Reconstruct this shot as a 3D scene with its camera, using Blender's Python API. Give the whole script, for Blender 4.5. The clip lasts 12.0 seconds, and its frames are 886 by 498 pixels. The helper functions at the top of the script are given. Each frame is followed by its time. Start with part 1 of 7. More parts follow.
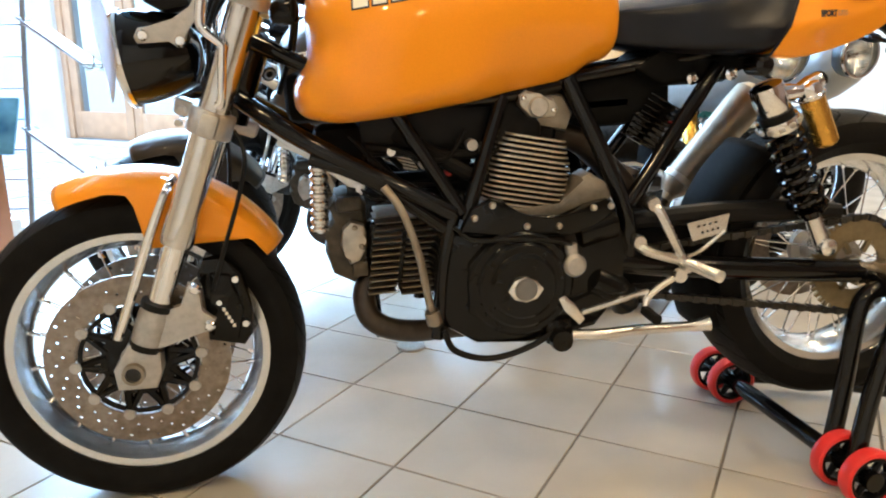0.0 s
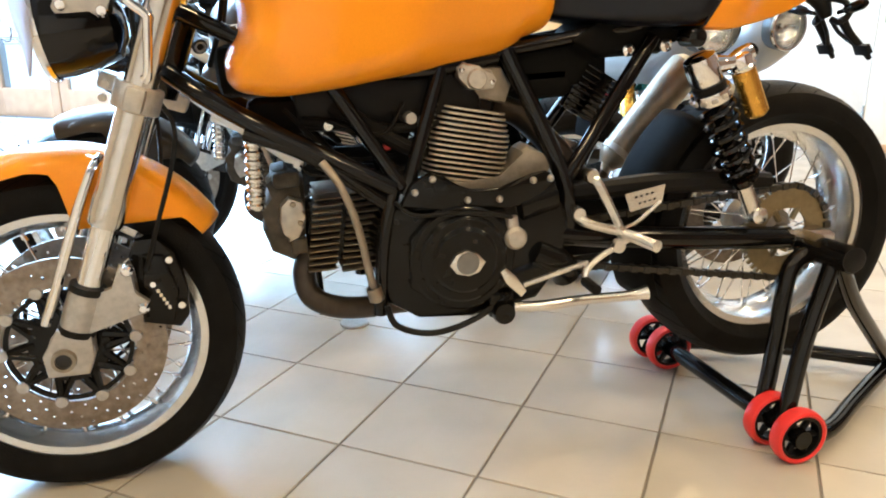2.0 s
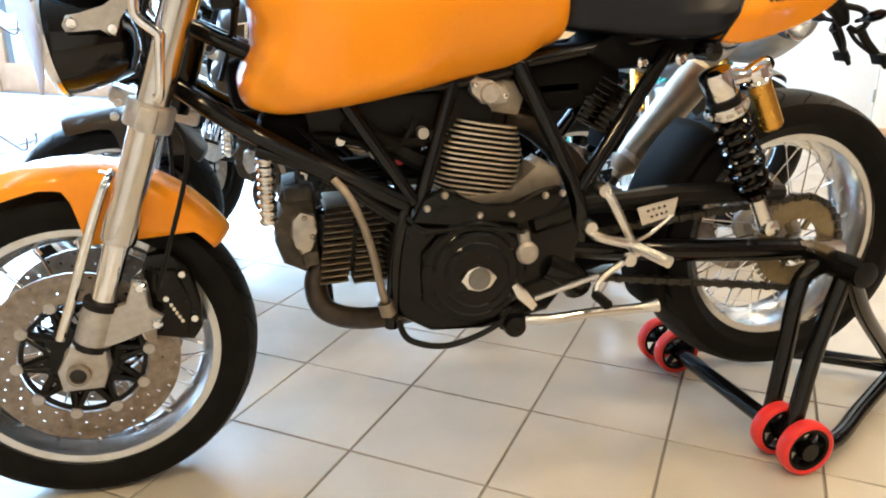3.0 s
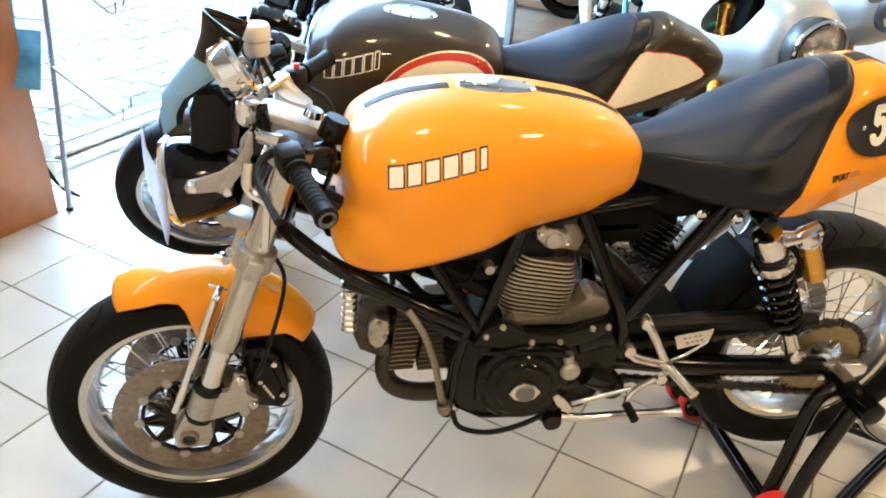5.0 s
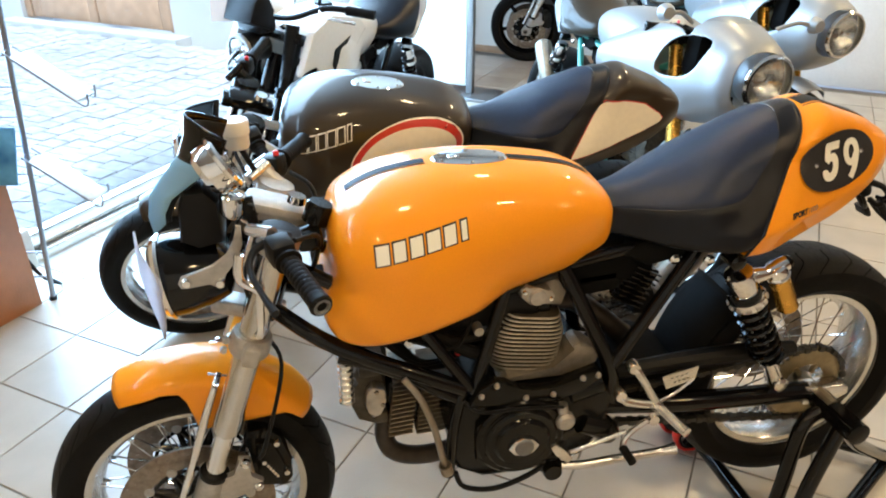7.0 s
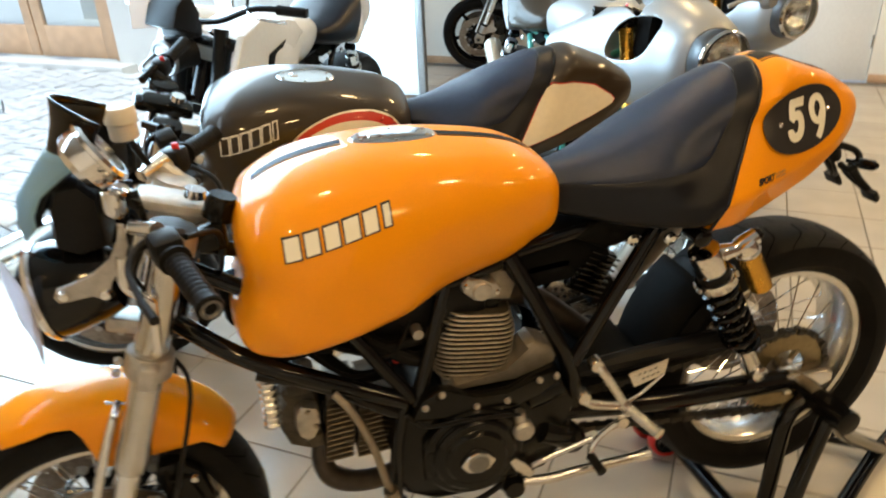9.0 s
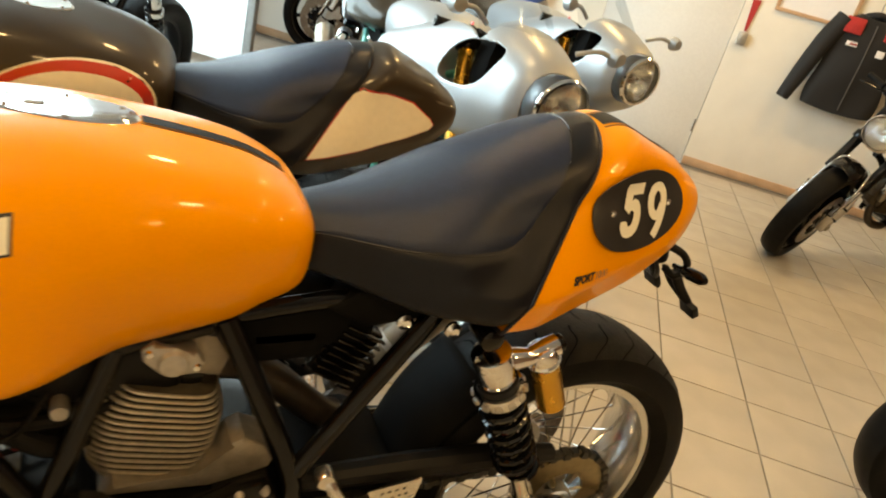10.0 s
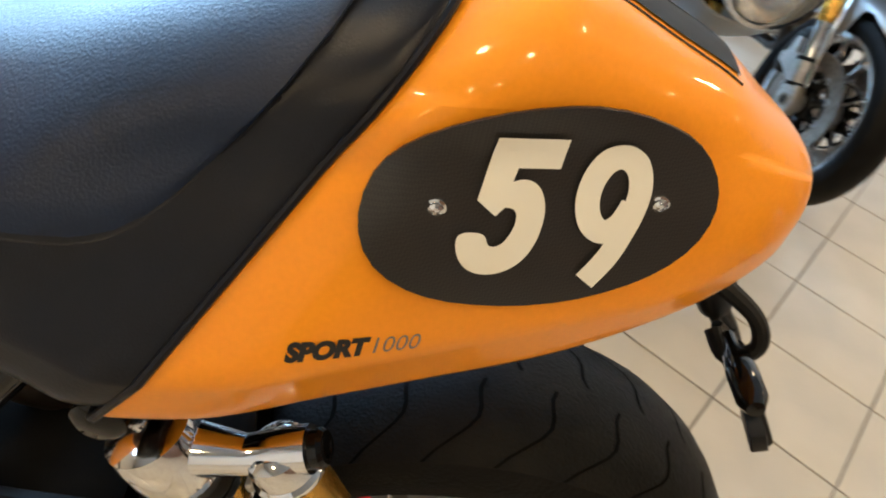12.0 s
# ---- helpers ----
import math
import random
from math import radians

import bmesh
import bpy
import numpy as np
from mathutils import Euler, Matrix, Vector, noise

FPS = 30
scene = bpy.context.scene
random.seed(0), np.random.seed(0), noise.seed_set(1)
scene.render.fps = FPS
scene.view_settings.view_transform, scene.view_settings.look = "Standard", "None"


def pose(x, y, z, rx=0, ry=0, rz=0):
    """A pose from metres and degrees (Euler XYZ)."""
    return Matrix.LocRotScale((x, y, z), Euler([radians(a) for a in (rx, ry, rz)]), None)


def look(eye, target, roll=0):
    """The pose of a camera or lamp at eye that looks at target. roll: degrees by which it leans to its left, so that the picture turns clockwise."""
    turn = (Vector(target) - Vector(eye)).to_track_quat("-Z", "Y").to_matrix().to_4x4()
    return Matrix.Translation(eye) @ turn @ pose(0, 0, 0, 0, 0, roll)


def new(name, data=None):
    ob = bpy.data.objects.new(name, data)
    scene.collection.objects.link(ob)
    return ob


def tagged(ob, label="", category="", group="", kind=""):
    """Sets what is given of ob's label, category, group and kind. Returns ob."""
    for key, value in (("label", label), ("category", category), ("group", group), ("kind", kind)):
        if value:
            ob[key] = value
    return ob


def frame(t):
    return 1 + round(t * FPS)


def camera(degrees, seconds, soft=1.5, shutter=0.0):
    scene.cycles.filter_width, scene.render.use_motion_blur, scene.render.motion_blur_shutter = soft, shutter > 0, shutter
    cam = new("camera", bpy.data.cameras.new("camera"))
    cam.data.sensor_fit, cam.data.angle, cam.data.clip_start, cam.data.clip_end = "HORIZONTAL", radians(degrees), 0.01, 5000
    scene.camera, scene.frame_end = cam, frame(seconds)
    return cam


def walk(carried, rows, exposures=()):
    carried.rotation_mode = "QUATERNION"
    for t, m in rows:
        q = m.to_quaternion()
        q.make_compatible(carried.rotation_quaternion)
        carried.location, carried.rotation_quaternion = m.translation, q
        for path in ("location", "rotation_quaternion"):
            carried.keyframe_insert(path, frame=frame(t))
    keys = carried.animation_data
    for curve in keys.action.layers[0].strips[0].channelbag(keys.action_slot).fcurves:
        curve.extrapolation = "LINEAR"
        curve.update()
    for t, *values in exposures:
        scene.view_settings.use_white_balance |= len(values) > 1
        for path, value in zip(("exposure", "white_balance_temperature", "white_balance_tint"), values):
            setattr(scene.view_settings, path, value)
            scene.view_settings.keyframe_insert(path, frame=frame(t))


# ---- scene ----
cam = camera(62.2, 12.0, soft=1.9, shutter=0.35)
# seconds, eye and target in metres, roll in degrees
PATH = [
    (0, (0.336, -1.383, 0.81), (0.661, 0.529, 0.32), -0.1),
    (0.5, (0.338, -1.381, 0.803), (0.741, 0.508, 0.285), -0.5),
    (1, (0.341, -1.38, 0.803), (0.785, 0.492, 0.259), -0.8),
    (1.5, (0.344, -1.381, 0.803), (0.803, 0.488, 0.26), -0.1),
    (2, (0.343, -1.375, 0.806), (0.813, 0.488, 0.252), -0.1),
    (2.5, (0.34, -1.373, 0.811), (0.81, 0.488, 0.248), -0.3),
    (4.5, (0.314, -1.252, 1.346), (0.651, 0.462, 0.372), 4.0),
    (5, (0.307, -1.274, 1.443), (0.6, 0.411, 0.406), 4.2),
    (5.5, (0.299, -1.286, 1.497), (0.585, 0.373, 0.417), 2.2),
    (6, (0.294, -1.291, 1.519), (0.609, 0.413, 0.519), 2.3),
    (6.5, (0.287, -1.29, 1.518), (0.629, 0.43, 0.557), 2.5),
    (8.5, (0.303, -1.271, 1.472), (0.661, 0.479, 0.573), -11.7),
    (9, (0.391, -1.181, 1.385), (0.823, 0.557, 0.495), -2.6),
    (9.5, (0.444, -1.021, 1.341), (1.093, 0.654, 0.461), 10.5),
    (10, (0.617, -0.849, 1.307), (1.515, 0.726, 0.462), 15.5),
    (10.5, (0.785, -0.699, 1.284), (1.635, 0.783, 0.245), 18.9),
    (11, (0.947, -0.532, 1.281), (1.691, 0.912, 0.115), 17.8),
    (11.5, (1.108, -0.436, 1.234), (1.751, 0.981, -0.022), 23.1),
    (12, (1.247, -0.407, 1.21), (1.46, 1.076, -0.115), 17.6),
]
# seconds, stops, white balance: the camera opens and closes as it turns to and from the window
EXPOSURES = [(0.0, 1.58, 5780, 10), (1.0, 1.76, 5770, 10), (2.5, 1.82, 5790, 10), (4.5, 1.66, 5800, 10), (6.5, 1.30, 5920, 10), (8.5, 1.00, 5900, 10), (9.0, 1.02, 6850, 10), (9.5, 0.98, 8100, 10), (10.0, 0.95, 8400, 10), (10.5, 1.08, 8500, 10), (11.0, 1.22, 7900, 10), (11.5, 1.30, 6100, 10), (12.0, 1.18, 5650, 10)]
walk(cam, [(t, look(eye, target, roll)) for t, eye, target, roll in PATH], EXPOSURES)

# ---- light: daylight through the shop window, warm ceiling spots ----
ROOM = Matrix.Translation((0.2216, 0.1609, 0)) @ Matrix.Rotation(radians(-36.8), 4, "Z")  # window wall along +y, back wall along +x
WIN_A, BACK_B, EAST_A, SOUTH_B, CEIL = -1.80, 4.95, 5.2, -3.6, 2.95
scene.view_settings.exposure = 0.9
world = bpy.data.worlds.new("sky")
scene.world = world
world.use_nodes = True
wn = world.node_tree
sky = wn.nodes.new("ShaderNodeTexSky")
sky.sky_type, sky.sun_disc, sky.sun_elevation, sky.sun_rotation = "NISHITA", False, radians(69), radians(190)
wn.links.new(sky.outputs[0], wn.nodes["Background"].inputs[0])
wn.nodes["Background"].inputs[1].default_value = 0.15


def lamp(name, kind, m, energy, color, size=0.1, size_y=None, angle=0.0):
    data = bpy.data.lights.new(name, kind)
    data.energy, data.color = energy, color
    if kind == "AREA":
        data.shape = "RECTANGLE" if size_y else "DISK"
        data.size = size
        if size_y:
            data.size_y = size_y
    if kind == "SUN":
        data.angle = angle
    ob = new(name, data)
    ob.matrix_world = m
    return ob


lamp("sun", "SUN", look((-0.6, -3.3, 9), (0, 0, 0)), 2.0, (1.0, 0.97, 0.92), angle=radians(12))
# the sky's light in the window opening, facing into the room
lamp("window_daylight", "AREA", ROOM @ look((WIN_A - 0.12, 0.8, 1.45), (2, 0.8, 1.0)), 310, (0.56, 0.79, 1.0), 5.0, 2.5)
SPOTS = [(0.2, -1.9), (1.9, -1.9), (3.6, -1.9), (0.2, -0.2), (1.9, -0.2), (3.6, -0.2), (0.2, 1.6), (1.9, 1.6), (3.6, 1.6), (0.8, 3.7), (2.4, 3.7), (4.0, 3.7)]
for sa, sb in SPOTS:
    lamp("spot_light", "AREA", ROOM @ look((sa, sb, CEIL - 0.035), (sa, sb, 0)), (7.8 if sb < -1 else 10.0 if sb > 3 else 5.5) if sa < 2.5 else 6.5, (1.0, 0.69, 0.33), 0.19)


# ---- materials ----
def nodes_of(name):
    m = bpy.data.materials.new(name)
    m.use_nodes = True
    return m, m.node_tree, m.node_tree.nodes["Principled BSDF"]


def surface(name, color, rough=0.5, metal=0.0, vary=0.12, scale=12.0, bump=0.0, bscale=60.0, coat=0.0, emit=0.0, second=None, alpha=1.0, spec=0.5, coarse=1.5, rvary=0.12):
    """A procedural material with two scales of variation in colour and gloss, and a fine relief."""
    m, t, b = nodes_of(name)
    co = t.nodes.new("ShaderNodeTexCoord")
    fine, big = t.nodes.new("ShaderNodeTexNoise"), t.nodes.new("ShaderNodeTexNoise")
    fine.inputs["Scale"].default_value, fine.inputs["Detail"].default_value = scale, 5
    big.inputs["Scale"].default_value, big.inputs["Detail"].default_value = coarse, 3
    for n in (fine, big):
        t.links.new(co.outputs["Object"], n.inputs["Vector"])
    mixn = t.nodes.new("ShaderNodeMath")
    mixn.operation = "MULTIPLY_ADD"
    t.links.new(fine.outputs[0], mixn.inputs[0])
    mixn.inputs[1].default_value = 0.55
    half = t.nodes.new("ShaderNodeMath")
    half.operation = "MULTIPLY"
    half.inputs[1].default_value = 0.45
    t.links.new(big.outputs[0], half.inputs[0])
    t.links.new(half.outputs[0], mixn.inputs[2])
    ramp = t.nodes.new("ShaderNodeValToRGB")
    lo = [c * (1 - vary) for c in color]
    hi = list(second) if second else [min(1, c * (1 + vary)) for c in color]
    ramp.color_ramp.elements[0].position, ramp.color_ramp.elements[1].position = 0.33, 0.67
    ramp.color_ramp.elements[0].color, ramp.color_ramp.elements[1].color = (*lo, 1), (*hi, 1)
    t.links.new(mixn.outputs[0], ramp.inputs[0])
    t.links.new(ramp.outputs[0], b.inputs["Base Color"])
    rm = t.nodes.new("ShaderNodeMapRange")
    rm.inputs[3].default_value, rm.inputs[4].default_value = max(0.02, rough * (1 - rvary)), min(1, rough * (1 + rvary))
    t.links.new(mixn.outputs[0], rm.inputs[0])
    t.links.new(rm.outputs[0], b.inputs["Roughness"])
    b.inputs["Metallic"].default_value = metal
    b.inputs["Specular IOR Level"].default_value = spec
    b.inputs["Coat Weight"].default_value, b.inputs["Coat Roughness"].default_value = coat, 0.04
    if bump:
        nb, bp = t.nodes.new("ShaderNodeTexNoise"), t.nodes.new("ShaderNodeBump")
        nb.inputs["Scale"].default_value, nb.inputs["Detail"].default_value = bscale, 6
        t.links.new(co.outputs["Object"], nb.inputs["Vector"])
        bp.inputs["Strength"].default_value, bp.inputs["Distance"].default_value = bump, 0.004
        t.links.new(nb.outputs[0], bp.inputs["Height"])
        t.links.new(bp.outputs[0], b.inputs["Normal"])
    if emit:
        b.inputs["Emission Color"].default_value, b.inputs["Emission Strength"].default_value = (*color, 1), emit
    return m


def glass(name, color=(0.9, 0.97, 1.0), rough=0.02, weight=0.93, body=(0.01, 0.01, 0.01)):
    """Thin pane: clear with a real surface gloss."""
    m, t, b = nodes_of(name)
    b.inputs["Base Color"].default_value, b.inputs["Roughness"].default_value = (*body, 1), rough
    clear, mix = t.nodes.new("ShaderNodeBsdfTransparent"), t.nodes.new("ShaderNodeMixShader")
    clear.inputs[0].default_value = (*color, 1)
    mix.inputs[0].default_value = weight
    t.links.new(b.outputs[0], mix.inputs[1])
    t.links.new(clear.outputs[0], mix.inputs[2])
    t.links.new(mix.outputs[0], t.nodes["Material Output"].inputs[0])
    return m


M_ORANGE = surface("orange_paint", (0.89, 0.320, 0.007), 0.34, 0.0, 0.04, 300, coat=0.42, coarse=3, spec=0.12)
M_BROWN = surface("brown_paint", (0.030, 0.021, 0.012), 0.36, 0.1, 0.15, 400, coat=0.35, coarse=3, spec=0.2)
M_SILVERPAINT = surface("silver_paint", (0.34, 0.36, 0.375), 0.40, 0.5, 0.05, 500, coat=0.15, coarse=2)
M_WHITEPAINT = surface("white_paint", (0.78, 0.78, 0.76), 0.3, 0.0, 0.04, 60, coat=0.7)
M_CREAM = surface("cream_paint", (0.88, 0.82, 0.68), 0.32, 0.0, 0.05, 60, coat=0.5)
M_RED = surface("red_paint", (0.55, 0.03, 0.02), 0.35, 0.0, 0.08, 60, coat=0.4)
M_REDURETHANE = surface("red_urethane", (0.75, 0.035, 0.03), 0.35, 0.0, 0.12, 40)
M_BLACKPAINT = surface("black_gloss_paint", (0.004, 0.004, 0.0045), 0.10, 0.0, 0.3, 40, coat=0.15, spec=0.3)
M_FRAME = surface("black_frame_enamel", (0.0035, 0.0035, 0.004), 0.10, 0.0, 0.3, 60, spec=0.32)
M_CASE = surface("black_engine_enamel", (0.005, 0.005, 0.005), 0.13, 0.0, 0.35, 50, bump=0.05, bscale=300, spec=0.22)
M_PLASTIC = surface("black_plastic", (0.007, 0.007, 0.0075), 0.40, 0.0, 0.25, 90, bump=0.15, bscale=700, spec=0.17)
M_RUBBER = surface("tyre_rubber", (0.0055, 0.0054, 0.0055), 0.50, 0.0, 0.3, 30, bump=0.3, bscale=300, second=(0.009, 0.0085, 0.0082), spec=0.09)
# the blue in this black vinyl's base stands for the window's sheen
M_SEAT = surface("black_vinyl", (0.006, 0.013, 0.035), 0.34, 0.0, 0.2, 60, bump=0.16, bscale=520, coarse=4, spec=0.31)
M_SEATSIDE = surface("black_smooth_vinyl", (0.005, 0.006, 0.010), 0.30, 0.0, 0.2, 60, bump=0.10, bscale=700, spec=0.26)
M_ALU = surface("brushed_aluminium", (0.74, 0.73, 0.71), 0.25, 1.0, 0.06, 60)
M_FORK = surface("satin_fork_alloy", (0.60, 0.58, 0.55), 0.15, 1.0, 0.08, 50, coarse=5)
M_ALUMATT = surface("cast_aluminium", (0.50, 0.48, 0.45), 0.45, 0.9, 0.18, 80, bump=0.35, bscale=500)
M_CHROME = surface("chrome", (0.82, 0.82, 0.82), 0.08, 1.0, 0.04, 30, rvary=0.4)
M_REFLECT = surface("lamp_reflector", (0.92, 0.91, 0.88), 0.14, 1.0, 0.15, 35, bump=0.5, bscale=70, coarse=25, rvary=0.5)
M_RIM = surface("anodised_rim", (0.66, 0.66, 0.65), 0.22, 1.0, 0.06, 60)
M_DISC = surface("used_brake_steel", (0.24, 0.19, 0.145), 0.36, 0.9, 0.28, 70, coarse=9, second=(0.36, 0.31, 0.26))
M_HEAD = surface("dirty_cast_head", (0.075, 0.064, 0.048), 0.55, 0.3, 0.5, 60, bump=0.4, bscale=300, coarse=12, spec=0.25)
M_CAP = surface("dirty_polished_cap", (0.46, 0.43, 0.38), 0.34, 0.9, 0.3, 40, bump=0.15, bscale=300, coarse=14)
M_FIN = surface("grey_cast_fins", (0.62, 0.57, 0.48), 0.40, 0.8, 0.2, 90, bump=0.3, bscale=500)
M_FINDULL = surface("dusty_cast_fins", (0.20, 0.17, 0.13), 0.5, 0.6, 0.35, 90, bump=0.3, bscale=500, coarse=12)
M_HEADALLOY = surface("dusty_cast_alloy", (0.27, 0.24, 0.20), 0.5, 0.55, 0.3, 60, bump=0.35, bscale=320, coarse=14)
M_BRASS = surface("brass_toned_steel", (0.27, 0.22, 0.13), 0.36, 0.9, 0.2, 60, coarse=9)
M_GOLD = surface("gold_anodised", (0.72, 0.40, 0.07), 0.27, 0.9, 0.08, 60)
M_STEEL = surface("raw_steel_pipe", (0.33, 0.29, 0.235), 0.46, 1.0, 0.22, 40, coarse=6)
M_DARKSTEEL = surface("dark_exhaust_steel", (0.050, 0.040, 0.032), 0.38, 0.6, 0.3, 40, coarse=6)
M_CHAIN = surface("greased_chain", (0.045, 0.042, 0.036), 0.5, 0.6, 0.4, 150, bump=0.6, bscale=300)
M_WHITE = surface("white_lettering", (0.82, 0.80, 0.72), 0.5, 0, 0.03, 40)
M_STRIPE = surface("satin_black_stripe", (0.008, 0.008, 0.008), 0.55, 0, 0.15, 40, spec=0.15)
def frosted(name, color):
    """Cloudy acrylic that lets daylight through."""
    m, t, b = nodes_of(name)
    b.inputs["Base Color"].default_value, b.inputs["Roughness"].default_value = (*color, 1), 0.12
    through_light, mix = t.nodes.new("ShaderNodeBsdfTranslucent"), t.nodes.new("ShaderNodeMixShader")
    through_light.inputs[0].default_value = (*color, 1)
    mix.inputs[0].default_value = 0.75
    t.links.new(b.outputs[0], mix.inputs[1])
    t.links.new(through_light.outputs[0], mix.inputs[2])
    t.links.new(mix.outputs[0], t.nodes["Material Output"].inputs[0])
    return m


M_TINT = frosted("blue_tinted_acrylic", (0.60, 0.85, 1.0))
M_TAG = frosted("thin_paper", (0.76, 0.76, 0.82))
M_GROOVE = surface("groove_black", (0.002, 0.002, 0.002), 0.9, 0, 0.2, 40, spec=0.05)
M_BLACKMARK = surface("black_marking", (0.012, 0.012, 0.012), 0.45, 0, 0.2, 40)
M_LENS = glass("headlight_lens", (0.95, 0.97, 0.98), 0.05, 0.86)
M_HUGGER = surface("matt_black_plastic", (0.006, 0.006, 0.006), 0.65, 0, 0.2, 60, bump=0.2, bscale=500, spec=0.05)
M_REDLENS = surface("red_switch", (0.7, 0.03, 0.03), 0.35, 0, 0.1, 40)
M_MILKY = surface("milky_plastic", (0.72, 0.69, 0.62), 0.4, 0, 0.06, 40)
M_TEAL = surface("teal_frame_enamel", (0.08, 0.42, 0.36), 0.3, 0, 0.1, 40, coat=0.4)
M_PAPER = surface("white_paper", (0.80, 0.79, 0.80), 0.7, 0, 0.03, 30)
M_WALL = surface("white_plaster", (0.78, 0.74, 0.66), 0.75, 0, 0.04, 6, bump=0.3, bscale=150)
M_CEILING = surface("dim_unseen_ceiling", (0.34, 0.32, 0.29), 0.8, 0, 0.03, 5, bump=0.2, bscale=120)
# invented dark finish for an unseen wall, so that little light bounces back
M_DIMWALL = surface("dark_unseen_wall", (0.16, 0.085, 0.045), 0.5, 0, 0.25, 9, bump=0.2, bscale=120)
M_WOOD = surface("orange_varnished_wood", (0.40, 0.15, 0.05), 0.38, 0, 0.25, 9, bump=0.2, bscale=120, coat=0.2)
M_PALEWOOD = surface("pale_varnished_wood", (0.55, 0.34, 0.20), 0.4, 0, 0.2, 9, bump=0.2, bscale=120, coat=0.2)
M_GROUT = surface("grey_grout", (0.21, 0.19, 0.165), 0.85, 0, 0.25, 25, bump=0.5, bscale=400)
M_ZINC = surface("zinc_wire", (0.30, 0.31, 0.33), 0.40, 1.0, 0.1, 60)
M_PANE = glass("window_pane", (0.93, 0.98, 1.0), 0.01, 0.94)
M_STONE = surface("grey_cobble", (0.60, 0.62, 0.63), 0.55, 0, 0.25, 14, bump=0.5, bscale=120)
M_PLASTERGREY = surface("pale_render", (0.62, 0.61, 0.58), 0.8, 0, 0.08, 5, bump=0.3, bscale=90)
M_CLOTH = surface("black_jacket_cloth", (0.008, 0.008, 0.009), 0.75, 0, 0.25, 50, bump=0.6, bscale=250)
M_REDCLOTH = surface("red_jacket_cloth", (0.45, 0.03, 0.03), 0.8, 0, 0.15, 50, bump=0.6, bscale=250)
M_LAMPGLOW = surface("lamp_glow", (1.0, 0.75, 0.42), 0.4, 0, 0.02, 30, emit=9.0)
M_PRINT = surface("blue_brochure_print", (0.03, 0.28, 0.80), 0.35, 0, 0.5, 12, second=(0.20, 0.58, 0.92))
M_BANNER = surface("pale_blue_grey_panel", (0.62, 0.66, 0.68), 0.5, 0, 0.04, 6)
M_GREYMETAL = surface("grey_metal_post", (0.20, 0.20, 0.20), 0.4, 0.8, 0.1, 60)
M_INK = surface("grey_print_ink", (0.18, 0.18, 0.2), 0.6, 0, 0.2, 30)
M_BLUE = surface("blue_paint", (0.03, 0.12, 0.55), 0.3, 0, 0.1, 40, coat=0.6)


def carbon():
    m, t, b = nodes_of("carbon_weave")
    co, ck = t.nodes.new("ShaderNodeTexCoord"), t.nodes.new("ShaderNodeTexChecker")
    mp = t.nodes.new("ShaderNodeMapping")
    mp.inputs["Rotation"].default_value = (0, radians(45), 0)
    t.links.new(co.outputs["Object"], mp.inputs[0])
    t.links.new(mp.outputs[0], ck.inputs["Vector"])
    ck.inputs["Scale"].default_value = 760
    ck.inputs["Color1"].default_value, ck.inputs["Color2"].default_value = (0.010, 0.010, 0.011, 1), (0.022, 0.021, 0.020, 1)
    t.links.new(ck.outputs[0], b.inputs["Base Color"])
    b.inputs["Roughness"].default_value = 0.42
    b.inputs["Coat Weight"].default_value, b.inputs["Coat Roughness"].default_value = 0.25, 0.15
    return m


M_CARBON = carbon()


def tile_material():
    """Glazed beige floor tile: each tile a little different, with clouding and fine pits."""
    m = surface("glazed_beige_tile", (0.51, 0.475, 0.415), 0.24, 0, 0.07, 7, bump=0.12, bscale=60, coarse=2.2, spec=0.55, rvary=0.3)
    t = m.node_tree
    b = t.nodes["Principled BSDF"]
    info, hsv, mr = t.nodes.new("ShaderNodeObjectInfo"), t.nodes.new("ShaderNodeHueSaturation"), t.nodes.new("ShaderNodeMapRange")
    mr.inputs[3].default_value, mr.inputs[4].default_value = 0.94, 1.06
    t.links.new(info.outputs["Random"], mr.inputs[0])
    t.links.new(mr.outputs[0], hsv.inputs["Value"])
    src = b.inputs["Base Color"].links[0].from_socket
    t.links.new(src, hsv.inputs["Color"])
    t.links.new(hsv.outputs[0], b.inputs["Base Color"])
    return m


M_TILE = tile_material()


# ---- mesh helpers ----
def mesh_of(bm, name, mat, sharp=35):
    me = bpy.data.meshes.new(name)
    bmesh.ops.recalc_face_normals(bm, faces=bm.faces)
    bm.to_mesh(me)
    bm.free()
    for mt in (mat if isinstance(mat, (list, tuple)) else [mat]):
        me.materials.append(mt)
    me.polygons.foreach_set("use_smooth", [True] * len(me.polygons))
    me.set_sharp_from_angle(angle=radians(sharp))
    return me


def part(name, bm, mat, parent=None, label="", sharp=35, m=None):
    ob = new(name, mesh_of(bm, name, mat, sharp))
    if parent:
        ob.parent = parent
    if m is not None:
        ob.matrix_local = m
    if label:
        ob["label"] = label
    return ob


def empty(name, m, label, category, group="", kind=""):
    ob = new(name)
    ob.empty_display_size = 0.1
    ob.matrix_world = m
    return tagged(ob, label, category, group, kind)


def grid_faces(bm, rings, close_u=True, close_v=False):
    """Skin a list of rings of points."""
    vs = [[bm.verts.new(p) for p in r] for r in rings]
    n, k = len(vs), len(vs[0])
    for i in range(n if close_v else n - 1):
        for j in range(k if close_u else k - 1):
            a, b2, c, d = vs[i][j], vs[i][(j + 1) % k], vs[(i + 1) % n][(j + 1) % k], vs[(i + 1) % n][j]
            bm.faces.new((a, b2, c, d))
    return vs


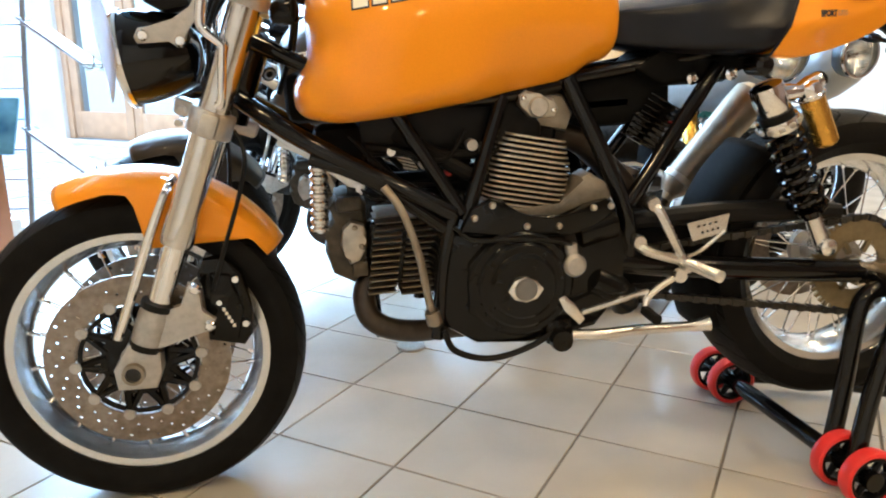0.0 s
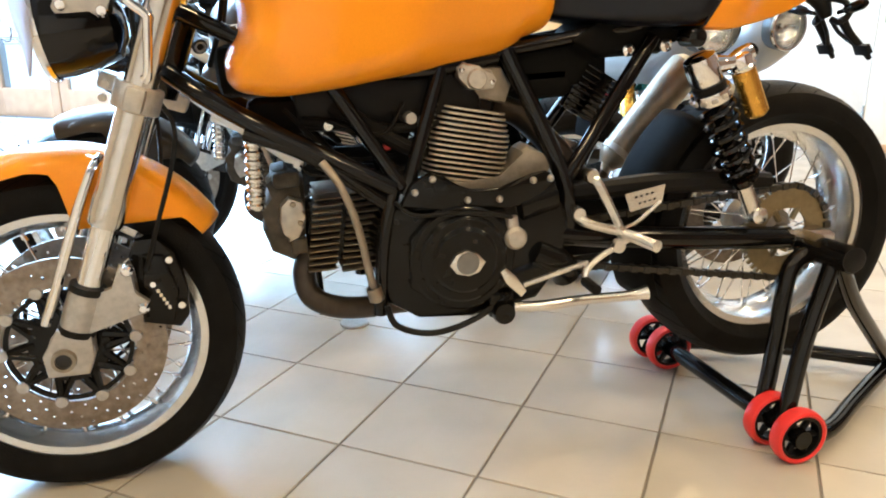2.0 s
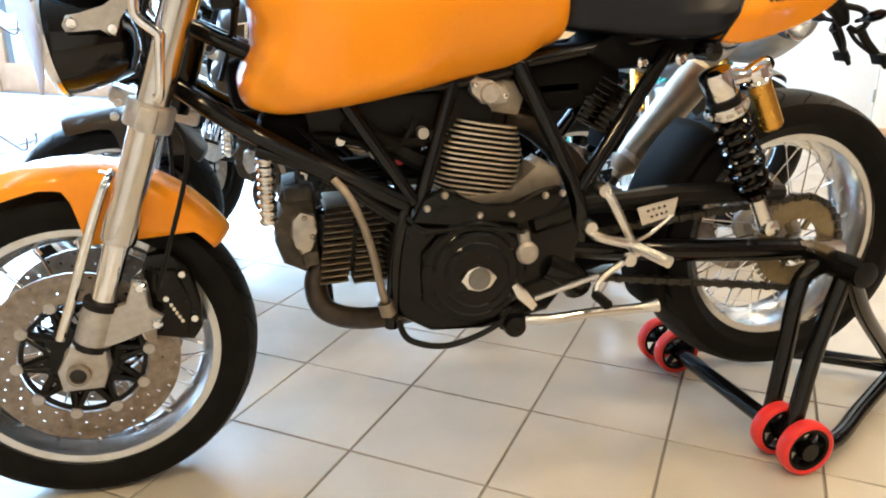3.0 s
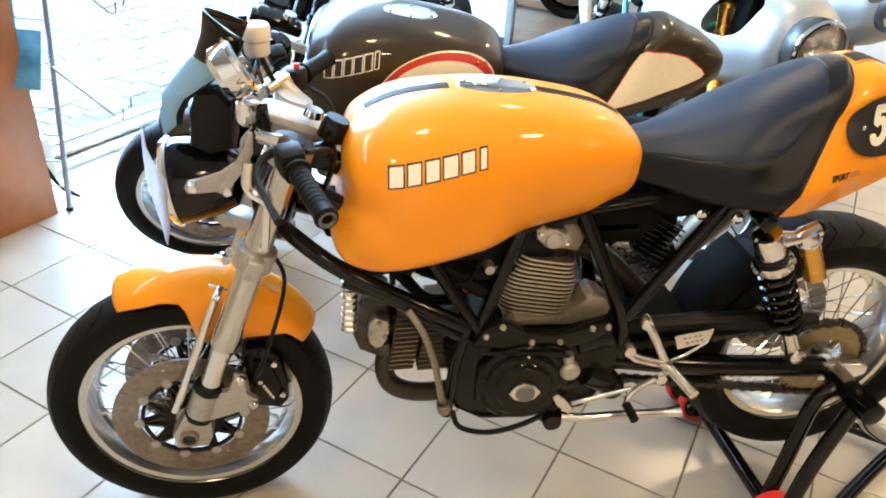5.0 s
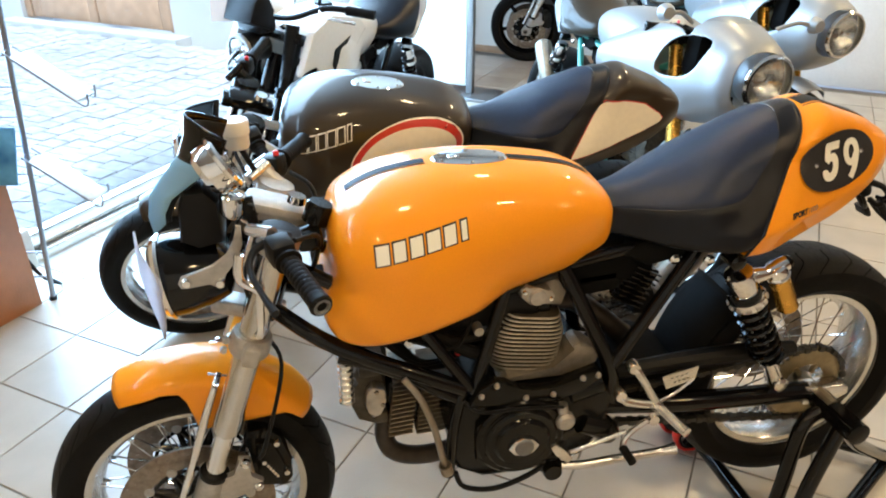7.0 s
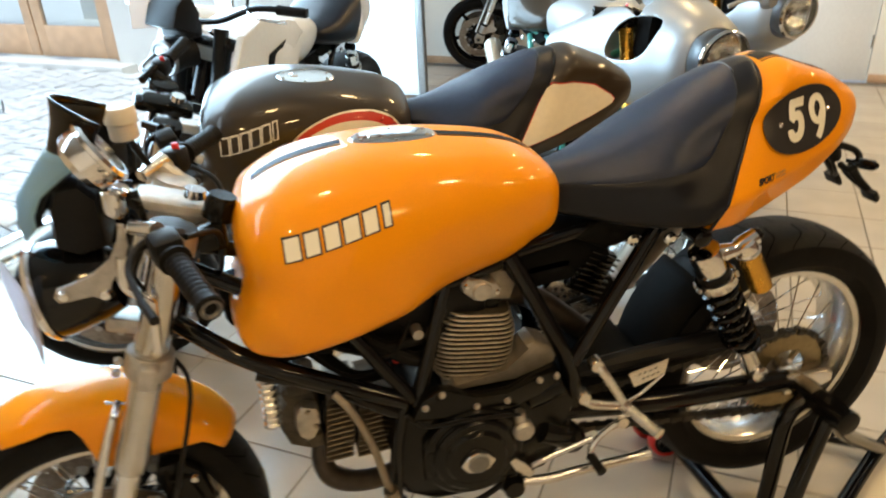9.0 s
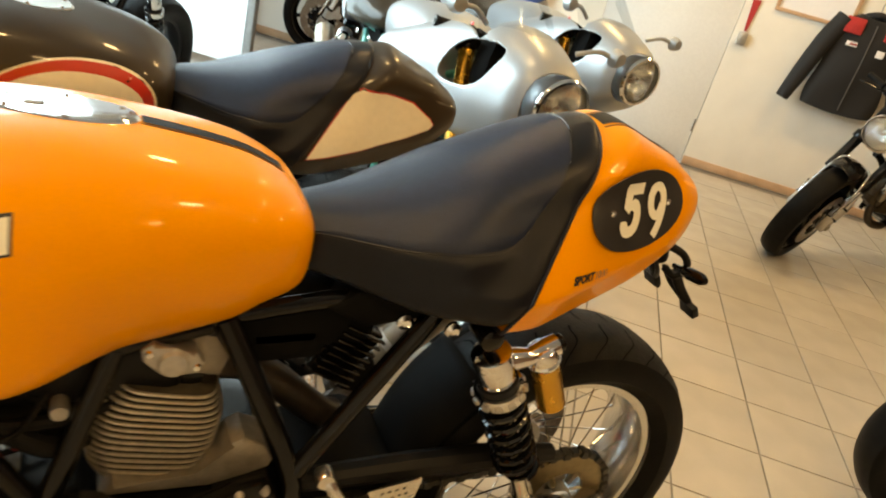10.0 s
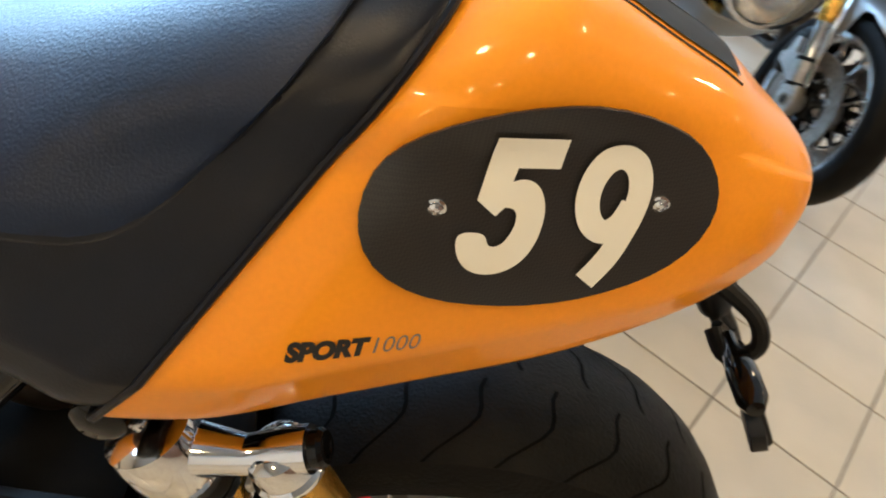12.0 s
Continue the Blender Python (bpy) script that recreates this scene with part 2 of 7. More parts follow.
def curve_through(pts, n=6):
    """A smooth line through the points."""
    p = [Vector(q) for q in pts]
    if len(p) < 3:
        return p
    out = []
    for i in range(len(p) - 1):
        a, b2, c, d = p[max(i - 1, 0)], p[i], p[i + 1], p[min(i + 2, len(p) - 1)]
        for s in range(n):
            t = s / n
            out.append(0.5 * (2 * b2 + (c - a) * t + (2 * a - 5 * b2 + 4 * c - d) * t * t + (3 * b2 - a - 3 * c + d) * t ** 3))
    out.append(p[-1])
    return out


def tube(bm, pts, r, seg=10, bend=6, caps=True):
    """A round bar along a smooth line; r may be one radius or one for each point."""
    line = curve_through(pts, bend) if bend else [Vector(q) for q in pts]
    rs = [r] * len(line) if not isinstance(r, (list, tuple)) else [float(np.interp(i / (len(line) - 1), np.linspace(0, 1, len(r)), r)) for i in range(len(line))]
    t0 = (line[1] - line[0]).normalized()
    nrm = t0.orthogonal().normalized()
    rings, last = [], t0
    for i, q in enumerate(line):
        d = (line[min(i + 1, len(line) - 1)] - line[max(i - 1, 0)]).normalized()
        nrm = (last.rotation_difference(d) @ nrm).normalized()
        last = d
        bi = d.cross(nrm)
        rings.append([q + rs[i] * (math.cos(a) * nrm + math.sin(a) * bi) for a in (2 * math.pi * k / seg for k in range(seg))])
    vs = grid_faces(bm, rings)
    if caps:
        bm.faces.new(vs[0][::-1])
        bm.faces.new(vs[-1])
    return bm


def lathe(bm, prof, m=None, seg=32):
    """Turn (radius, height) round the local z axis, then place it by m."""
    m = m or Matrix.Identity(4)
    rings = []
    for r, h in prof:
        rr = max(r, 1e-4)
        rings.append([m @ Vector((rr * math.cos(a), rr * math.sin(a), h)) for a in (2 * math.pi * k / seg for k in range(seg))])
    vs = grid_faces(bm, rings)
    if prof[0][0] < 1e-3:
        bm.faces.new(vs[0][::-1])
    if prof[-1][0] < 1e-3:
        bm.faces.new(vs[-1])
    return bm


def box(bm, c, s, m=None, bevel=0.0, seg=2):
    m = m or Matrix.Identity(4)
    r = bmesh.ops.create_cube(bm, size=1.0, matrix=m @ Matrix.Translation(c) @ Matrix.Diagonal((*s, 1)))
    if bevel:
        es = list({e for v in r["verts"] for e in v.link_edges})
        bmesh.ops.bevel(bm, geom=es, offset=bevel, segments=seg, affect="EDGES", profile=0.5)
    return bm


def prism(bm, outline, axis_from, axis_to, bevel=0.0, m=None):
    """An outline of (x, z) points, from y = axis_from to y = axis_to."""
    m = m or Matrix.Identity(4)
    n0 = len(bm.verts)
    a = [bm.verts.new(m @ Vector((x, axis_from, z))) for x, z in outline]
    b2 = [bm.verts.new(m @ Vector((x, axis_to, z))) for x, z in outline]
    k = len(outline)
    fs = [bm.faces.new(a), bm.faces.new(b2[::-1])]
    for i in range(k):
        fs.append(bm.faces.new((a[i], b2[i], b2[(i + 1) % k], a[(i + 1) % k])))
    if bevel:
        es = list(fs[0].edges) + list(fs[1].edges)
        bmesh.ops.bevel(bm, geom=es, offset=bevel, segments=2, affect="EDGES", profile=0.5)
    return bm


def bar(bm, a, b2, r, seg=10):
    return tube(bm, [a, b2], r, seg, 0)


ALONG_Y = Matrix.Rotation(radians(90), 4, "X")  # local z becomes -y


def at_y(x, y, z):
    """A turning axis along the bike's width at (x, y, z); heights grow towards -y."""
    return Matrix.Translation((x, y, z)) @ ALONG_Y


def aim(a, b2):
    """A pose at a whose z axis points at b2."""
    d = Vector(b2) - Vector(a)
    return Matrix.Translation(a) @ d.to_track_quat("Z", "Y").to_matrix().to_4x4()


# ---- the room ----
def room_box(name, a0, a1, b0, b1, z0, z1, mat, label, category, bevel=0.0, kind="structure"):
    bm = bmesh.new()
    box(bm, ((a0 + a1) / 2, (b0 + b1) / 2, (z0 + z1) / 2), (a1 - a0, b1 - b0, z1 - z0), None, bevel)
    ob = part(name, bm, mat)
    ob.matrix_world = ROOM
    return tagged(ob, label, category, kind=kind)


floor = room_box("floor", WIN_A - 0.1, EAST_A, SOUTH_B, BACK_B, -0.12, -0.004, M_GROUT, "beige glazed tile floor with grey joints", "floor")
# south and east walls stay out of view; their tones steer the bounce light
room_box("wall_south", WIN_A, EAST_A, SOUTH_B - 0.2, SOUTH_B, -0.1, CEIL, M_WALL, "unseen white wall, added to bounce light onto the bikes", "wall")
room_box("wall_east", EAST_A, EAST_A + 0.2, SOUTH_B - 0.2, BACK_B + 0.2, -0.1, CEIL, M_DIMWALL, "unseen wall, dark to keep bounce light low", "wall")
DOOR_A0, DOOR_A1 = 0.88, 1.76
room_box("wall_north", WIN_A - 0.1, DOOR_A0, BACK_B, BACK_B + 0.2, -0.1, CEIL, M_WALL, "unseen white wall, added to bounce light onto the bikes with wooden baseboard", "wall")
room_box("wall_north", DOOR_A1, EAST_A, BACK_B, BACK_B + 0.2, -0.1, CEIL, M_WALL, "unseen white wall, added to bounce light onto the bikes with wooden baseboard", "wall")
room_box("wall_north", DOOR_A0, DOOR_A1, BACK_B, BACK_B + 0.2, 2.06, CEIL, M_WALL, "white plaster above the door", "wall")
for a0, a1 in ((WIN_A + 0.12, DOOR_A0 - 0.004), (DOOR_A1 + 0.004, EAST_A)):
    room_box("baseboard", a0, a1, BACK_B - 0.014, BACK_B, 0.0, 0.060, M_PALEWOOD, "narrow pale wooden baseboard", "baseboard", 0.004)
# the ceiling is never in view; its grey is chosen to cut fill light
room_box("ceiling", WIN_A - 0.1, EAST_A + 0.2, SOUTH_B - 0.2, BACK_B + 0.2, CEIL, CEIL + 0.15, M_CEILING, "unseen ceiling, grey to hold down bounce light", "ceiling")
for sa, sb in SPOTS:
    bm = bmesh.new()
    lathe(bm, [(0.066, -0.004), (0.085, -0.006), (0.088, 0.0), (0.088, 0.02), (0.066, 0.02), (0.066, -0.004)], Matrix.Translation((0, 0, 0)), 24)
    sp = empty("ceiling_spot", ROOM @ Matrix.Translation((sa, sb, CEIL - 0.022)), "small round recessed ceiling spot, lit", "ceiling lamp", "ceiling spots")
    part("trim_ring", bm, M_ALU, sp)
    bm = bmesh.new()
    lathe(bm, [(0.0, 0.012), (0.062, 0.012), (0.062, 0.016), (0.0, 0.016)], None, 20)
    part("bulb_face", bm, M_LAMPGLOW, sp)

# white flush door in the back wall
door = empty("door_1", ROOM @ Matrix.Translation((DOOR_A0, BACK_B, 0)), "plain white closed door with lever handle", "door", kind="structure")
bm = bmesh.new()
box(bm, (0.44, 0.03, 1.03), (0.872, 0.04, 2.05), None, 0.003)
part("door_leaf", bm, M_WHITEPAINT, door)
bm = bmesh.new()
bar(bm, (0.08, 0.01, 1.02), (0.08, -0.05, 1.02), 0.011)
tube(bm, [(0.08, -0.05, 1.02), (0.14, -0.052, 1.02), (0.2, -0.05, 1.02)], 0.009)
part("door_handle", bm, M_ALU, door, "brushed metal lever handle")
for hz in (0.24, 1.75):
    bm = bmesh.new()
    bar(bm, (0.868, -0.001, hz), (0.868, -0.001, hz + 0.09), 0.008)
    part("hinge", bm, M_ALU, door)

# window wall: low frame, big panes, wooden posts
room_box("wall_west", WIN_A - 0.1, WIN_A, SOUTH_B, 0.40, -0.1, CEIL, M_WALL, "unseen white wall, added to bounce light onto the bikes beside the shop window", "wall")
room_box("wall_west", WIN_A - 0.1, WIN_A, 0.40, BACK_B, 2.66, CEIL, M_WALL, "white plaster above the shop window", "wall")
win = empty("window_1", ROOM @ Matrix.Translation((WIN_A, 0, 0)), "large floor-length shop window with metal sill", "window", kind="structure")
bm = bmesh.new()
box(bm, (-0.05, 2.675, 0.022), (0.12, 4.54, 0.045), None, 0.006)
part("window_sill", bm, M_ALU, win)
bm = bmesh.new()
box(bm, (-0.05, 2.675, 0.085), (0.06, 4.54, 0.07), None, 0.006)
part("bottom_rail", bm, M_ALU, win)
bm = bmesh.new()
box(bm, (-0.05, 2.675, 2.62), (0.07, 4.54, 0.08), None, 0.006)
part("top_rail", bm, M_ALU, win)
for pb, w, mt in ((2.62, 0.05, M_ALU), (4.10, 0.16, M_WOOD), (4.885, 0.12, M_WOOD)):
    bm = bmesh.new()
    box(bm, (-0.045, pb, 1.35), (0.11, w, 2.47), None, 0.006)
    part("post", bm, mt, win, "reddish varnished wooden post" if mt == M_WOOD else "")
for b0, b1 in ((0.41, 2.59), (2.65, 4.02), (4.18, 4.82)):
    bm = bmesh.new()
    box(bm, (-0.05, (b0 + b1) / 2, 1.35), (0.008, b1 - b0 - 0.008, 2.44))
    pane = part("pane", bm, M_PANE, win)
    pane.visible_shadow = False
# brown wooden wall end at the window's left
room_box("pillar", WIN_A - 0.02, WIN_A + 0.30, 0.05, 0.40, 0.0, CEIL, M_WOOD, "reddish brown wooden wall panelling", "pillar", 0.004)


# ---- outside: paved yard, facade with glazed wooden doors ----
bm = bmesh.new()
bmesh.ops.create_grid(bm, x_segments=2, y_segments=2, size=120, matrix=Matrix.Translation((0, 0, -0.14)))
tagged(part("ground", bm, M_PLASTERGREY), "pale ground of the yard outside", "ground", kind="structure")
bm = bmesh.new()
rnd = random.Random(5)
for i in range(56):
    for j in range(30):
        ca, cb = WIN_A - 0.35 - j * 0.165 - 0.06 * rnd.random() * 0.2, -0.6 + i * 0.12 + (0.06 if j % 2 else 0)
        if cb > 4.2:
            continue
        box(bm, (ca, cb, -0.10 + rnd.uniform(-0.004, 0.004)), (0.152 + rnd.uniform(-0.006, 0.004), 0.108 + rnd.uniform(-0.006, 0.004), 0.09), None)
yard = part("paving", bm, M_STONE)
yard.matrix_world = ROOM
tagged(yard, "pale grey block paving of the yard", "paving", kind="stuff")
room_box("wall_facade", -12.0, -6.75, 4.45, 4.8, -0.14, 5.5, M_PLASTERGREY, "pale rendered facade across the yard", "facade")
room_box("wall_facade", -4.6, WIN_A - 0.12, 4.45, 4.8, -0.14, 5.5, M_PLASTERGREY, "pale rendered facade across the yard", "facade")
room_box("wall_facade", -6.75, -4.6, 4.45, 4.8, 2.35, 5.5, M_PLASTERGREY, "pale render above the glazed doors", "facade")
room_box("step", -6.9, -4.4, 4.24, 4.45, -0.14, -0.02, M_PLASTERGREY, "pale stone threshold step", "step")
fd = empty("door_2", ROOM @ Matrix.Translation((-6.75, 4.51, -0.02)), "pale wooden double door with tall glass panes", "door", kind="structure")
for x0, w in ((0.0, 0.09), (2.06, 0.09)):
    bm = bmesh.new()
    box(bm, (x0 + w / 2, 0.05, 1.17), (w, 0.12, 2.34), None, 0.005)
    part("door_frame", bm, M_PALEWOOD, fd)
for x0, x1 in ((0.1, 1.06), (1.08, 2.05)):
    for c, s in (((x0 + 0.06, 0.03, 1.15), (0.12, 0.05, 2.28)), ((x1 - 0.06, 0.03, 1.15), (0.12, 0.05, 2.28)), (((x0 + x1) / 2, 0.03, 0.16), (x1 - x0 - 0.24, 0.05, 0.3)), (((x0 + x1) / 2, 0.03, 2.2), (x1 - x0 - 0.24, 0.05, 0.18))):
        bm = bmesh.new()
        box(bm, c, s, None, 0.005)
        part("door_rail", bm, M_PALEWOOD, fd)
    bm = bmesh.new()
    box(bm, ((x0 + x1) / 2, 0.03, 1.21), (x1 - x0 - 0.24, 0.008, 1.8))
    part("pane", bm, M_PANE, fd)
room_box("backdrop", -7.9, -3.6, 7.2, 7.3, -0.14, 3.0, M_PLASTERGREY, "pale wall of the room behind the glazed doors", "wall")


# ---- motorcycles: x from the front axle to the rear, -y is the rider's left ----
def oval_section(x, zt, zb, zm, w, n_up=2.6, n_dn=2.6, k=0.0, zref=0.85, seg=48):
    """A closed cross-section: superellipse arcs above and below its widest height zm."""
    out = []
    for i in range(seg):
        a = 2 * math.pi * i / seg
        c, s = math.cos(a), math.sin(a)
        n = n_up if s >= 0 else n_dn
        y = w * math.copysign(abs(c) ** (2 / n), c)
        z = zm + ((zt - zm) if s >= 0 else (zm - zb)) * math.copysign(abs(s) ** (2 / n), s)
        out.append((x + k * (z - zref), y, z))
    return out


def stations(table, count):
    """Smoothly interpolated rows of a table of numbers."""
    rows = [Vector(r[:4]).to_tuple() + tuple(r[4:]) for r in table]
    arr = np.array(rows, float)
    out = []
    seg = len(arr) - 1
    for i in range(count + 1):
        u = i / count * seg
        j = min(int(u), seg - 1)
        t = u - j
        a, b2, c, d = arr[max(j - 1, 0)], arr[j], arr[j + 1], arr[min(j + 2, seg)]
        out.append(0.5 * (2 * b2 + (c - a) * t + (2 * a - 5 * b2 + 4 * c - d) * t * t + (3 * b2 - a - 3 * c + d) * t ** 3))
    return out


def skin(table, count, n_up=2.6, n_dn=2.6, seg=48):
    """A closed body through cross-sections: rows of x, top, bottom, widest height, half width, slant."""
    bm = bmesh.new()
    rings = [oval_section(r[0], r[1], r[2], r[3], max(r[4], 0.004), n_up, n_dn, r[5], seg=seg) for r in stations(table, count)]
    vs = grid_faces(bm, rings)
    bm.faces.new(vs[0][::-1])
    bm.faces.new(vs[-1])
    bmesh.ops.recalc_face_normals(bm, faces=bm.faces)
    return bm


TANK = [(0.326, 0.785, 0.724, 0.748, 0.03, 0), (0.330, 0.832, 0.712, 0.748, 0.095, 0), (0.342, 0.890, 0.700, 0.746, 0.145, 0), (0.362, 0.924, 0.693, 0.744, 0.176, 0), (0.40, 0.944, 0.686, 0.744, 0.196, 0),
        (0.45, 0.961, 0.687, 0.748, 0.204, 0), (0.52, 0.972, 0.692, 0.760, 0.200, 0), (0.60, 0.974, 0.700, 0.780, 0.185, 0), (0.68, 0.967, 0.707, 0.812, 0.168, 0), (0.75, 0.954, 0.715, 0.838, 0.154, 0),
        (0.815, 0.938, 0.727, 0.850, 0.141, 0), (0.855, 0.923, 0.750, 0.852, 0.130, 0), (0.895, 0.898, 0.763, 0.850, 0.110, 0), (0.915, 0.872, 0.785, 0.842, 0.076, 0), (0.923, 0.850, 0.815, 0.835, 0.03, 0)]
SEAT = [(0.890, 0.850, 0.805, 0.825, 0.028, 0.05), (0.896, 0.858, 0.792, 0.824, 0.040, 0.08), (0.92, 0.864, 0.784, 0.816, 0.056, 0.12), (0.97, 0.874, 0.774, 0.808, 0.084, 0.20), (1.03, 0.898, 0.764, 0.804, 0.128, 0.33),
        (1.09, 0.938, 0.757, 0.802, 0.160, 0.46), (1.135, 0.970, 0.754, 0.802, 0.175, 0.55), (1.168, 0.991, 0.752, 0.799, 0.182, 0.66), (1.190, 0.998, 0.752, 0.798, 0.182, 0.71), (1.200, 0.992, 0.754, 0.798, 0.180, 0.72)]
SEAT = [(r[0] + 0.022 * min(1.0, max(0.0, (r[0] - 0.93) / 0.2)),) + r[1:] for r in SEAT]
WIDE_SEAT = [(0.890, 0.850, 0.805, 0.825, 0.05, 0.05), (0.896, 0.860, 0.790, 0.824, 0.085, 0.08), (0.92, 0.864, 0.782, 0.820, 0.118, 0.12), (0.97, 0.874, 0.772, 0.812, 0.142, 0.20), (1.03, 0.898, 0.764, 0.806, 0.160, 0.33),
             (1.09, 0.938, 0.757, 0.802, 0.172, 0.46), (1.135, 0.970, 0.754, 0.802, 0.178, 0.55), (1.165, 0.991, 0.752, 0.803, 0.181, 0.60), (1.182, 0.998, 0.752, 0.804, 0.181, 0.60), (1.190, 0.992, 0.754, 0.805, 0.179, 0.60)]
TAIL = [(1.2215, 0.986, 0.752, 0.798, 0.177, 0.72), (1.230, 0.990, 0.749, 0.797, 0.178, 0.70), (1.270, 0.995, 0.743, 0.799, 0.169, 0.56), (1.312, 0.994, 0.747, 0.804, 0.150, 0.42), (1.362, 0.984, 0.758, 0.811, 0.128, 0.28),
        (1.420, 0.968, 0.777, 0.824, 0.108, 0.14), (1.475, 0.952, 0.808, 0.838, 0.090, 0.02), (1.512, 0.932, 0.825, 0.856, 0.070, -0.04), (1.540, 0.914, 0.841, 0.866, 0.050, -0.06), (1.555, 0.899, 0.853, 0.872, 0.031, -0.06), (1.562, 0.884, 0.864, 0.874, 0.010, -0.06)]


def flank(f, x=1.22):
    """Half width, as a share of the widest, at a share f of the height over the crease: a slanting flank, a shoulder, a dome."""
    u = min(1.0, max(0.0, (x - 1.22) / 0.20))
    f, at, share = min(1.0, max(0.0, f)), 0.587 + 0.133 * u, 0.60 + 0.08 * u
    n = 1.75 + 1.05 * min(1.0, 2 * u)
    edged = 1 - (1 - share) * (f / at) ** (1.0 + 0.2 * u) if f <= at else share * (1 - ((f - at) / (1 - at)) ** n) ** (1 / n)
    v = min(1.0, max(0.0, (x - 1.42) / 0.10))  # rounding off towards the tip
    return edged * (1 - v) + (1 - f ** 2.2) ** (1 / 2.2) * v


def tail_section(x, top, low, mid, wide, slant):
    """A cross-section of the tail: flat belly, a band leaning in under the crease, flank, shoulder and dome."""
    tuck = 0.015 + 0.055 * min(1.0, max(0.0, (x - 1.225) / 0.09))
    side = [(wide * 0.45, low), (wide * 0.86, low), (wide * (0.992 - tuck), low + 0.002)] + [(wide * (1 - tuck * (1 - k / 4)), low + (mid - low) * (0.1 + 0.9 * k / 4)) for k in range(4)]
    side += [(wide * flank(k / 20, x), mid + (top - mid) * k / 20) for k in range(16)] + [(wide * flank(1 - 0.25 * (1 - k / 12) ** 2, x), top - (top - mid) * 0.25 * (1 - k / 12) ** 2) for k in range(12)]
    ring = [(-y, z) for y, z in side] + [(0.0, top)] + side[::-1]
    return [(x + slant * (z - 0.85), y, z) for y, z in ring]


def lay_on(bm, tree, x, z, lift=0.0015, side=-1):
    """The place on a body's flank at (x, z), a little proud of it."""
    hit = tree.ray_cast(Vector((x, side * 0.6, z)), Vector((0, -side, 0)))
    return Vector((x, (hit[0].y if hit[0] else 0) + side * lift, z))


def decal(outline, tree, lift, step=0.012, side=-1, thick=0.0):
    """A flat outline of (x, z) laid on a body's flank as a thin skin."""
    bm = bmesh.new()
    face = bm.faces.new([bm.verts.new((x, 0, z)) for x, z in outline])
    xs, zs = [p[0] for p in outline], [p[1] for p in outline]
    for lo, hi, nv in ((min(xs), max(xs), (1, 0, 0)), (min(zs), max(zs), (0, 0, 1))):
        c = lo + step
        while c < hi:
            co = (c, 0, 0) if nv[0] else (0, 0, c)
            bmesh.ops.bisect_plane(bm, geom=bm.verts[:] + bm.edges[:] + bm.faces[:], plane_co=co, plane_no=nv)
            c += step
    for v in bm.verts:
        v.co = lay_on(bm, tree, v.co.x, v.co.z, lift, side)
    if thick:
        r = bmesh.ops.extrude_face_region(bm, geom=bm.faces[:])
        for v in [g for g in r["geom"] if isinstance(g, bmesh.types.BMVert)]:
            v.co.y += side * thick
    return bm


def ellipse(cx, cz, rx, rz, tilt=0.0, n=40):
    c, s = math.cos(radians(tilt)), math.sin(radians(tilt))
    return [(cx + rx * math.cos(a) * c - rz * math.sin(a) * s, cz + rx * math.cos(a) * s + rz * math.sin(a) * c) for a in (2 * math.pi * k / n for k in range(n))]


def text_mesh(words, size, thick=0.0, shear=0.0, wide=1.0):
    """The built-in letters as flat faces, as a bmesh in the (x, z) plane, starting at its origin."""
    cu = bpy.data.curves.new("letters", "FONT")
    cu.body, cu.size, cu.offset, cu.shear, cu.resolution_u = words, size, thick, shear, 4
    ob = bpy.data.objects.new("letters", cu)
    scene.collection.objects.link(ob)
    dg = bpy.context.evaluated_depsgraph_get()
    me = bpy.data.meshes.new_from_object(ob.evaluated_get(dg))
    bm = bmesh.new()
    bm.from_mesh(me)
    bpy.data.objects.remove(ob)
    bpy.data.curves.remove(cu)
    bpy.data.meshes.remove(me)
    for v in bm.verts:
        v.co = Vector((v.co.x * wide, 0, v.co.y))
    return bm


STEER_TOP, STEER_LOW = Vector((0.262, 0, 0.84)), Vector((0.075, 0, 0.42))


def steer_matrix(deg):
    ax = (STEER_TOP - STEER_LOW).normalized()
    return Matrix.Translation(STEER_TOP) @ Matrix.Rotation(radians(deg), 4, ax) @ Matrix.Translation(-STEER_TOP)


FA, RA = Vector((0.0, 0, 0.292)), Vector((1.412, 0, 0.322))
FORK_UP = Vector((0.395, 0, 0.919)).normalized()


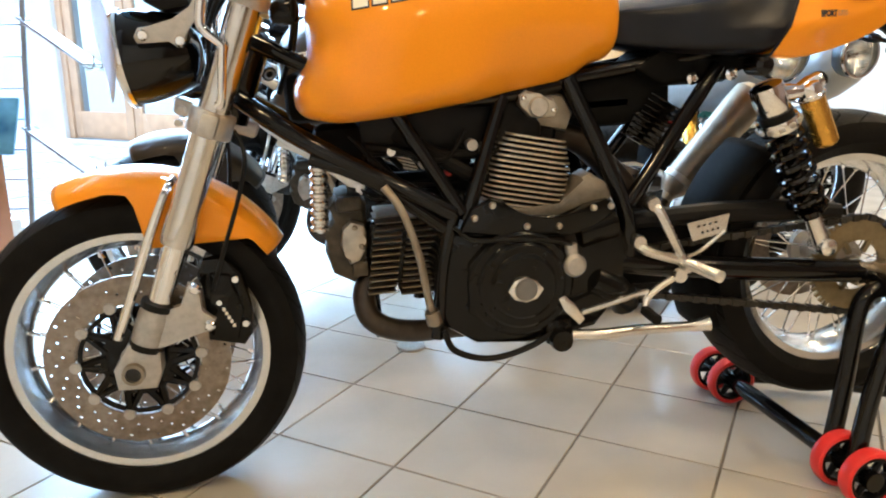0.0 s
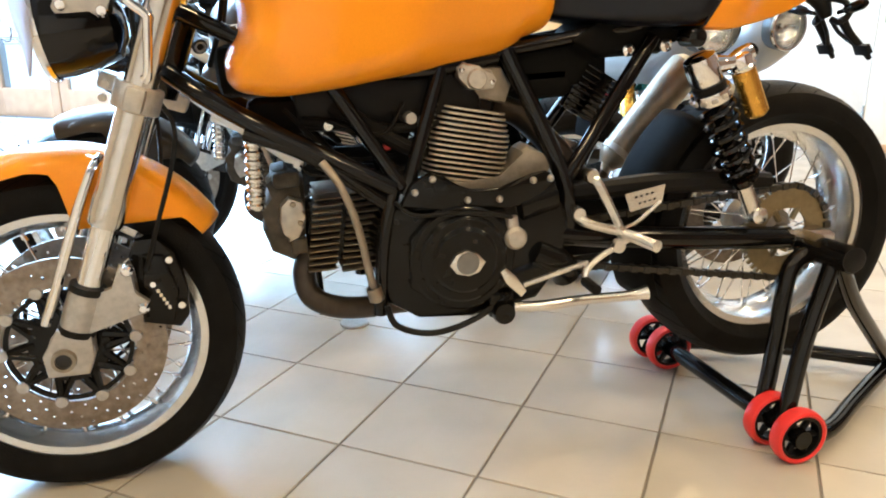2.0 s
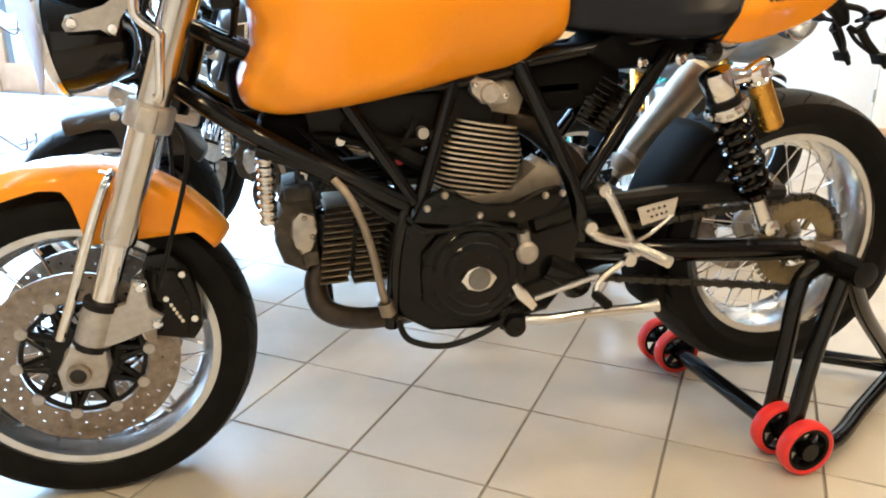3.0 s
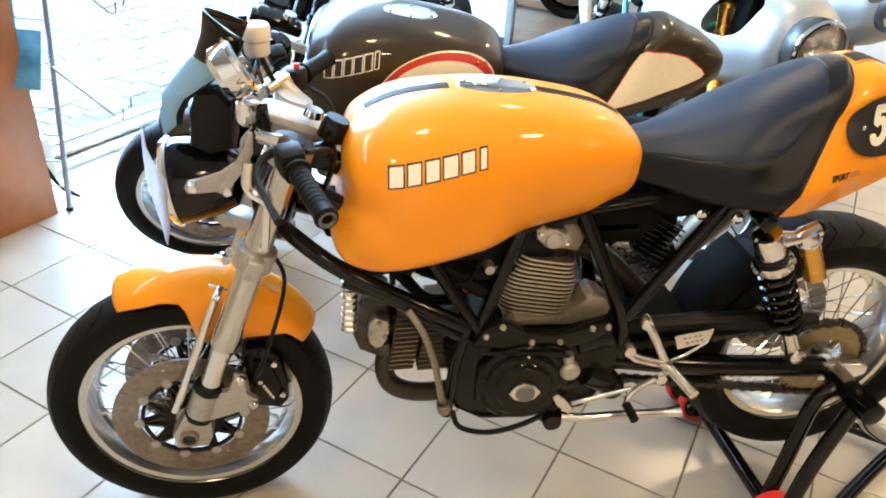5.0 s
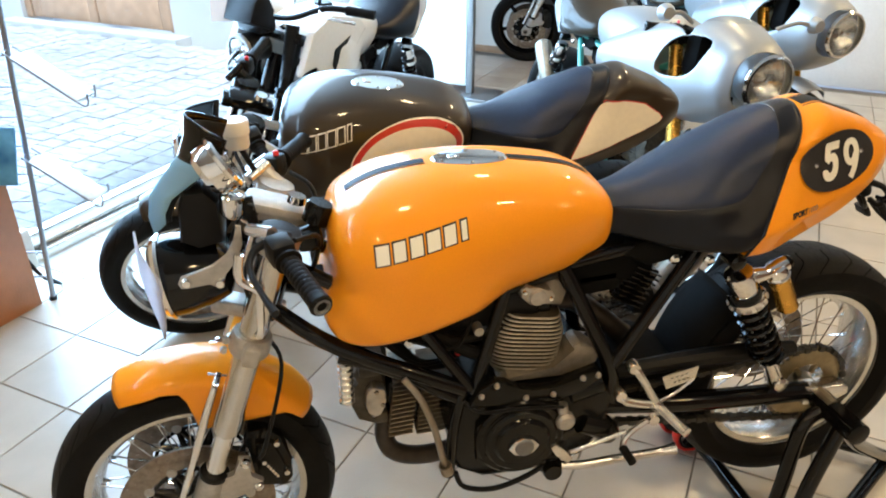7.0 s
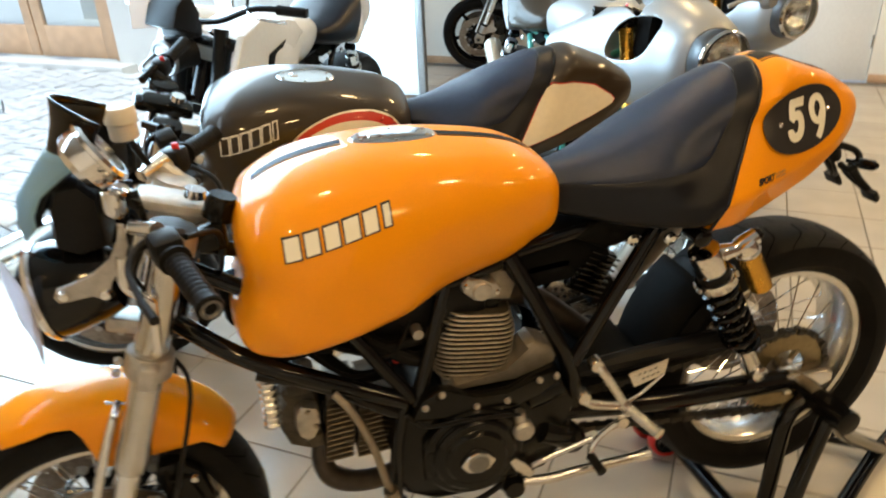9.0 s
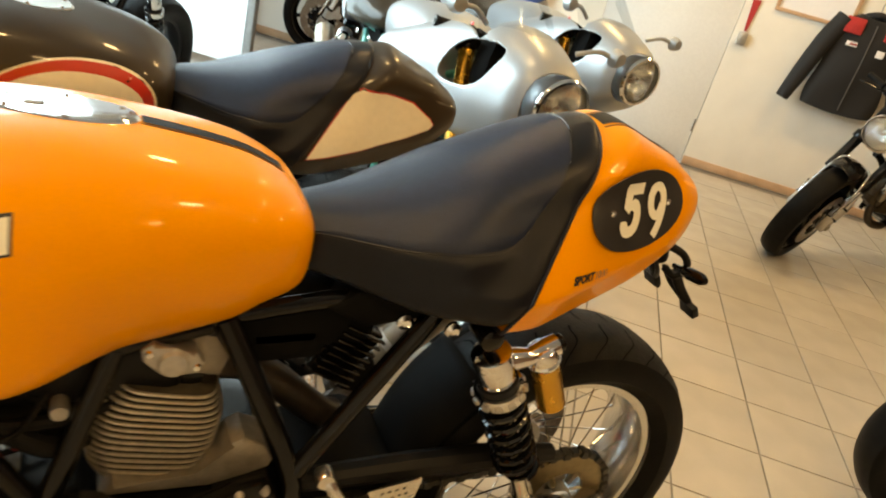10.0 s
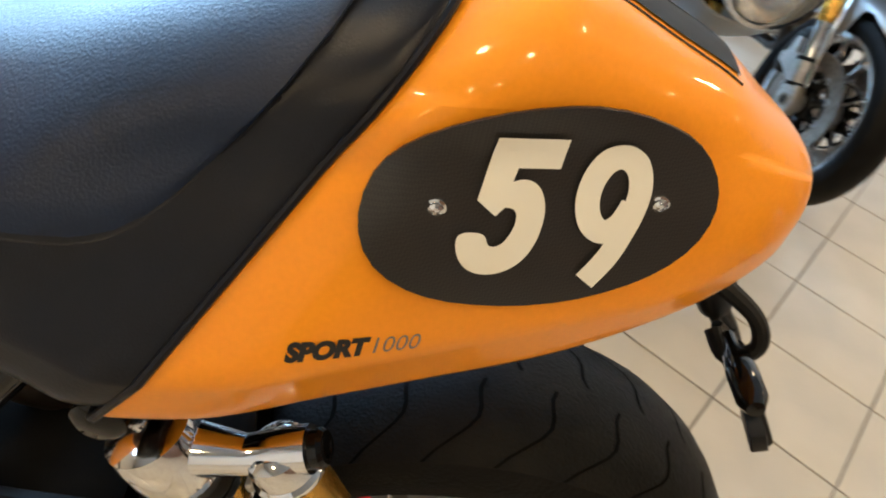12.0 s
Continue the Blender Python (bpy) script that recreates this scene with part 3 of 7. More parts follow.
def wheel(owner, name, centre, r_out, width, S, detail, rim_mat, spoke_mat=None, groove=True, cast=False):
    """Rim with tyre, hub and spokes as its parts."""
    W = S @ at_y(*centre)
    hw = width / 2
    rr = 0.232 if r_out < 0.3 else 0.225
    bm = bmesh.new()
    rw = min(0.062, hw * 0.72)
    lathe(bm, [(rr, -rw - 0.006), (rr + 0.002, -rw), (rr - 0.016, -rw + 0.003), (rr - 0.020, -rw + 0.010), (rr - 0.030, -rw * 0.45), (rr - 0.036, 0), (rr - 0.030, rw * 0.45), (rr - 0.020, rw - 0.010), (rr - 0.016, rw - 0.003), (rr + 0.002, rw), (rr, rw + 0.006), (rr + 0.004, rw), (rr - 0.006, 0), (rr + 0.004, -rw), (rr, -rw - 0.006)], W, 72 if detail else 40)
    rim = part(name, bm, rim_mat, owner)
    bm = bmesh.new()
    side = r_out - rr
    prof = [(rr - 0.002, -rw - 0.004), (rr + side * 0.25, -hw * 0.97), (rr + side * 0.5, -hw), (rr + side * 0.74, -hw * 0.90), (rr + side * 0.90, -hw * 0.62), (rr + side * 0.975, -hw * 0.32), (r_out, 0)]
    prof = prof + [(r, -h) for r, h in prof[-2::-1]]
    lathe(bm, prof, W, 96 if detail else 48)
    tyre = part("tyre", bm, M_RUBBER, rim, "black road tyre with cut tread")
    if detail and groove:
        # tread grooves: dark narrow sipes just proud of the tread
        for sgn in (-1, 1):
            bm = bmesh.new()
            for i in range(1):
                a0 = 0.0
                pts = []
                for u in np.linspace(0.08, 0.90, 9):
                    h = sgn * hw * u
                    r = np.interp(abs(h) / hw, [0, 0.32, 0.62, 0.90, 1.0], [r_out, rr + side * 0.975, rr + side * 0.90, rr + side * 0.74, rr + side * 0.5])
                    a = a0 + 0.20 * u * u + 0.02 * math.sin(9 * u) + 0.03
                    pts.append((r, h, a))
                for p, q in zip(pts, pts[1:]):
                    w2 = 0.006
                    quad = []
                    for (r, h, a), e in ((p, -w2), (p, w2), (q, w2), (q, -w2)):
                        quad.append(bm.verts.new(Vector(((r + 0.0006) * math.cos(a + e), (r + 0.0006) * math.sin(a + e), h))))
                    bm.faces.new(quad)
            one = mesh_of(bm, "tread_groove", M_GROOVE)
            for i in range(30):
                ob = new("tread_groove", one)
                ob.parent = rim
                ob.matrix_local = W @ Matrix.Rotation(2 * math.pi * (i + (0.5 if sgn > 0 else 0)) / 30, 4, "Z")
    bm = bmesh.new()
    lathe(bm, [(0.012, -0.075), (0.03, -0.075), (0.045, -0.06), (0.046, -0.045), (0.028, -0.04), (0.026, 0), (0.028, 0.04), (0.046, 0.045), (0.045, 0.06), (0.03, 0.075), (0.012, 0.075)], W, 24)
    part("hub", bm, M_ALUMATT if not cast else M_PLASTIC, rim)
    if cast:
        for i in range(6):
            bm = bmesh.new()
            a = 2 * math.pi * i / 6
            tube(bm, [W @ Vector((0.03 * math.cos(a), 0.03 * math.sin(a), 0)), W @ Vector((0.21 * math.cos(a + 0.15), 0.21 * math.sin(a + 0.15), 0))], [0.02, 0.014], 8, 0)
            part("spoke", bm, rim_mat, rim)
        return rim
    n = 36 if detail > 1 else 20
    rad = 0.0017 if detail > 1 else 0.0024
    ends = []
    for k in range(2):
        bm = bmesh.new()
        sg = -1 if k else 1
        bar(bm, (0.042, 0, sg * 0.052), (0.199 * math.cos(0.42 * sg), 0.199 * math.sin(0.42 * sg), sg * 0.012), rad, 6)
        bar(bm, (0.186 * math.cos(0.40 * sg), 0.186 * math.sin(0.40 * sg), sg * 0.0135), (0.2 * math.cos(0.42 * sg), 0.2 * math.sin(0.42 * sg), sg * 0.012), rad * 2.2, 6)
        ends.append(mesh_of(bm, "spoke", spoke_mat or M_CHROME))
    for i in range(n):
        ob = new("spoke", ends[i % 2])
        ob.parent = rim
        ob.matrix_local = W @ Matrix.Rotation(2 * math.pi * i / n, 4, "Z")
    return rim


def brake_disc(owner, centre, y, r0, r1, S, detail, carrier=True):
    """A drilled ring with real holes on a dark carrier with bobbins."""
    W = S @ at_y(centre.x, y, centre.z)
    bm = bmesh.new()
    na, nr = (160, 9) if detail > 1 else (48, 1)
    th = 0.0025

    def hole(i, j):
        return detail > 1 and ((j == 1 and i % 8 == 0) or (j == 3 and i % 8 == 3) or (j == 5 and i % 8 == 6) or (j == 7 and i % 8 == 1))
    v = {}

    def vert(i, j, s):
        key = (i % na, j, s)
        if key not in v:
            a, r = 2 * math.pi * (i % na) / na, r0 + (r1 - r0) * j / nr
            v[key] = bm.verts.new(W @ Vector((r * math.cos(a), r * math.sin(a), s * th)))
        return v[key]
    for i in range(na):
        for j in range(nr):
            if hole(i, j):
                continue
            bm.faces.new([vert(i, j, 1), vert(i + 1, j, 1), vert(i + 1, j + 1, 1), vert(i, j + 1, 1)])
            bm.faces.new([vert(i, j + 1, -1), vert(i + 1, j + 1, -1), vert(i + 1, j, -1), vert(i, j, -1)])
        for j in (0, nr):
            bm.faces.new([vert(i, j, 1), vert(i + 1, j, 1), vert(i + 1, j, -1), vert(i, j, -1)])
    disc = part("brake_disc", bm, M_DISC, owner, "drilled brake disc with light rust")
    if carrier:
        bm = bmesh.new()
        m2 = W
        lathe(bm, [(0.030, -0.006), (0.064, -0.006), (0.066, 0.004), (0.030, 0.004), (0.030, -0.006)], m2, 28)
        lathe(bm, [(r0 - 0.012, -0.003), (r0 - 0.004, -0.003), (r0 - 0.004, 0.002), (r0 - 0.012, 0.002), (r0 - 0.012, -0.003)], m2, 40)
        part("disc_carrier", bm, M_CASE, disc, "black spider carrier")
        bm = bmesh.new()
        for off in (0.22, -0.22):
            tube(bm, [Vector((0.056 * math.cos(off), 0.056 * math.sin(off), -0.001)), Vector((r0, 0, -0.001))], [0.0085, 0.006], 6, 0)
        leg = mesh_of(bm, "carrier_leg", M_CASE)
        for i in range(10):
            ob = new("carrier_leg", leg)
            ob.parent = disc
            ob.matrix_local = m2 @ Matrix.Rotation(2 * math.pi * i / 10, 4, "Z")
        for i in range(10):
            bm = bmesh.new()
            a = 2 * math.pi * i / 10
            lathe(bm, [(0.0, 0.006), (0.010, 0.006), (0.011, 0.002), (0.011, -0.004), (0.0, -0.004)], m2 @ Matrix.Translation((r0 * math.cos(a), r0 * math.sin(a), 0)), 12)
            part("bobbin", bm, M_ALUMATT, disc)
    return disc


def fork_axis(z, y=0.0):
    """A point of the fork leg's centre line at height z (wheel straight ahead)."""
    return Vector((FA.x + 0.008 + 0.43 * (z - FA.z), y, z))


def fork(owner, S, detail, slider=None, yoke=None):
    slider = slider or M_FORK
    SF = S @ Matrix.Translation((0.037, 0, -0.003))
    for y in (-0.103, 0.103):
        s = -1 if y < 0 else 1
        bm = bmesh.new()
        P = lambda z: S @ fork_axis(z, y)
        tube(bm, [P(0.505), P(0.51), P(0.52), P(0.545), P(0.56), P(0.912), P(0.918)], [0.026, 0.0285, 0.0285, 0.0285, 0.0265, 0.0265, 0.020], 24, 0)
        leg = part("fork_leg", bm, slider, owner, "brushed aluminium fork tube")
        bm = bmesh.new()
        tube(bm, [P(0.37), P(0.508)], 0.0205, 20, 0)
        part("stanchion", bm, M_CHROME, leg)
        for zc in (0.402, 0.332):
            bm = bmesh.new()
            lathe(bm, [(0.020, -0.006), (0.0295, -0.006), (0.0305, 0), (0.0295, 0.006), (0.020, 0.006)], S @ aim(fork_axis(zc, y), fork_axis(zc + 0.1, y)), 24)
            part("dust_seal", bm, M_PLASTIC, leg)
        # axle foot with caliper lug
        bm = bmesh.new()
        tube(bm, [P(0.325), P(0.34), P(0.385), P(0.40)], [0.027, 0.029, 0.029, 0.026], 20, 0)
        prism(bm, [(-0.068, 0.262), (-0.004, 0.258), (0.010, 0.288), (0.012, 0.335), (-0.040, 0.345), (-0.070, 0.30)], y - 0.020, y + 0.020, 0.005, SF)
        prism(bm, [(0.005, 0.328), (0.052, 0.345), (0.100, 0.352), (0.112, 0.372), (0.098, 0.386), (0.088, 0.392), (0.094, 0.438), (0.074, 0.444), (0.060, 0.402), (0.020, 0.398)], y + s * 0.006, y + s * 0.020, 0.003, SF)
        foot = part("fork_foot", bm, M_ALUMATT, leg, "grey cast axle foot")
        bm = bmesh.new()
        lathe(bm, [(0.0135, -0.004), (0.0135, 0.008), (0.019, 0.008), (0.020, -0.004), (0.0135, -0.004)], S @ at_y(FA.x, y + s * 0.022, FA.z - 0.003), 24)
        part("axle_ring", bm, M_STEEL, leg)
        bm = bmesh.new()
        lathe(bm, [(0.0, 0.0), (0.0135, 0.0), (0.0135, 0.002), (0.0, 0.002)], S @ at_y(FA.x, y + s * 0.021, FA.z - 0.003), 20)
        part("axle_bore", bm, M_BLACKMARK, leg)
        if detail > 1:
            for cx, cz in ((0.086, 0.432), (0.101, 0.364)):
                bm = bmesh.new()
                lathe(bm, [(0.0, 0.009), (0.006, 0.009), (0.010, 0.004), (0.010, -0.004), (0.0, -0.004)], SF @ at_y(cx, y + s * 0.022, cz), 14)
                part("bolt", bm, M_CHROME, foot)
    # yokes
    for z, nm in ((0.705, "lower_yoke"), (0.905, "upper_yoke")):
        bm = bmesh.new()
        ax = aim(fork_axis(z), fork_axis(z) + FORK_UP)
        for y in (-0.103, 0.103):
            lathe(bm, [(0.0262, -0.021), (0.036, -0.021), (0.038, -0.018), (0.038, 0.018), (0.036, 0.021), (0.0262, 0.021)], S @ aim(fork_axis(z, y), fork_axis(z, y) + FORK_UP), 28)
            if z < 0.8:
                box(bm, (0, 0, 0), (0.030, 0.030, 0.040), S @ aim(fork_axis(z, y), fork_axis(z, y) + FORK_UP) @ Matrix.Translation((0, 0, 0)) @ Matrix.Translation(( -0.044, 0, 0)), 0.006)
                for dz in (-0.010, 0.010):
                    lathe(bm, [(0.0, 0.008), (0.006, 0.008), (0.007, 0.0)], S @ at_y(fork_axis(z + dz, y).x - 0.044, y - 0.016, z + dz + 0.016), 10)
        box(bm, (0.022, 0, 0), (0.056, 0.150, 0.030), S @ ax, 0.008)
        if z > 0.8:
            box(bm, (0.030, 0, 0.006), (0.085, 0.120, 0.034), S @ ax, 0.016)
        part(nm, bm, yoke or M_ALUMATT, owner, "black fork clamp" if yoke else "bare cast aluminium fork clamp")
    bm = bmesh.new()
    lathe(bm, [(0.0, 0.014), (0.017, 0.014), (0.019, 0.0), (0.0, -0.01)], S @ aim(fork_axis(0.90) + Vector((0.03, 0, 0)), fork_axis(0.90) + Vector((0.03, 0, 0)) + FORK_UP) @ Matrix.Translation((0, 0, 0.03)), 20)
    part("stem_nut", bm, M_CHROME, owner)


def fender(owner, S, mat, label):
    """Short mudguard: a curved shell with deep skirts behind the fork."""
    rings = []
    for i in range(33):
        deg = 34 + (108 - 34) * i / 32
        a = radians(deg)
        r = 0.334 + 0.012 * math.sin(math.pi * i / 32)
        edge = 0.205 / max(math.sin(a), 0.3)
        t = min(1, max(0, (deg - 76) / 9))
        t = t * t * (3 - 2 * t)
        edge = edge * (1 - t) + (0.302 + 0.02 * (deg - 85) / 25) * t
        edge = min(edge, r - 0.012)
        taper = min(1, (i + 1.5) / 5) ** 0.5 * min(1, (33.5 - i) / 6) ** 0.5
        hw = 0.074 * (0.55 + 0.45 * taper)
        row = []
        for j in range(19):
            u = -1 + 2 * j / 18
            if abs(u) <= 0.62:
                y = hw * math.sin(abs(u) / 0.62 * math.pi / 2 * 0.98) * (1 if u > 0 else -1)
                rr = r - 0.034 * (1 - math.cos(abs(u) / 0.62 * math.pi / 2))
            else:
                y = hw * (1 + 0.05 * (abs(u) - 0.62)) * (1 if u > 0 else -1)
                rr = (r - 0.034) + (edge - (r - 0.034)) * (abs(u) - 0.62) / 0.38 if edge < r - 0.034 else r - 0.034 - 0.004 * (abs(u) - 0.62)
            row.append(S @ Vector((FA.x + rr * math.cos(a), y, FA.z + rr * math.sin(a))))
        rings.append(row)
    bm = bmesh.new()
    grid_faces(bm, rings, close_u=False)
    ob = part("front_fender", bm, mat, owner, label, 50)
    so = ob.modifiers.new("thickness", "SOLIDIFY")
    so.thickness, so.offset = 0.003, -1
    # chromed stays on both sides
    for y in (-1, 1):
        bm = bmesh.new()
        q = [Vector((-0.020, y * 0.107, 0.350)), Vector((0.013, y * 0.106, 0.42)), Vector((0.046, y * 0.101, 0.495)), Vector((0.076, y * 0.091, 0.560)), Vector((0.096, y * 0.080, 0.598)), Vector((0.106, y * 0.056, 0.611))]
        tube(bm, [S @ p for p in q], [0.0080, 0.0085, 0.0085, 0.0085, 0.008, 0.007], 12)
        box(bm, (0, 0, 0), (0.050, 0.020, 0.005), S @ Matrix.Translation((0.108, y * 0.048, 0.606)) @ Matrix.Rotation(radians(20), 4, "Y"), 0.002)
        part("fender_stay", bm, M_CHROME, ob, "polished fender stay")


def caliper(owner, S, y, detail):
    S = S @ Matrix.Translation((0.037, 0, -0.003))
    s = -1 if y < 0 else 1
    bm = bmesh.new()
    prism(bm, [(0.088, 0.318), (0.150, 0.300), (0.168, 0.322), (0.172, 0.372), (0.160, 0.440), (0.132, 0.470), (0.098, 0.470), (0.084, 0.440), (0.098, 0.40), (0.092, 0.352)], y + s * 0.012, y - s * 0.044, 0.006, S)
    prism(bm, [(0.096, 0.33), (0.142, 0.318), (0.158, 0.372), (0.142, 0.440), (0.108, 0.446), (0.108, 0.39)], y + s * 0.012, y + s * 0.024, 0.006, S)
    cal = part("brake_caliper", bm, M_CASE, owner, "black four-piston brake caliper")
    if detail > 1:
        bm = bmesh.new()
        lathe(bm, [(0.0, 0.004), (0.005, 0.004), (0.006, 0.0)], S @ at_y(0.118, y + s * 0.0245, 0.392), 12)
        bm2 = bmesh.new()
        for i in range(5):
            box(bm2, (0, 0, 0), (0.005, 0.0012, 0.006), S @ Matrix.Translation((0.124 + i * 0.0035, y + s * 0.0248, 0.378 - i * 0.008)), 0)
        part("bleed_bolt", bm, M_CHROME, cal)
        part("marking", bm2, M_MILKY, cal, "small pale maker's mark as plain bars")
        for cx, cz in ((0.158, 0.345), (0.150, 0.43)):
            bm = bmesh.new()
            lathe(bm, [(0.0, 0.008), (0.006, 0.008), (0.008, 0.003), (0.008, -0.002), (0.0, -0.002)], S @ at_y(cx, y + s * 0.014, cz), 12)
            part("bolt", bm, M_CHROME, cal)


def headlight_unit(owner, S, mat, x=0.055, z=0.815, r=0.088, chrome=True):
    """Round headlight: bucket, chromed rim, glass over a reflector."""
    W = S @ Matrix.Translation((x, 0, z)) @ Matrix.Rotation(radians(-90 - 4), 4, "Y")  # local z points forward
    bm = bmesh.new()
    lathe(bm, [(0.0, -0.115), (0.03, -0.112), (0.06, -0.095), (r * 0.9, -0.06), (r, -0.015), (r, 0.012)], W, 40)
    hl = part("headlight", bm, mat, owner, "round headlight in a gloss bucket")
    bm = bmesh.new()
    lathe(bm, [(r - 0.006, 0.010), (r + 0.004, 0.008), (r + 0.005, 0.014), (r, 0.022), (r - 0.008, 0.022), (r - 0.006, 0.010)], W, 40)
    part("rim", bm, M_CHROME if chrome else M_GREYMETAL, hl)
    bm = bmesh.new()
    lathe(bm, [(0.010, -0.065), (0.03, -0.060), (r * 0.62, -0.040), (r * 0.85, -0.010), (r - 0.008, 0.012)], W, 40)
    lathe(bm, [(0.0, 0.0), (0.012, -0.004), (0.016, -0.014), (0.012, -0.05)], W, 16)
    part("reflector", bm, M_REFLECT, hl)
    bm = bmesh.new()
    lathe(bm, [(r - 0.010, 0.022), (r * 0.7, 0.032), (0.02, 0.038), (0.0, 0.038)], W, 40)
    part("lens", bm, M_LENS, hl)
    return hl


# the seam between the seat's top pad and its flank: along the sides, then up and over the raised back
SEAM = [(0.890, 0.834), (0.93, 0.842), (0.98, 0.841), (1.03, 0.844), (1.065, 0.849), (1.106, 0.852), (1.140, 0.853), (1.154, 0.858), (1.164, 0.867), (1.171, 0.880), (1.177, 0.900), (1.181, 0.922), (1.183, 0.942), (1.1848, 0.962), (1.1865, 0.982), (1.188, 0.994)]


def seat_row(xi):
    """The seat's cross-section at a station: flank up to the seam, then the dome of the pad."""
    rows = stations(SEAT, 270)
    top, low, mid, wide, slant = (float(np.interp(xi, [r[0] for r in rows], [r[k] for r in rows])) for k in range(1, 6))
    wide = max(wide, 0.004)
    edge = min(float(np.interp(xi, [p[0] for p in SEAM], [p[1] for p in SEAM])), top - 0.003)
    u = min(1.0, max(0.0, (xi - 1.082) / 0.10))
    u = u * u * (3 - 2 * u)
    lid = max(edge + 0.012, mid + 0.02)

    def half(z):
        round_y = wide * flank((z - mid) / (top - mid))
        box_at = lambda h: wide * max(0.0, 1 - min(1.0, max(0.0, h - mid) / (lid - mid)) ** 6) ** (1 / 6)
        box_y = box_at(z) if z <= edge else box_at(edge) * max(0.0, (top - z) / (top - edge)) ** (1 / 2.3)
        return box_y * (1 - u) + round_y * u
    side = [(wide * max(0.0, 1 - (1 - j / 12) ** 5.5) ** (1 / 5.5), low + (mid - low) * j / 12) for j in range(12)]
    side += [(half(mid + (edge - mid) * j / 10), mid + (edge - mid) * j / 10) for j in range(10)]
    dome = []
    for j in range(21):
        z = edge + (top - edge) * (1 - (1 - j / 20) ** 2.3)
        dome.append((half(z), z))
    return side, dome, slant, mid


def seat_and_tail(owner, seat_mat, tail_mat, tail_label, detail):
    if not detail:
        seat = part("seat", skin(WIDE_SEAT, 60, 2.6, 3.6, 56), seat_mat, owner, "black vinyl solo seat with raised back", 60)
    else:
        spots = sorted(set([round(x, 4) for x in np.linspace(0.890, 0.93, 9)] + [round(x, 4) for x in np.linspace(0.93, 1.152, 28)] + [round(x, 4) for x in np.linspace(1.152, 1.2215, 31)]))
        rings, rows = [], []
        for xi in spots:
            side, dome, slant, mid = seat_row(xi)
            line = side + dome
            ring = [(xi + slant * (z - 0.85), -y, z) for y, z in line] + [(xi + slant * (z - 0.85), y, z) for y, z in line[-2::-1]]
            rings.append(ring)
            if 0.893 < xi < 1.1885:
                arch = [(-y, z) for y, z in dome] + [(y, z) for y, z in dome[-2::-1]]
                row = []
                for j, (y, z) in enumerate(arch):
                    d = Vector((0, y * 1.4, z - mid)).normalized()
                    h = 0.0030 if 0 < j < len(arch) - 1 else -0.0015
                    if xi > 1.184:
                        h *= max(-0.3, (1.1875 - xi) / 0.0035)
                    row.append(Vector((xi + slant * (z - 0.85), y, z)) + d * h)
                rows.append(row)
        bm = bmesh.new()
        vs = grid_faces(bm, rings)
        bm.faces.new(vs[0][::-1])
        bm.faces.new(vs[-1])
        bmesh.ops.recalc_face_normals(bm, faces=bm.faces)
        seat = part("seat", bm, M_SEATSIDE, owner, "black vinyl solo seat with raised back", 60)
        bm = bmesh.new()
        ring = [Vector(p) for p in tail_section(1.2195, 0.993, 0.751, 0.798, 0.181, 0.72)]
        tube(bm, [p for p in ring] + [ring[0]], 0.003, 8, 0, False)
        part("back_roll", bm, M_SEATSIDE, seat)
        bm = bmesh.new()
        grid_faces(bm, rows, close_u=False)
        bmesh.ops.recalc_face_normals(bm, faces=bm.faces)
        part("seat_pad", bm, seat_mat, seat, "padded black vinyl top", 60)
        bm = bmesh.new()
        tube(bm, [r[0] for r in rows] + rows[-1][1:-1] + [r[-1] for r in rows[::-1]], 0.0018, 6, 0)
        part("seam", bm, M_SEATSIDE, seat)
        # a row of stitches beside the seam
        bm = bmesh.new()
        for s in (0, -1):
            for r, q in zip(rows[10:-3], rows[11:-2]):
                for e in (0.15, 0.65):
                    p0 = r[s].lerp(q[s], e) + Vector((0.004, 0, -0.005))
                    p1 = r[s].lerp(q[s], e + 0.25) + Vector((0.004, 0, -0.005))
                    if (p1 - p0).length > 1e-5:
                        out = Vector((0, -0.0015 if s == 0 else 0.0015, 0))
                        bar(bm, p0 + out, p1 + out, 0.0006, 5)
        part("stitching", bm, M_INK, seat, "grey thread")
    bm = bmesh.new()
    vs = grid_faces(bm, [tail_section(r[0], r[1], r[2], r[3], max(r[4], 0.004), r[5]) for r in stations(TAIL, 48)])
    bm.faces.new(vs[0][::-1])
    bm.faces.new(vs[-1])
    bmesh.ops.recalc_face_normals(bm, faces=bm.faces)
    tail = part("tail_cowl", bm, tail_mat, owner, tail_label, 60)
    return seat, tail


def tree_of(ob):
    from mathutils.bvhtree import BVHTree
    bm = bmesh.new()
    bm.from_mesh(ob.data)
    t = BVHTree.FromBMesh(bm)
    bm.free()
    return t


def dark_faces(fin):
    """Broad fin faces: dirt and painted gap shade; only the machined rim stays bright."""
    fin.data.materials.append(M_HEAD)
    for p in fin.data.polygons:
        if len(p.vertices) > 6:
            p.material_index = 1


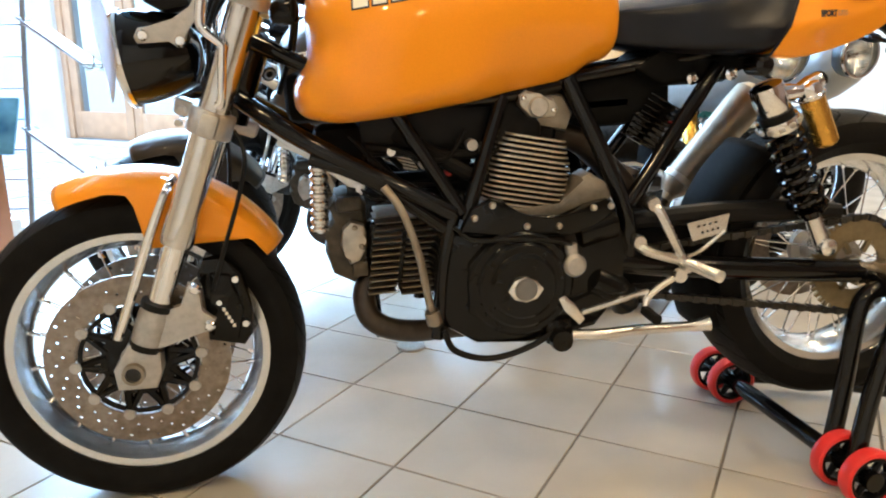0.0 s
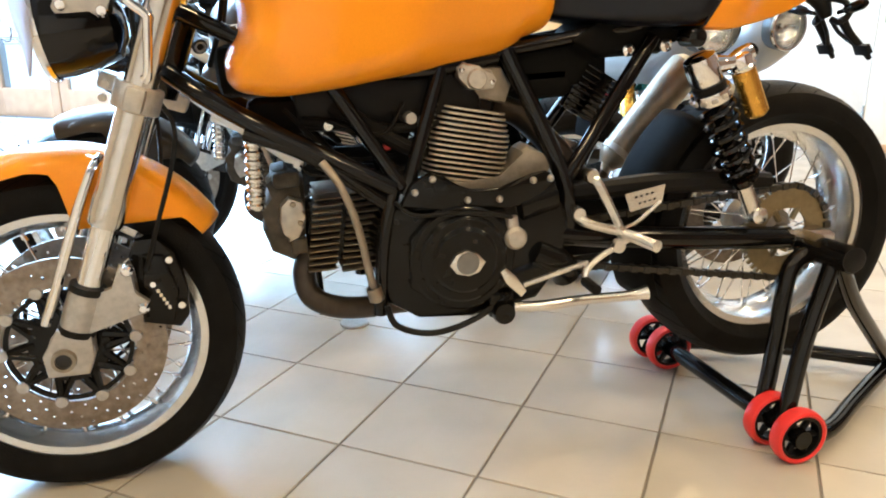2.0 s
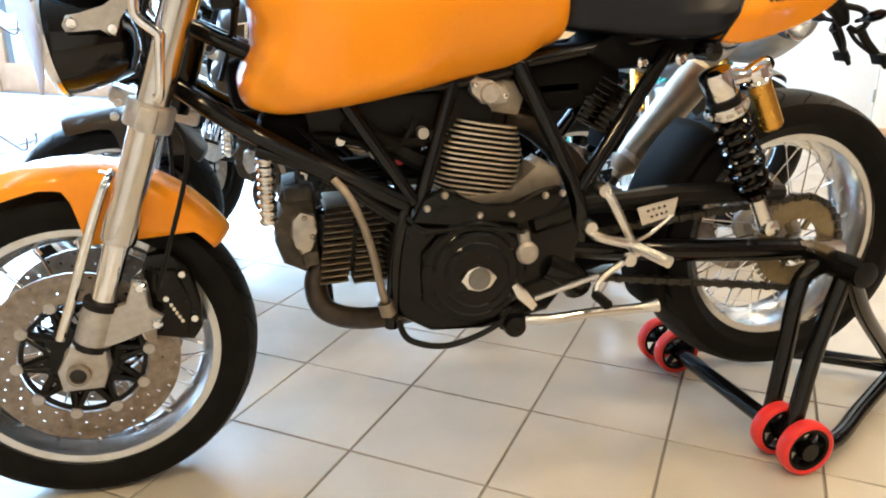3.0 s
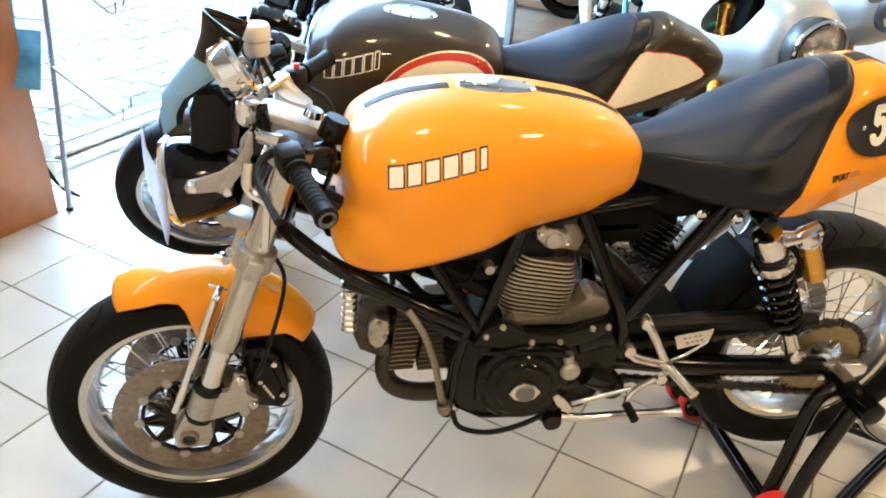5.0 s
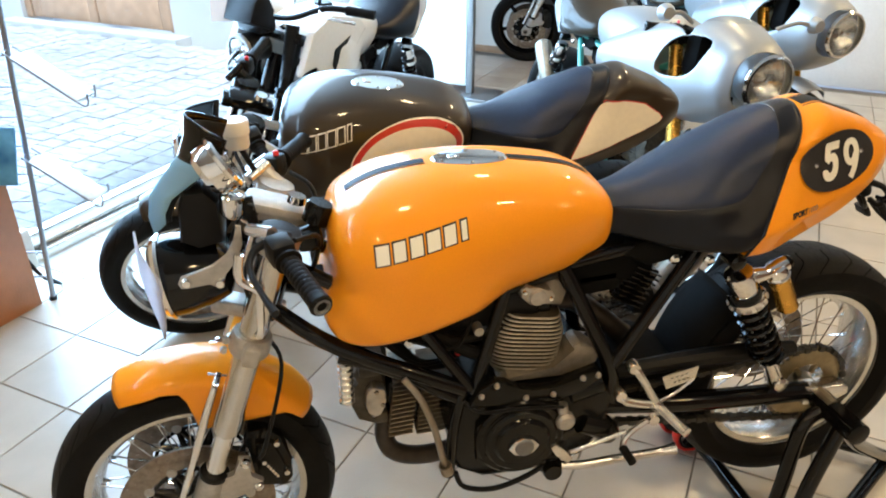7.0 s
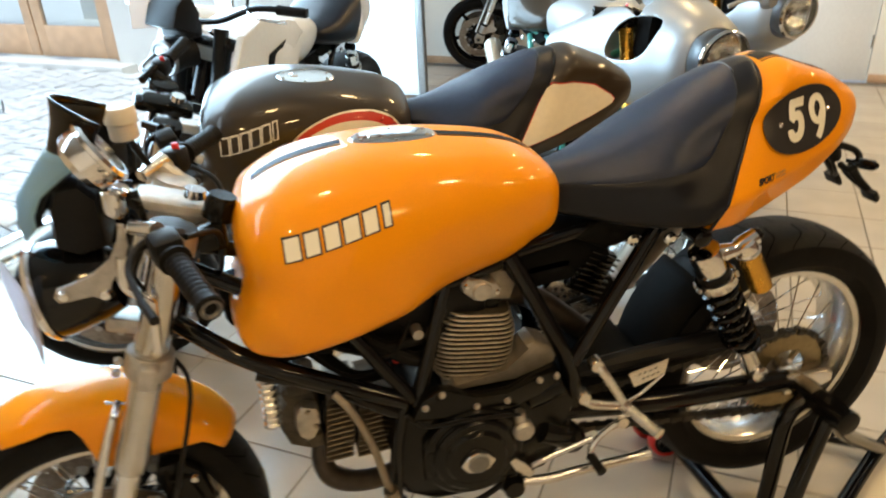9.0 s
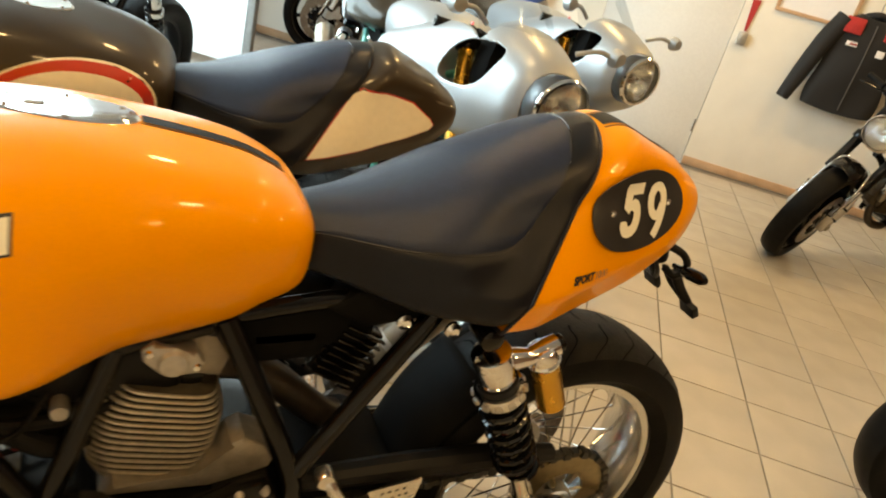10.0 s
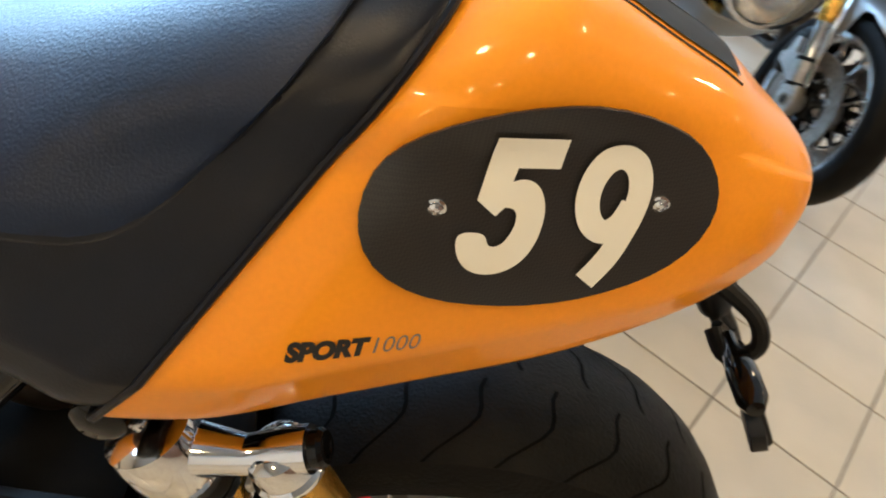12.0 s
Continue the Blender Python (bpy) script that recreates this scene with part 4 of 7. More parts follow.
def engine(owner, detail, fins=M_FIN):
    had = set(owner.children)
    bm = bmesh.new()
    prism(bm, [(0.545, 0.300), (0.600, 0.262), (0.700, 0.250), (0.830, 0.268), (0.885, 0.330), (0.900, 0.420), (0.870, 0.486), (0.800, 0.474), (0.640, 0.474), (0.565, 0.485), (0.530, 0.42)], -0.135, 0.150, 0.012)
    case = part("engine", bm, M_CASE, owner, "black air-cooled twin-cylinder engine")
    # left side covers
    bm = bmesh.new()
    prism(bm, [(0.585, 0.330), (0.640, 0.285), (0.730, 0.285), (0.775, 0.325), (0.790, 0.400), (0.770, 0.450), (0.72, 0.478), (0.64, 0.470), (0.590, 0.420)], -0.134, -0.150, 0.006)
    lathe(bm, [(0.098, -0.004), (0.098, 0.008), (0.093, 0.012), (0.082, 0.012), (0.080, 0.014), (0.080, 0.018), (0.075, 0.022), (0.062, 0.022), (0.060, 0.024), (0.060, 0.026), (0.055, 0.030), (0.0, 0.030)], at_y(0.684, -0.145, 0.375), 40)
    part("stator_cover", bm, M_CASE, case, "gloss black round alternator cover")
    bm = bmesh.new()
    prism(bm, [(0.650, 0.374), (0.664, 0.392), (0.684, 0.398), (0.704, 0.390), (0.718, 0.372), (0.704, 0.354), (0.684, 0.349), (0.662, 0.356)], -0.174, -0.184, 0.004)
    part("inspection_cap", bm, M_ALU, case, "polished aluminium inspection cap")
    bm = bmesh.new()
    lathe(bm, [(0.0, 0.004), (0.019, 0.004), (0.021, 0.0)], at_y(0.684, -0.184, 0.374), 20)
    part("cap_disc", bm, M_GREYMETAL, case)
    # upper cover with bolts
    bm = bmesh.new()
    prism(bm, [(0.575, 0.478), (0.600, 0.520), (0.636, 0.536), (0.660, 0.528), (0.688, 0.498), (0.712, 0.489), (0.762, 0.485), (0.823, 0.513), (0.850, 0.516), (0.868, 0.498), (0.820, 0.462), (0.760, 0.452), (0.66, 0.468)], -0.130, -0.152, 0.006)
    part("side_cover", bm, M_CASE, case)
    for bx, bz in ((0.604, 0.505), (0.637, 0.525), (0.698, 0.481), (0.757, 0.476), (0.822, 0.503), (0.855, 0.503), (0.600, 0.40), (0.606, 0.345), (0.78, 0.33), (0.735, 0.295), (0.64, 0.296)):
        bm = bmesh.new()
        lathe(bm, [(0.0, 0.007), (0.0045, 0.006), (0.0065, 0.002), (0.0065, -0.004), (0.0, -0.004)], at_y(bx, -0.152, bz), 12)
        part("bolt", bm, M_ALUMATT if bz > 0.47 else M_CASE, case)
    bm = bmesh.new()
    lathe(bm, [(0.0, 0.020), (0.016, 0.020), (0.021, 0.014), (0.021, 0.0), (0.012, -0.01)], at_y(0.782, -0.150, 0.402), 24)
    bar(bm, (0.782, -0.152, 0.405), (0.778, -0.150, 0.440), 0.012)
    part("clutch_slave", bm, M_ALUMATT, case, "grey slave cylinder with its pipe")
    bm = bmesh.new()
    tube(bm, [(0.778, -0.158, 0.440), (0.74, -0.162, 0.452), (0.67, -0.160, 0.462), (0.60, -0.155, 0.466), (0.57, -0.14, 0.49)], 0.0038, 8)
    part("clutch_hose", bm, M_PLASTIC, case)
    bm = bmesh.new()
    tube(bm, [(0.80, -0.12, 0.455), (0.87, -0.12, 0.470)], 0.034, 16, 0)
    tube(bm, [(0.83, -0.12, 0.36), (0.88, -0.12, 0.33), (0.90, -0.11, 0.30)], 0.03, 12)
    part("starter", bm, M_CASE, case)
    # sump
    bm = bmesh.new()
    prism(bm, [(0.60, 0.262), (0.66, 0.232), (0.78, 0.232), (0.84, 0.262)], -0.075, 0.09, 0.008)
    part("sump", bm, M_ALUMATT, case, "ribbed grey oil sump")
    # upright cylinder: finned block leaning back
    up = Matrix.Translation((0.712, 0, 0.500)) @ Matrix.Rotation(radians(13), 4, "Y")
    # black core paints the shade into the gaps between the fins
    bm = bmesh.new()
    box(bm, (0, 0, 0.070), (0.092, 0.13, 0.20), up, 0.02)
    cyl = part("cylinder", bm, M_CASE, owner, "bright-edged finned cylinder, its black core standing for gap shade")
    n = 16
    for i in range(n):
        bm = bmesh.new()
        u = i / (n - 1)
        w = float(np.interp(u, [0.0, 0.12, 0.35, 0.7, 1.0], [0.112, 0.150, 0.172, 0.170, 0.132]))
        lay = [(math.copysign(abs(math.cos(t)) ** 0.45, math.cos(t)) * w / 2, math.copysign(abs(math.sin(t)) ** 0.45, math.sin(t)) * 0.182 / 2) for t in (2 * math.pi * k / 32 for k in range(32))]
        rings = [[up @ Vector((x * f, y * f, -0.016 + 0.0098 * i + dz)) for x, y in lay] for f, dz in ((0.97, -0.0022), (1.0, -0.0016), (1.0, 0.0016), (0.97, 0.0022))]
        vs = grid_faces(bm, rings)
        bm.faces.new(vs[0][::-1])
        bm.faces.new(vs[-1])
        fin = part("fin", bm, fins, cyl)
        dark_faces(fin)
    bm = bmesh.new()
    prism(bm, [(-0.055, 0.150), (0.060, 0.150), (0.066, 0.185), (0.040, 0.215), (-0.030, 0.215), (-0.060, 0.185)], -0.072, 0.085, 0.014, up)
    box(bm, (0.036, 0.01, 0.172), (0.05, 0.10, 0.05), up, 0.01)
    head = part("cylinder_head", bm, M_HEADALLOY, owner, "bare alloy cylinder head with side cap")
    bm = bmesh.new()
    prism(bm, [(0.655, 0.490), (0.672, 0.512), (0.712, 0.498), (0.775, 0.500), (0.806, 0.524), (0.815, 0.552), (0.832, 0.560), (0.858, 0.542), (0.878, 0.524), (0.870, 0.500), (0.820, 0.478)], -0.050, -0.108, 0.008)
    part("cylinder_base", bm, M_HEADALLOY, owner, "dusty bare alloy crankcase top")
    bm = bmesh.new()
    prism(bm, [(-0.052, 0.200), (-0.040, 0.212), (-0.014, 0.203), (0.012, 0.206), (0.026, 0.190), (0.022, 0.174), (0.002, 0.168), (-0.022, 0.166), (-0.046, 0.182)], -0.070, -0.098, 0.006, up)
    lathe(bm, [(0.0, 0.005), (0.016, 0.005), (0.019, 0.0)], up @ at_y(-0.012, -0.098, 0.186), 20)
    part("side_cap", bm, M_ALUMATT, head, "cast alloy side cap")
    for cx, cz in ((-0.042, 0.197), (0.016, 0.185), (-0.006, 0.174)):
        bm = bmesh.new()
        lathe(bm, [(0.0, 0.005), (0.004, 0.004), (0.0055, 0.0)], up @ at_y(cx, -0.098, cz), 10)
        part("bolt", bm, M_CHROME, head)
    bm = bmesh.new()
    tube(bm, [(0.785, -0.02, 0.625), (0.840, -0.01, 0.610), (0.892, 0.0, 0.566), (0.975, 0.02, 0.476), (1.03, 0.10, 0.41), (1.09, 0.16, 0.40)], 0.025, 14)
    part("rear_exhaust_pipe", bm, M_DARKSTEEL, owner, "brown heat-tinted exhaust pipe")
    # forward cylinder: lying, fins in two columns
    # here too the core is black to put shade between the fins
    bm = bmesh.new()
    box(bm, (0.492, 0, 0.425), (0.15, 0.07, 0.13), Matrix.Identity(4), 0.02)
    lying = part("cylinder", bm, M_CASE, owner, "dull-edged finned cylinder, its black core standing for gap shade")
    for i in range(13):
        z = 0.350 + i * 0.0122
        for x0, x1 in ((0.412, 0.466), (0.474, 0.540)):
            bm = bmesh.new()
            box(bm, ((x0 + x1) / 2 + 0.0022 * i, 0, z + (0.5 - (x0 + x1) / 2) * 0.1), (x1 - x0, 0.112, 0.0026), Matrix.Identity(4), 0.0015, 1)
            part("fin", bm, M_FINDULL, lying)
    bm = bmesh.new()
    prism(bm, [(0.340, 0.440), (0.352, 0.470), (0.354, 0.500), (0.366, 0.520), (0.368, 0.548), (0.392, 0.552), (0.404, 0.534), (0.424, 0.526), (0.420, 0.450), (0.412, 0.395), (0.390, 0.374), (0.352, 0.396)], -0.030, 0.06, 0.010)
    box(bm, (0.392, -0.018, 0.530), (0.05, 0.05, 0.030), None, 0.008)
    box(bm, (0.402, -0.026, 0.405), (0.030, 0.04, 0.030), None, 0.006)
    fh = part("cylinder_head", bm, M_HEAD, owner, "dirty cast cylinder head with side cap")
    bm = bmesh.new()
    prism(bm, [(0.370, 0.455), (0.376, 0.486), (0.392, 0.500), (0.416, 0.490), (0.419, 0.474), (0.411, 0.462), (0.414, 0.444), (0.402, 0.424), (0.384, 0.418), (0.376, 0.436)], -0.028, -0.058, 0.006)
    part("side_cap", bm, M_CAP, fh, "cast alloy side cap")
    for cx, cz in ((0.398, 0.488), (0.408, 0.452)):
        bm = bmesh.new()
        lathe(bm, [(0.0, 0.005), (0.004, 0.004), (0.0055, 0.0)], at_y(cx, -0.058, cz), 10)
        part("bolt", bm, M_STEEL, fh)
    # exhaust bend under the lying cylinder
    bm = bmesh.new()
    tube(bm, [(0.425, 0.0, 0.385), (0.405, -0.015, 0.345), (0.415, -0.03, 0.298), (0.470, -0.035, 0.270), (0.56, -0.02, 0.258), (0.70, 0.06, 0.235), (0.88, 0.13, 0.28), (1.0, 0.15, 0.36)], 0.0218, 14)
    part("exhaust_pipe", bm, M_DARKSTEEL, owner, "dark heat-tinted exhaust bend")
    # ribbed steering-side coil and hose
    bm = bmesh.new()
    prof = []
    for i in range(8):
        prof += [(0.013, i * 0.0155), (0.0165, i * 0.0155 + 0.004), (0.0165, i * 0.0155 + 0.009), (0.013, i * 0.0155 + 0.013)]
    lathe(bm, [(0.0, 0.0)] + prof + [(0.0, 0.126)], aim((0.335, -0.075, 0.490), (0.345, -0.075, 0.613)), 20)
    part("ribbed_canister", bm, M_ALU, owner, "pale ribbed metal canister")
    bm = bmesh.new()
    tube(bm, [(0.452, -0.135, 0.572), (0.478, -0.15, 0.53), (0.500, -0.158, 0.455), (0.512, -0.160, 0.37), (0.522, -0.158, 0.318)], 0.0072, 10)
    lathe(bm, [(0.009, -0.012), (0.014, -0.012), (0.014, 0.012), (0.009, 0.012)], aim((0.518, -0.16, 0.335), (0.523, -0.158, 0.31)), 14)
    part("oil_hose", bm, M_STEEL, owner, "braided steel oil hose")
    bm = bmesh.new()
    tube(bm, [(0.540, -0.14, 0.300), (0.555, -0.15, 0.262), (0.62, -0.15, 0.238), (0.70, -0.145, 0.25), (0.77, -0.14, 0.285)], 0.006, 8)
    part("breather_hose", bm, M_PLASTIC, owner)
    for ob in set(owner.children) - had:
        ob.location = (0.012, 0, 0.004)


def trellis(owner, mat, label):
    """Tubular frame: a main tube on each side, braces and rear loop."""
    runs = [([(0.235, 0.05, 0.735), (0.35, 0.105, 0.655), (0.585, 0.125, 0.515)], 0.0165), ([(0.27, 0.045, 0.83), (0.45, 0.10, 0.74), (0.63, 0.09, 0.71), (0.80, 0.066, 0.722)], 0.0145),
            ([(0.345, 0.10, 0.632), (0.44, 0.115, 0.59), (0.570, 0.12, 0.490)], 0.014), ([(0.475, 0.10, 0.735), (0.60, 0.125, 0.515)], 0.013), ([(0.690, 0.085, 0.71), (0.605, 0.125, 0.50)], 0.014),
            ([(0.818, 0.070, 0.732), (0.905, 0.115, 0.505), (0.915, 0.115, 0.40)], 0.016), ([(1.105, 0.084, 0.738), (0.915, 0.118, 0.500)], 0.0145), ([(0.80, 0.066, 0.730), (0.95, 0.064, 0.746), (1.13, 0.078, 0.766), (1.30, 0.085, 0.80)], 0.0130),
            ([(0.585, 0.125, 0.515), (0.558, 0.128, 0.42), (0.540, 0.125, 0.285)], 0.0125)]
    for pts, r in runs:
        for s in (-1, 1):
            bm = bmesh.new()
            tube(bm, [(x, s * y, z) for x, y, z in pts], r, 14, 5)
            part("frame_tube", bm, mat, owner, label)
    bm = bmesh.new()
    tube(bm, [(0.205, 0, 0.70), (0.262, 0, 0.835)], 0.036, 20, 0)
    part("steering_head", bm, mat, owner, label)
    for s in (-1, 1):
        for bx, by, bz in ((1.054, 0.088, 0.717), (1.111, 0.122, 0.722)):
            bm = bmesh.new()
            lathe(bm, [(0.0, 0.003), (0.005, 0.003), (0.0065, 0.005), (0.009, 0.002), (0.012, 0.0), (0.012, -0.006)], at_y(bx, s * by, bz) @ Matrix.Diagonal((1, 1, -s, 1)), 16)
            part("frame_bolt", bm, M_CHROME, owner)


def rear_suspension(owner, detail, reservoir=True):
    for s in (-1, 1):
        y = s * 0.122
        bm = bmesh.new()
        tube(bm, [(0.890, y * 0.9, 0.392), (1.10, y, 0.357), (1.400, y, 0.317)], 0.024, 16, 4)
        part("swingarm_tube", bm, M_FRAME, owner, "gloss black tubular swingarm")
        bm = bmesh.new()
        prism(bm, [(1.388, 0.291), (1.390, 0.339), (1.486, 0.329), (1.503, 0.319), (1.503, 0.299), (1.470, 0.287)], y - 0.020, y + 0.020, 0.005)
        part("chain_adjuster", bm, M_ALU, owner, "bright aluminium chain adjuster")
        if reservoir and s > 0:
            continue  # one shock alone, on the left
        top, low = Vector((1.147, s * 0.146, 0.734)), Vector((1.305, s * 0.138, 0.384))
        A = aim(low, top)
        L = (top - low).length
        bm = bmesh.new()
        lathe(bm, [(0.0, 0.06), (0.016, 0.06), (0.016, 0.07), (0.024, 0.075), (0.027, 0.085), (0.012, 0.09), (0.012, L - 0.12), (0.0, L - 0.12)], A, 24)
        sh = part("shock_absorber", bm, M_FRAME, owner, "black spring shock with alloy top")
        bm = bmesh.new()
        pts, rr = [], 0.031
        for i in range(7 * 14 + 1):
            a = 2 * math.pi * i / 14
            pts.append(A @ Vector((rr * math.cos(a), rr * math.sin(a), 0.085 + (L - 0.205) * i / 98)))
        tube(bm, pts, 0.0062, 8, 0)
        part("coil_spring", bm, M_BLACKPAINT, sh)
        bm = bmesh.new()
        lathe(bm, [(0.0, L - 0.035), (0.018, L - 0.035), (0.029, L - 0.04), (0.0305, L - 0.05), (0.0305, L - 0.088), (0.028, L - 0.092), (0.028, L - 0.105), (0.037, L - 0.106), (0.038, L - 0.111), (0.038, L - 0.124), (0.036, L - 0.128), (0.0, L - 0.128)], A, 32)
        part("shock_top", bm, M_CHROME, sh, "polished alloy collar")
        if detail > 1:
            bm = bmesh.new()
            box(bm, (0.0385, 0, L - 0.117), (0.006, 0.012, 0.009), None, 0.0015, 1)
            one = mesh_of(bm, "ring_tooth", M_ALUMATT)
            for i in range(12):
                ob = new("ring_tooth", one)
                ob.parent = sh
                ob.matrix_local = A @ Matrix.Rotation(2 * math.pi * i / 12, 4, "Z")
        bm = bmesh.new()
        lathe(bm, [(0.027, L - 0.092), (0.0315, L - 0.093), (0.0315, L - 0.104), (0.027, L - 0.105)], A, 28)
        part("collar_band", bm, M_PLASTIC, sh)
        for p in (top, low):
            bm = bmesh.new()
            lathe(bm, [(0.0, -0.022), (0.017, -0.022), (0.017, 0.022), (0.011, 0.026), (0.0, 0.026)], at_y(p.x, p.y, p.z) @ Matrix.Diagonal((1, 1, -s, 1)), 20)
            part("shock_eye", bm, M_FRAME if p is top else M_ALU, sh)
        bm = bmesh.new()
        bar(bm, low, low + (top - low).normalized() * 0.066, 0.0165, 16)
        part("shock_rod", bm, M_ALU, sh, "alloy lower clevis")
        if reservoir and s < 0:
            dirn = (top - low).normalized()
            side = Vector((0.908, 0, 0.418))
            p1 = top + side * 0.075 - dirn * 0.101
            p0 = p1 - dirn * 0.100
            bm = bmesh.new()
            lathe(bm, [(0.0, 0.0), (0.018, 0.0), (0.0225, 0.006), (0.0225, 0.105), (0.0, 0.105)], aim(p0, p1), 28)
            part("gas_reservoir", bm, M_GOLD, sh, "gold anodised gas reservoir")
            bm = bmesh.new()
            lathe(bm, [(0.0, -0.003), (0.0245, -0.003), (0.0262, 0.0), (0.0262, 0.003), (0.0235, 0.006), (0.0235, 0.018), (0.0215, 0.025), (0.015, 0.030), (0.0, 0.032)], aim(p1, p1 + dirn), 32)
            tube(bm, [top + side * 0.010 - dirn * 0.062, p1 - side * 0.022 + dirn * 0.021, p1 + side * 0.004 + dirn * 0.021, p1 + side * 0.024 + dirn * 0.020], [0.021, 0.014, 0.0165, 0.0165], 20, 0)
            part("reservoir_cap", bm, M_CHROME, sh, "polished cap with a bridge to the shock")
            bm = bmesh.new()
            lathe(bm, [(0.0, -0.004), (0.0135, -0.004), (0.0135, 0.006), (0.011, 0.009), (0.007, 0.009), (0.006, 0.005), (0.0, 0.005)], aim(p1 + side * 0.026 + dirn * 0.020, p1 + side * 0.05 + dirn * 0.020), 20)
            part("plug", bm, M_FRAME, sh)
    bm = bmesh.new()
    bar(bm, (1.425, -0.19, 0.322), (1.425, 0.17, 0.322), 0.014)
    part("rear_axle", bm, M_STEEL, owner)
    # chain, sprockets
    bm = bmesh.new()
    R = 0.098
    lathe(bm, [(0.052, -0.003), (R - 0.004, -0.003), (R - 0.004, 0.003), (0.052, 0.003), (0.052, -0.003)], at_y(RA.x, -0.098, RA.z), 48)
    for i in range(42):
        a = 2 * math.pi * i / 42
        box(bm, (R, 0, 0), (0.010, 0.006, 0.006), at_y(RA.x, -0.098, RA.z) @ Matrix.Rotation(a, 4, "Z"), 0)
    for i in range(6):
        a = 2 * math.pi * i / 6
        tube(bm, [at_y(RA.x, -0.098, RA.z) @ Vector((0.03 * math.cos(a), 0.03 * math.sin(a), 0)), at_y(RA.x, -0.098, RA.z) @ Vector((0.058 * math.cos(a), 0.058 * math.sin(a), 0))], 0.007, 6, 0)
    part("rear_sprocket", bm, M_BRASS, owner, "worn toothed rear sprocket")
    bm = bmesh.new()
    ptsc = []
    for i in range(9):
        a = radians(85 + 190 * i / 8)
        ptsc.append((0.865 + 0.036 * math.cos(a), 0.366 + 0.036 * math.sin(a)))
    for i in range(17):
        a = radians(-98 + 190 * i / 16)
        ptsc.append((RA.x + 0.100 * math.cos(a), RA.z + 0.100 * math.sin(a)))
    ptsc.append(ptsc[0])
    dense = []
    for (x0, z0), (x1, z1) in zip(ptsc, ptsc[1:]):
        L = math.hypot(x1 - x0, z1 - z0)
        n = max(1, round(L / 0.0145))
        dense += [(x0 + (x1 - x0) * i / n, z0 + (z1 - z0) * i / n) for i in range(n)]
    dense.append(dense[0])
    for i, ((x0, z0), (x1, z1)) in enumerate(zip(dense, dense[1:])):
        ang = math.atan2(z1 - z0, x1 - x0)
        Mx = Matrix.Translation(((x0 + x1) / 2, -0.098, (z0 + z1) / 2)) @ Matrix.Rotation(-ang, 4, "Y")
        box(bm, (0, 0, 0), (0.0135, 0.020 if i % 2 else 0.015, 0.0135 if i % 2 else 0.0105), Mx, 0)
    part("drive_chain", bm, M_CHAIN, owner, "greasy drive chain")
    # chain guard and hugger
    bm = bmesh.new()
    tube(bm, [(0.93, -0.10, 0.462), (1.10, -0.105, 0.462), (1.25, -0.105, 0.452), (1.36, -0.105, 0.440)], [0.017, 0.022, 0.022, 0.016], 10)
    part("chain_guard", bm, M_PLASTIC, owner, "matt black chain guard")
    rings = []
    for i in range(21):
        a = radians(128 + (200 - 128) * i / 20)
        rr = 0.333
        rings.append([Vector((RA.x + (rr - 0.030 * abs(u) ** 3) * math.cos(a), 0.088 * u, RA.z + (rr - 0.030 * abs(u) ** 3) * math.sin(a))) for u in np.linspace(-1, 1, 11)])
    bm = bmesh.new()
    grid_faces(bm, rings, close_u=False)
    hug = part("rear_hugger", bm, M_HUGGER, owner, "matt black inner rear mudguard", 60)
    so = hug.modifiers.new("thickness", "SOLIDIFY")
    so.thickness = 0.003


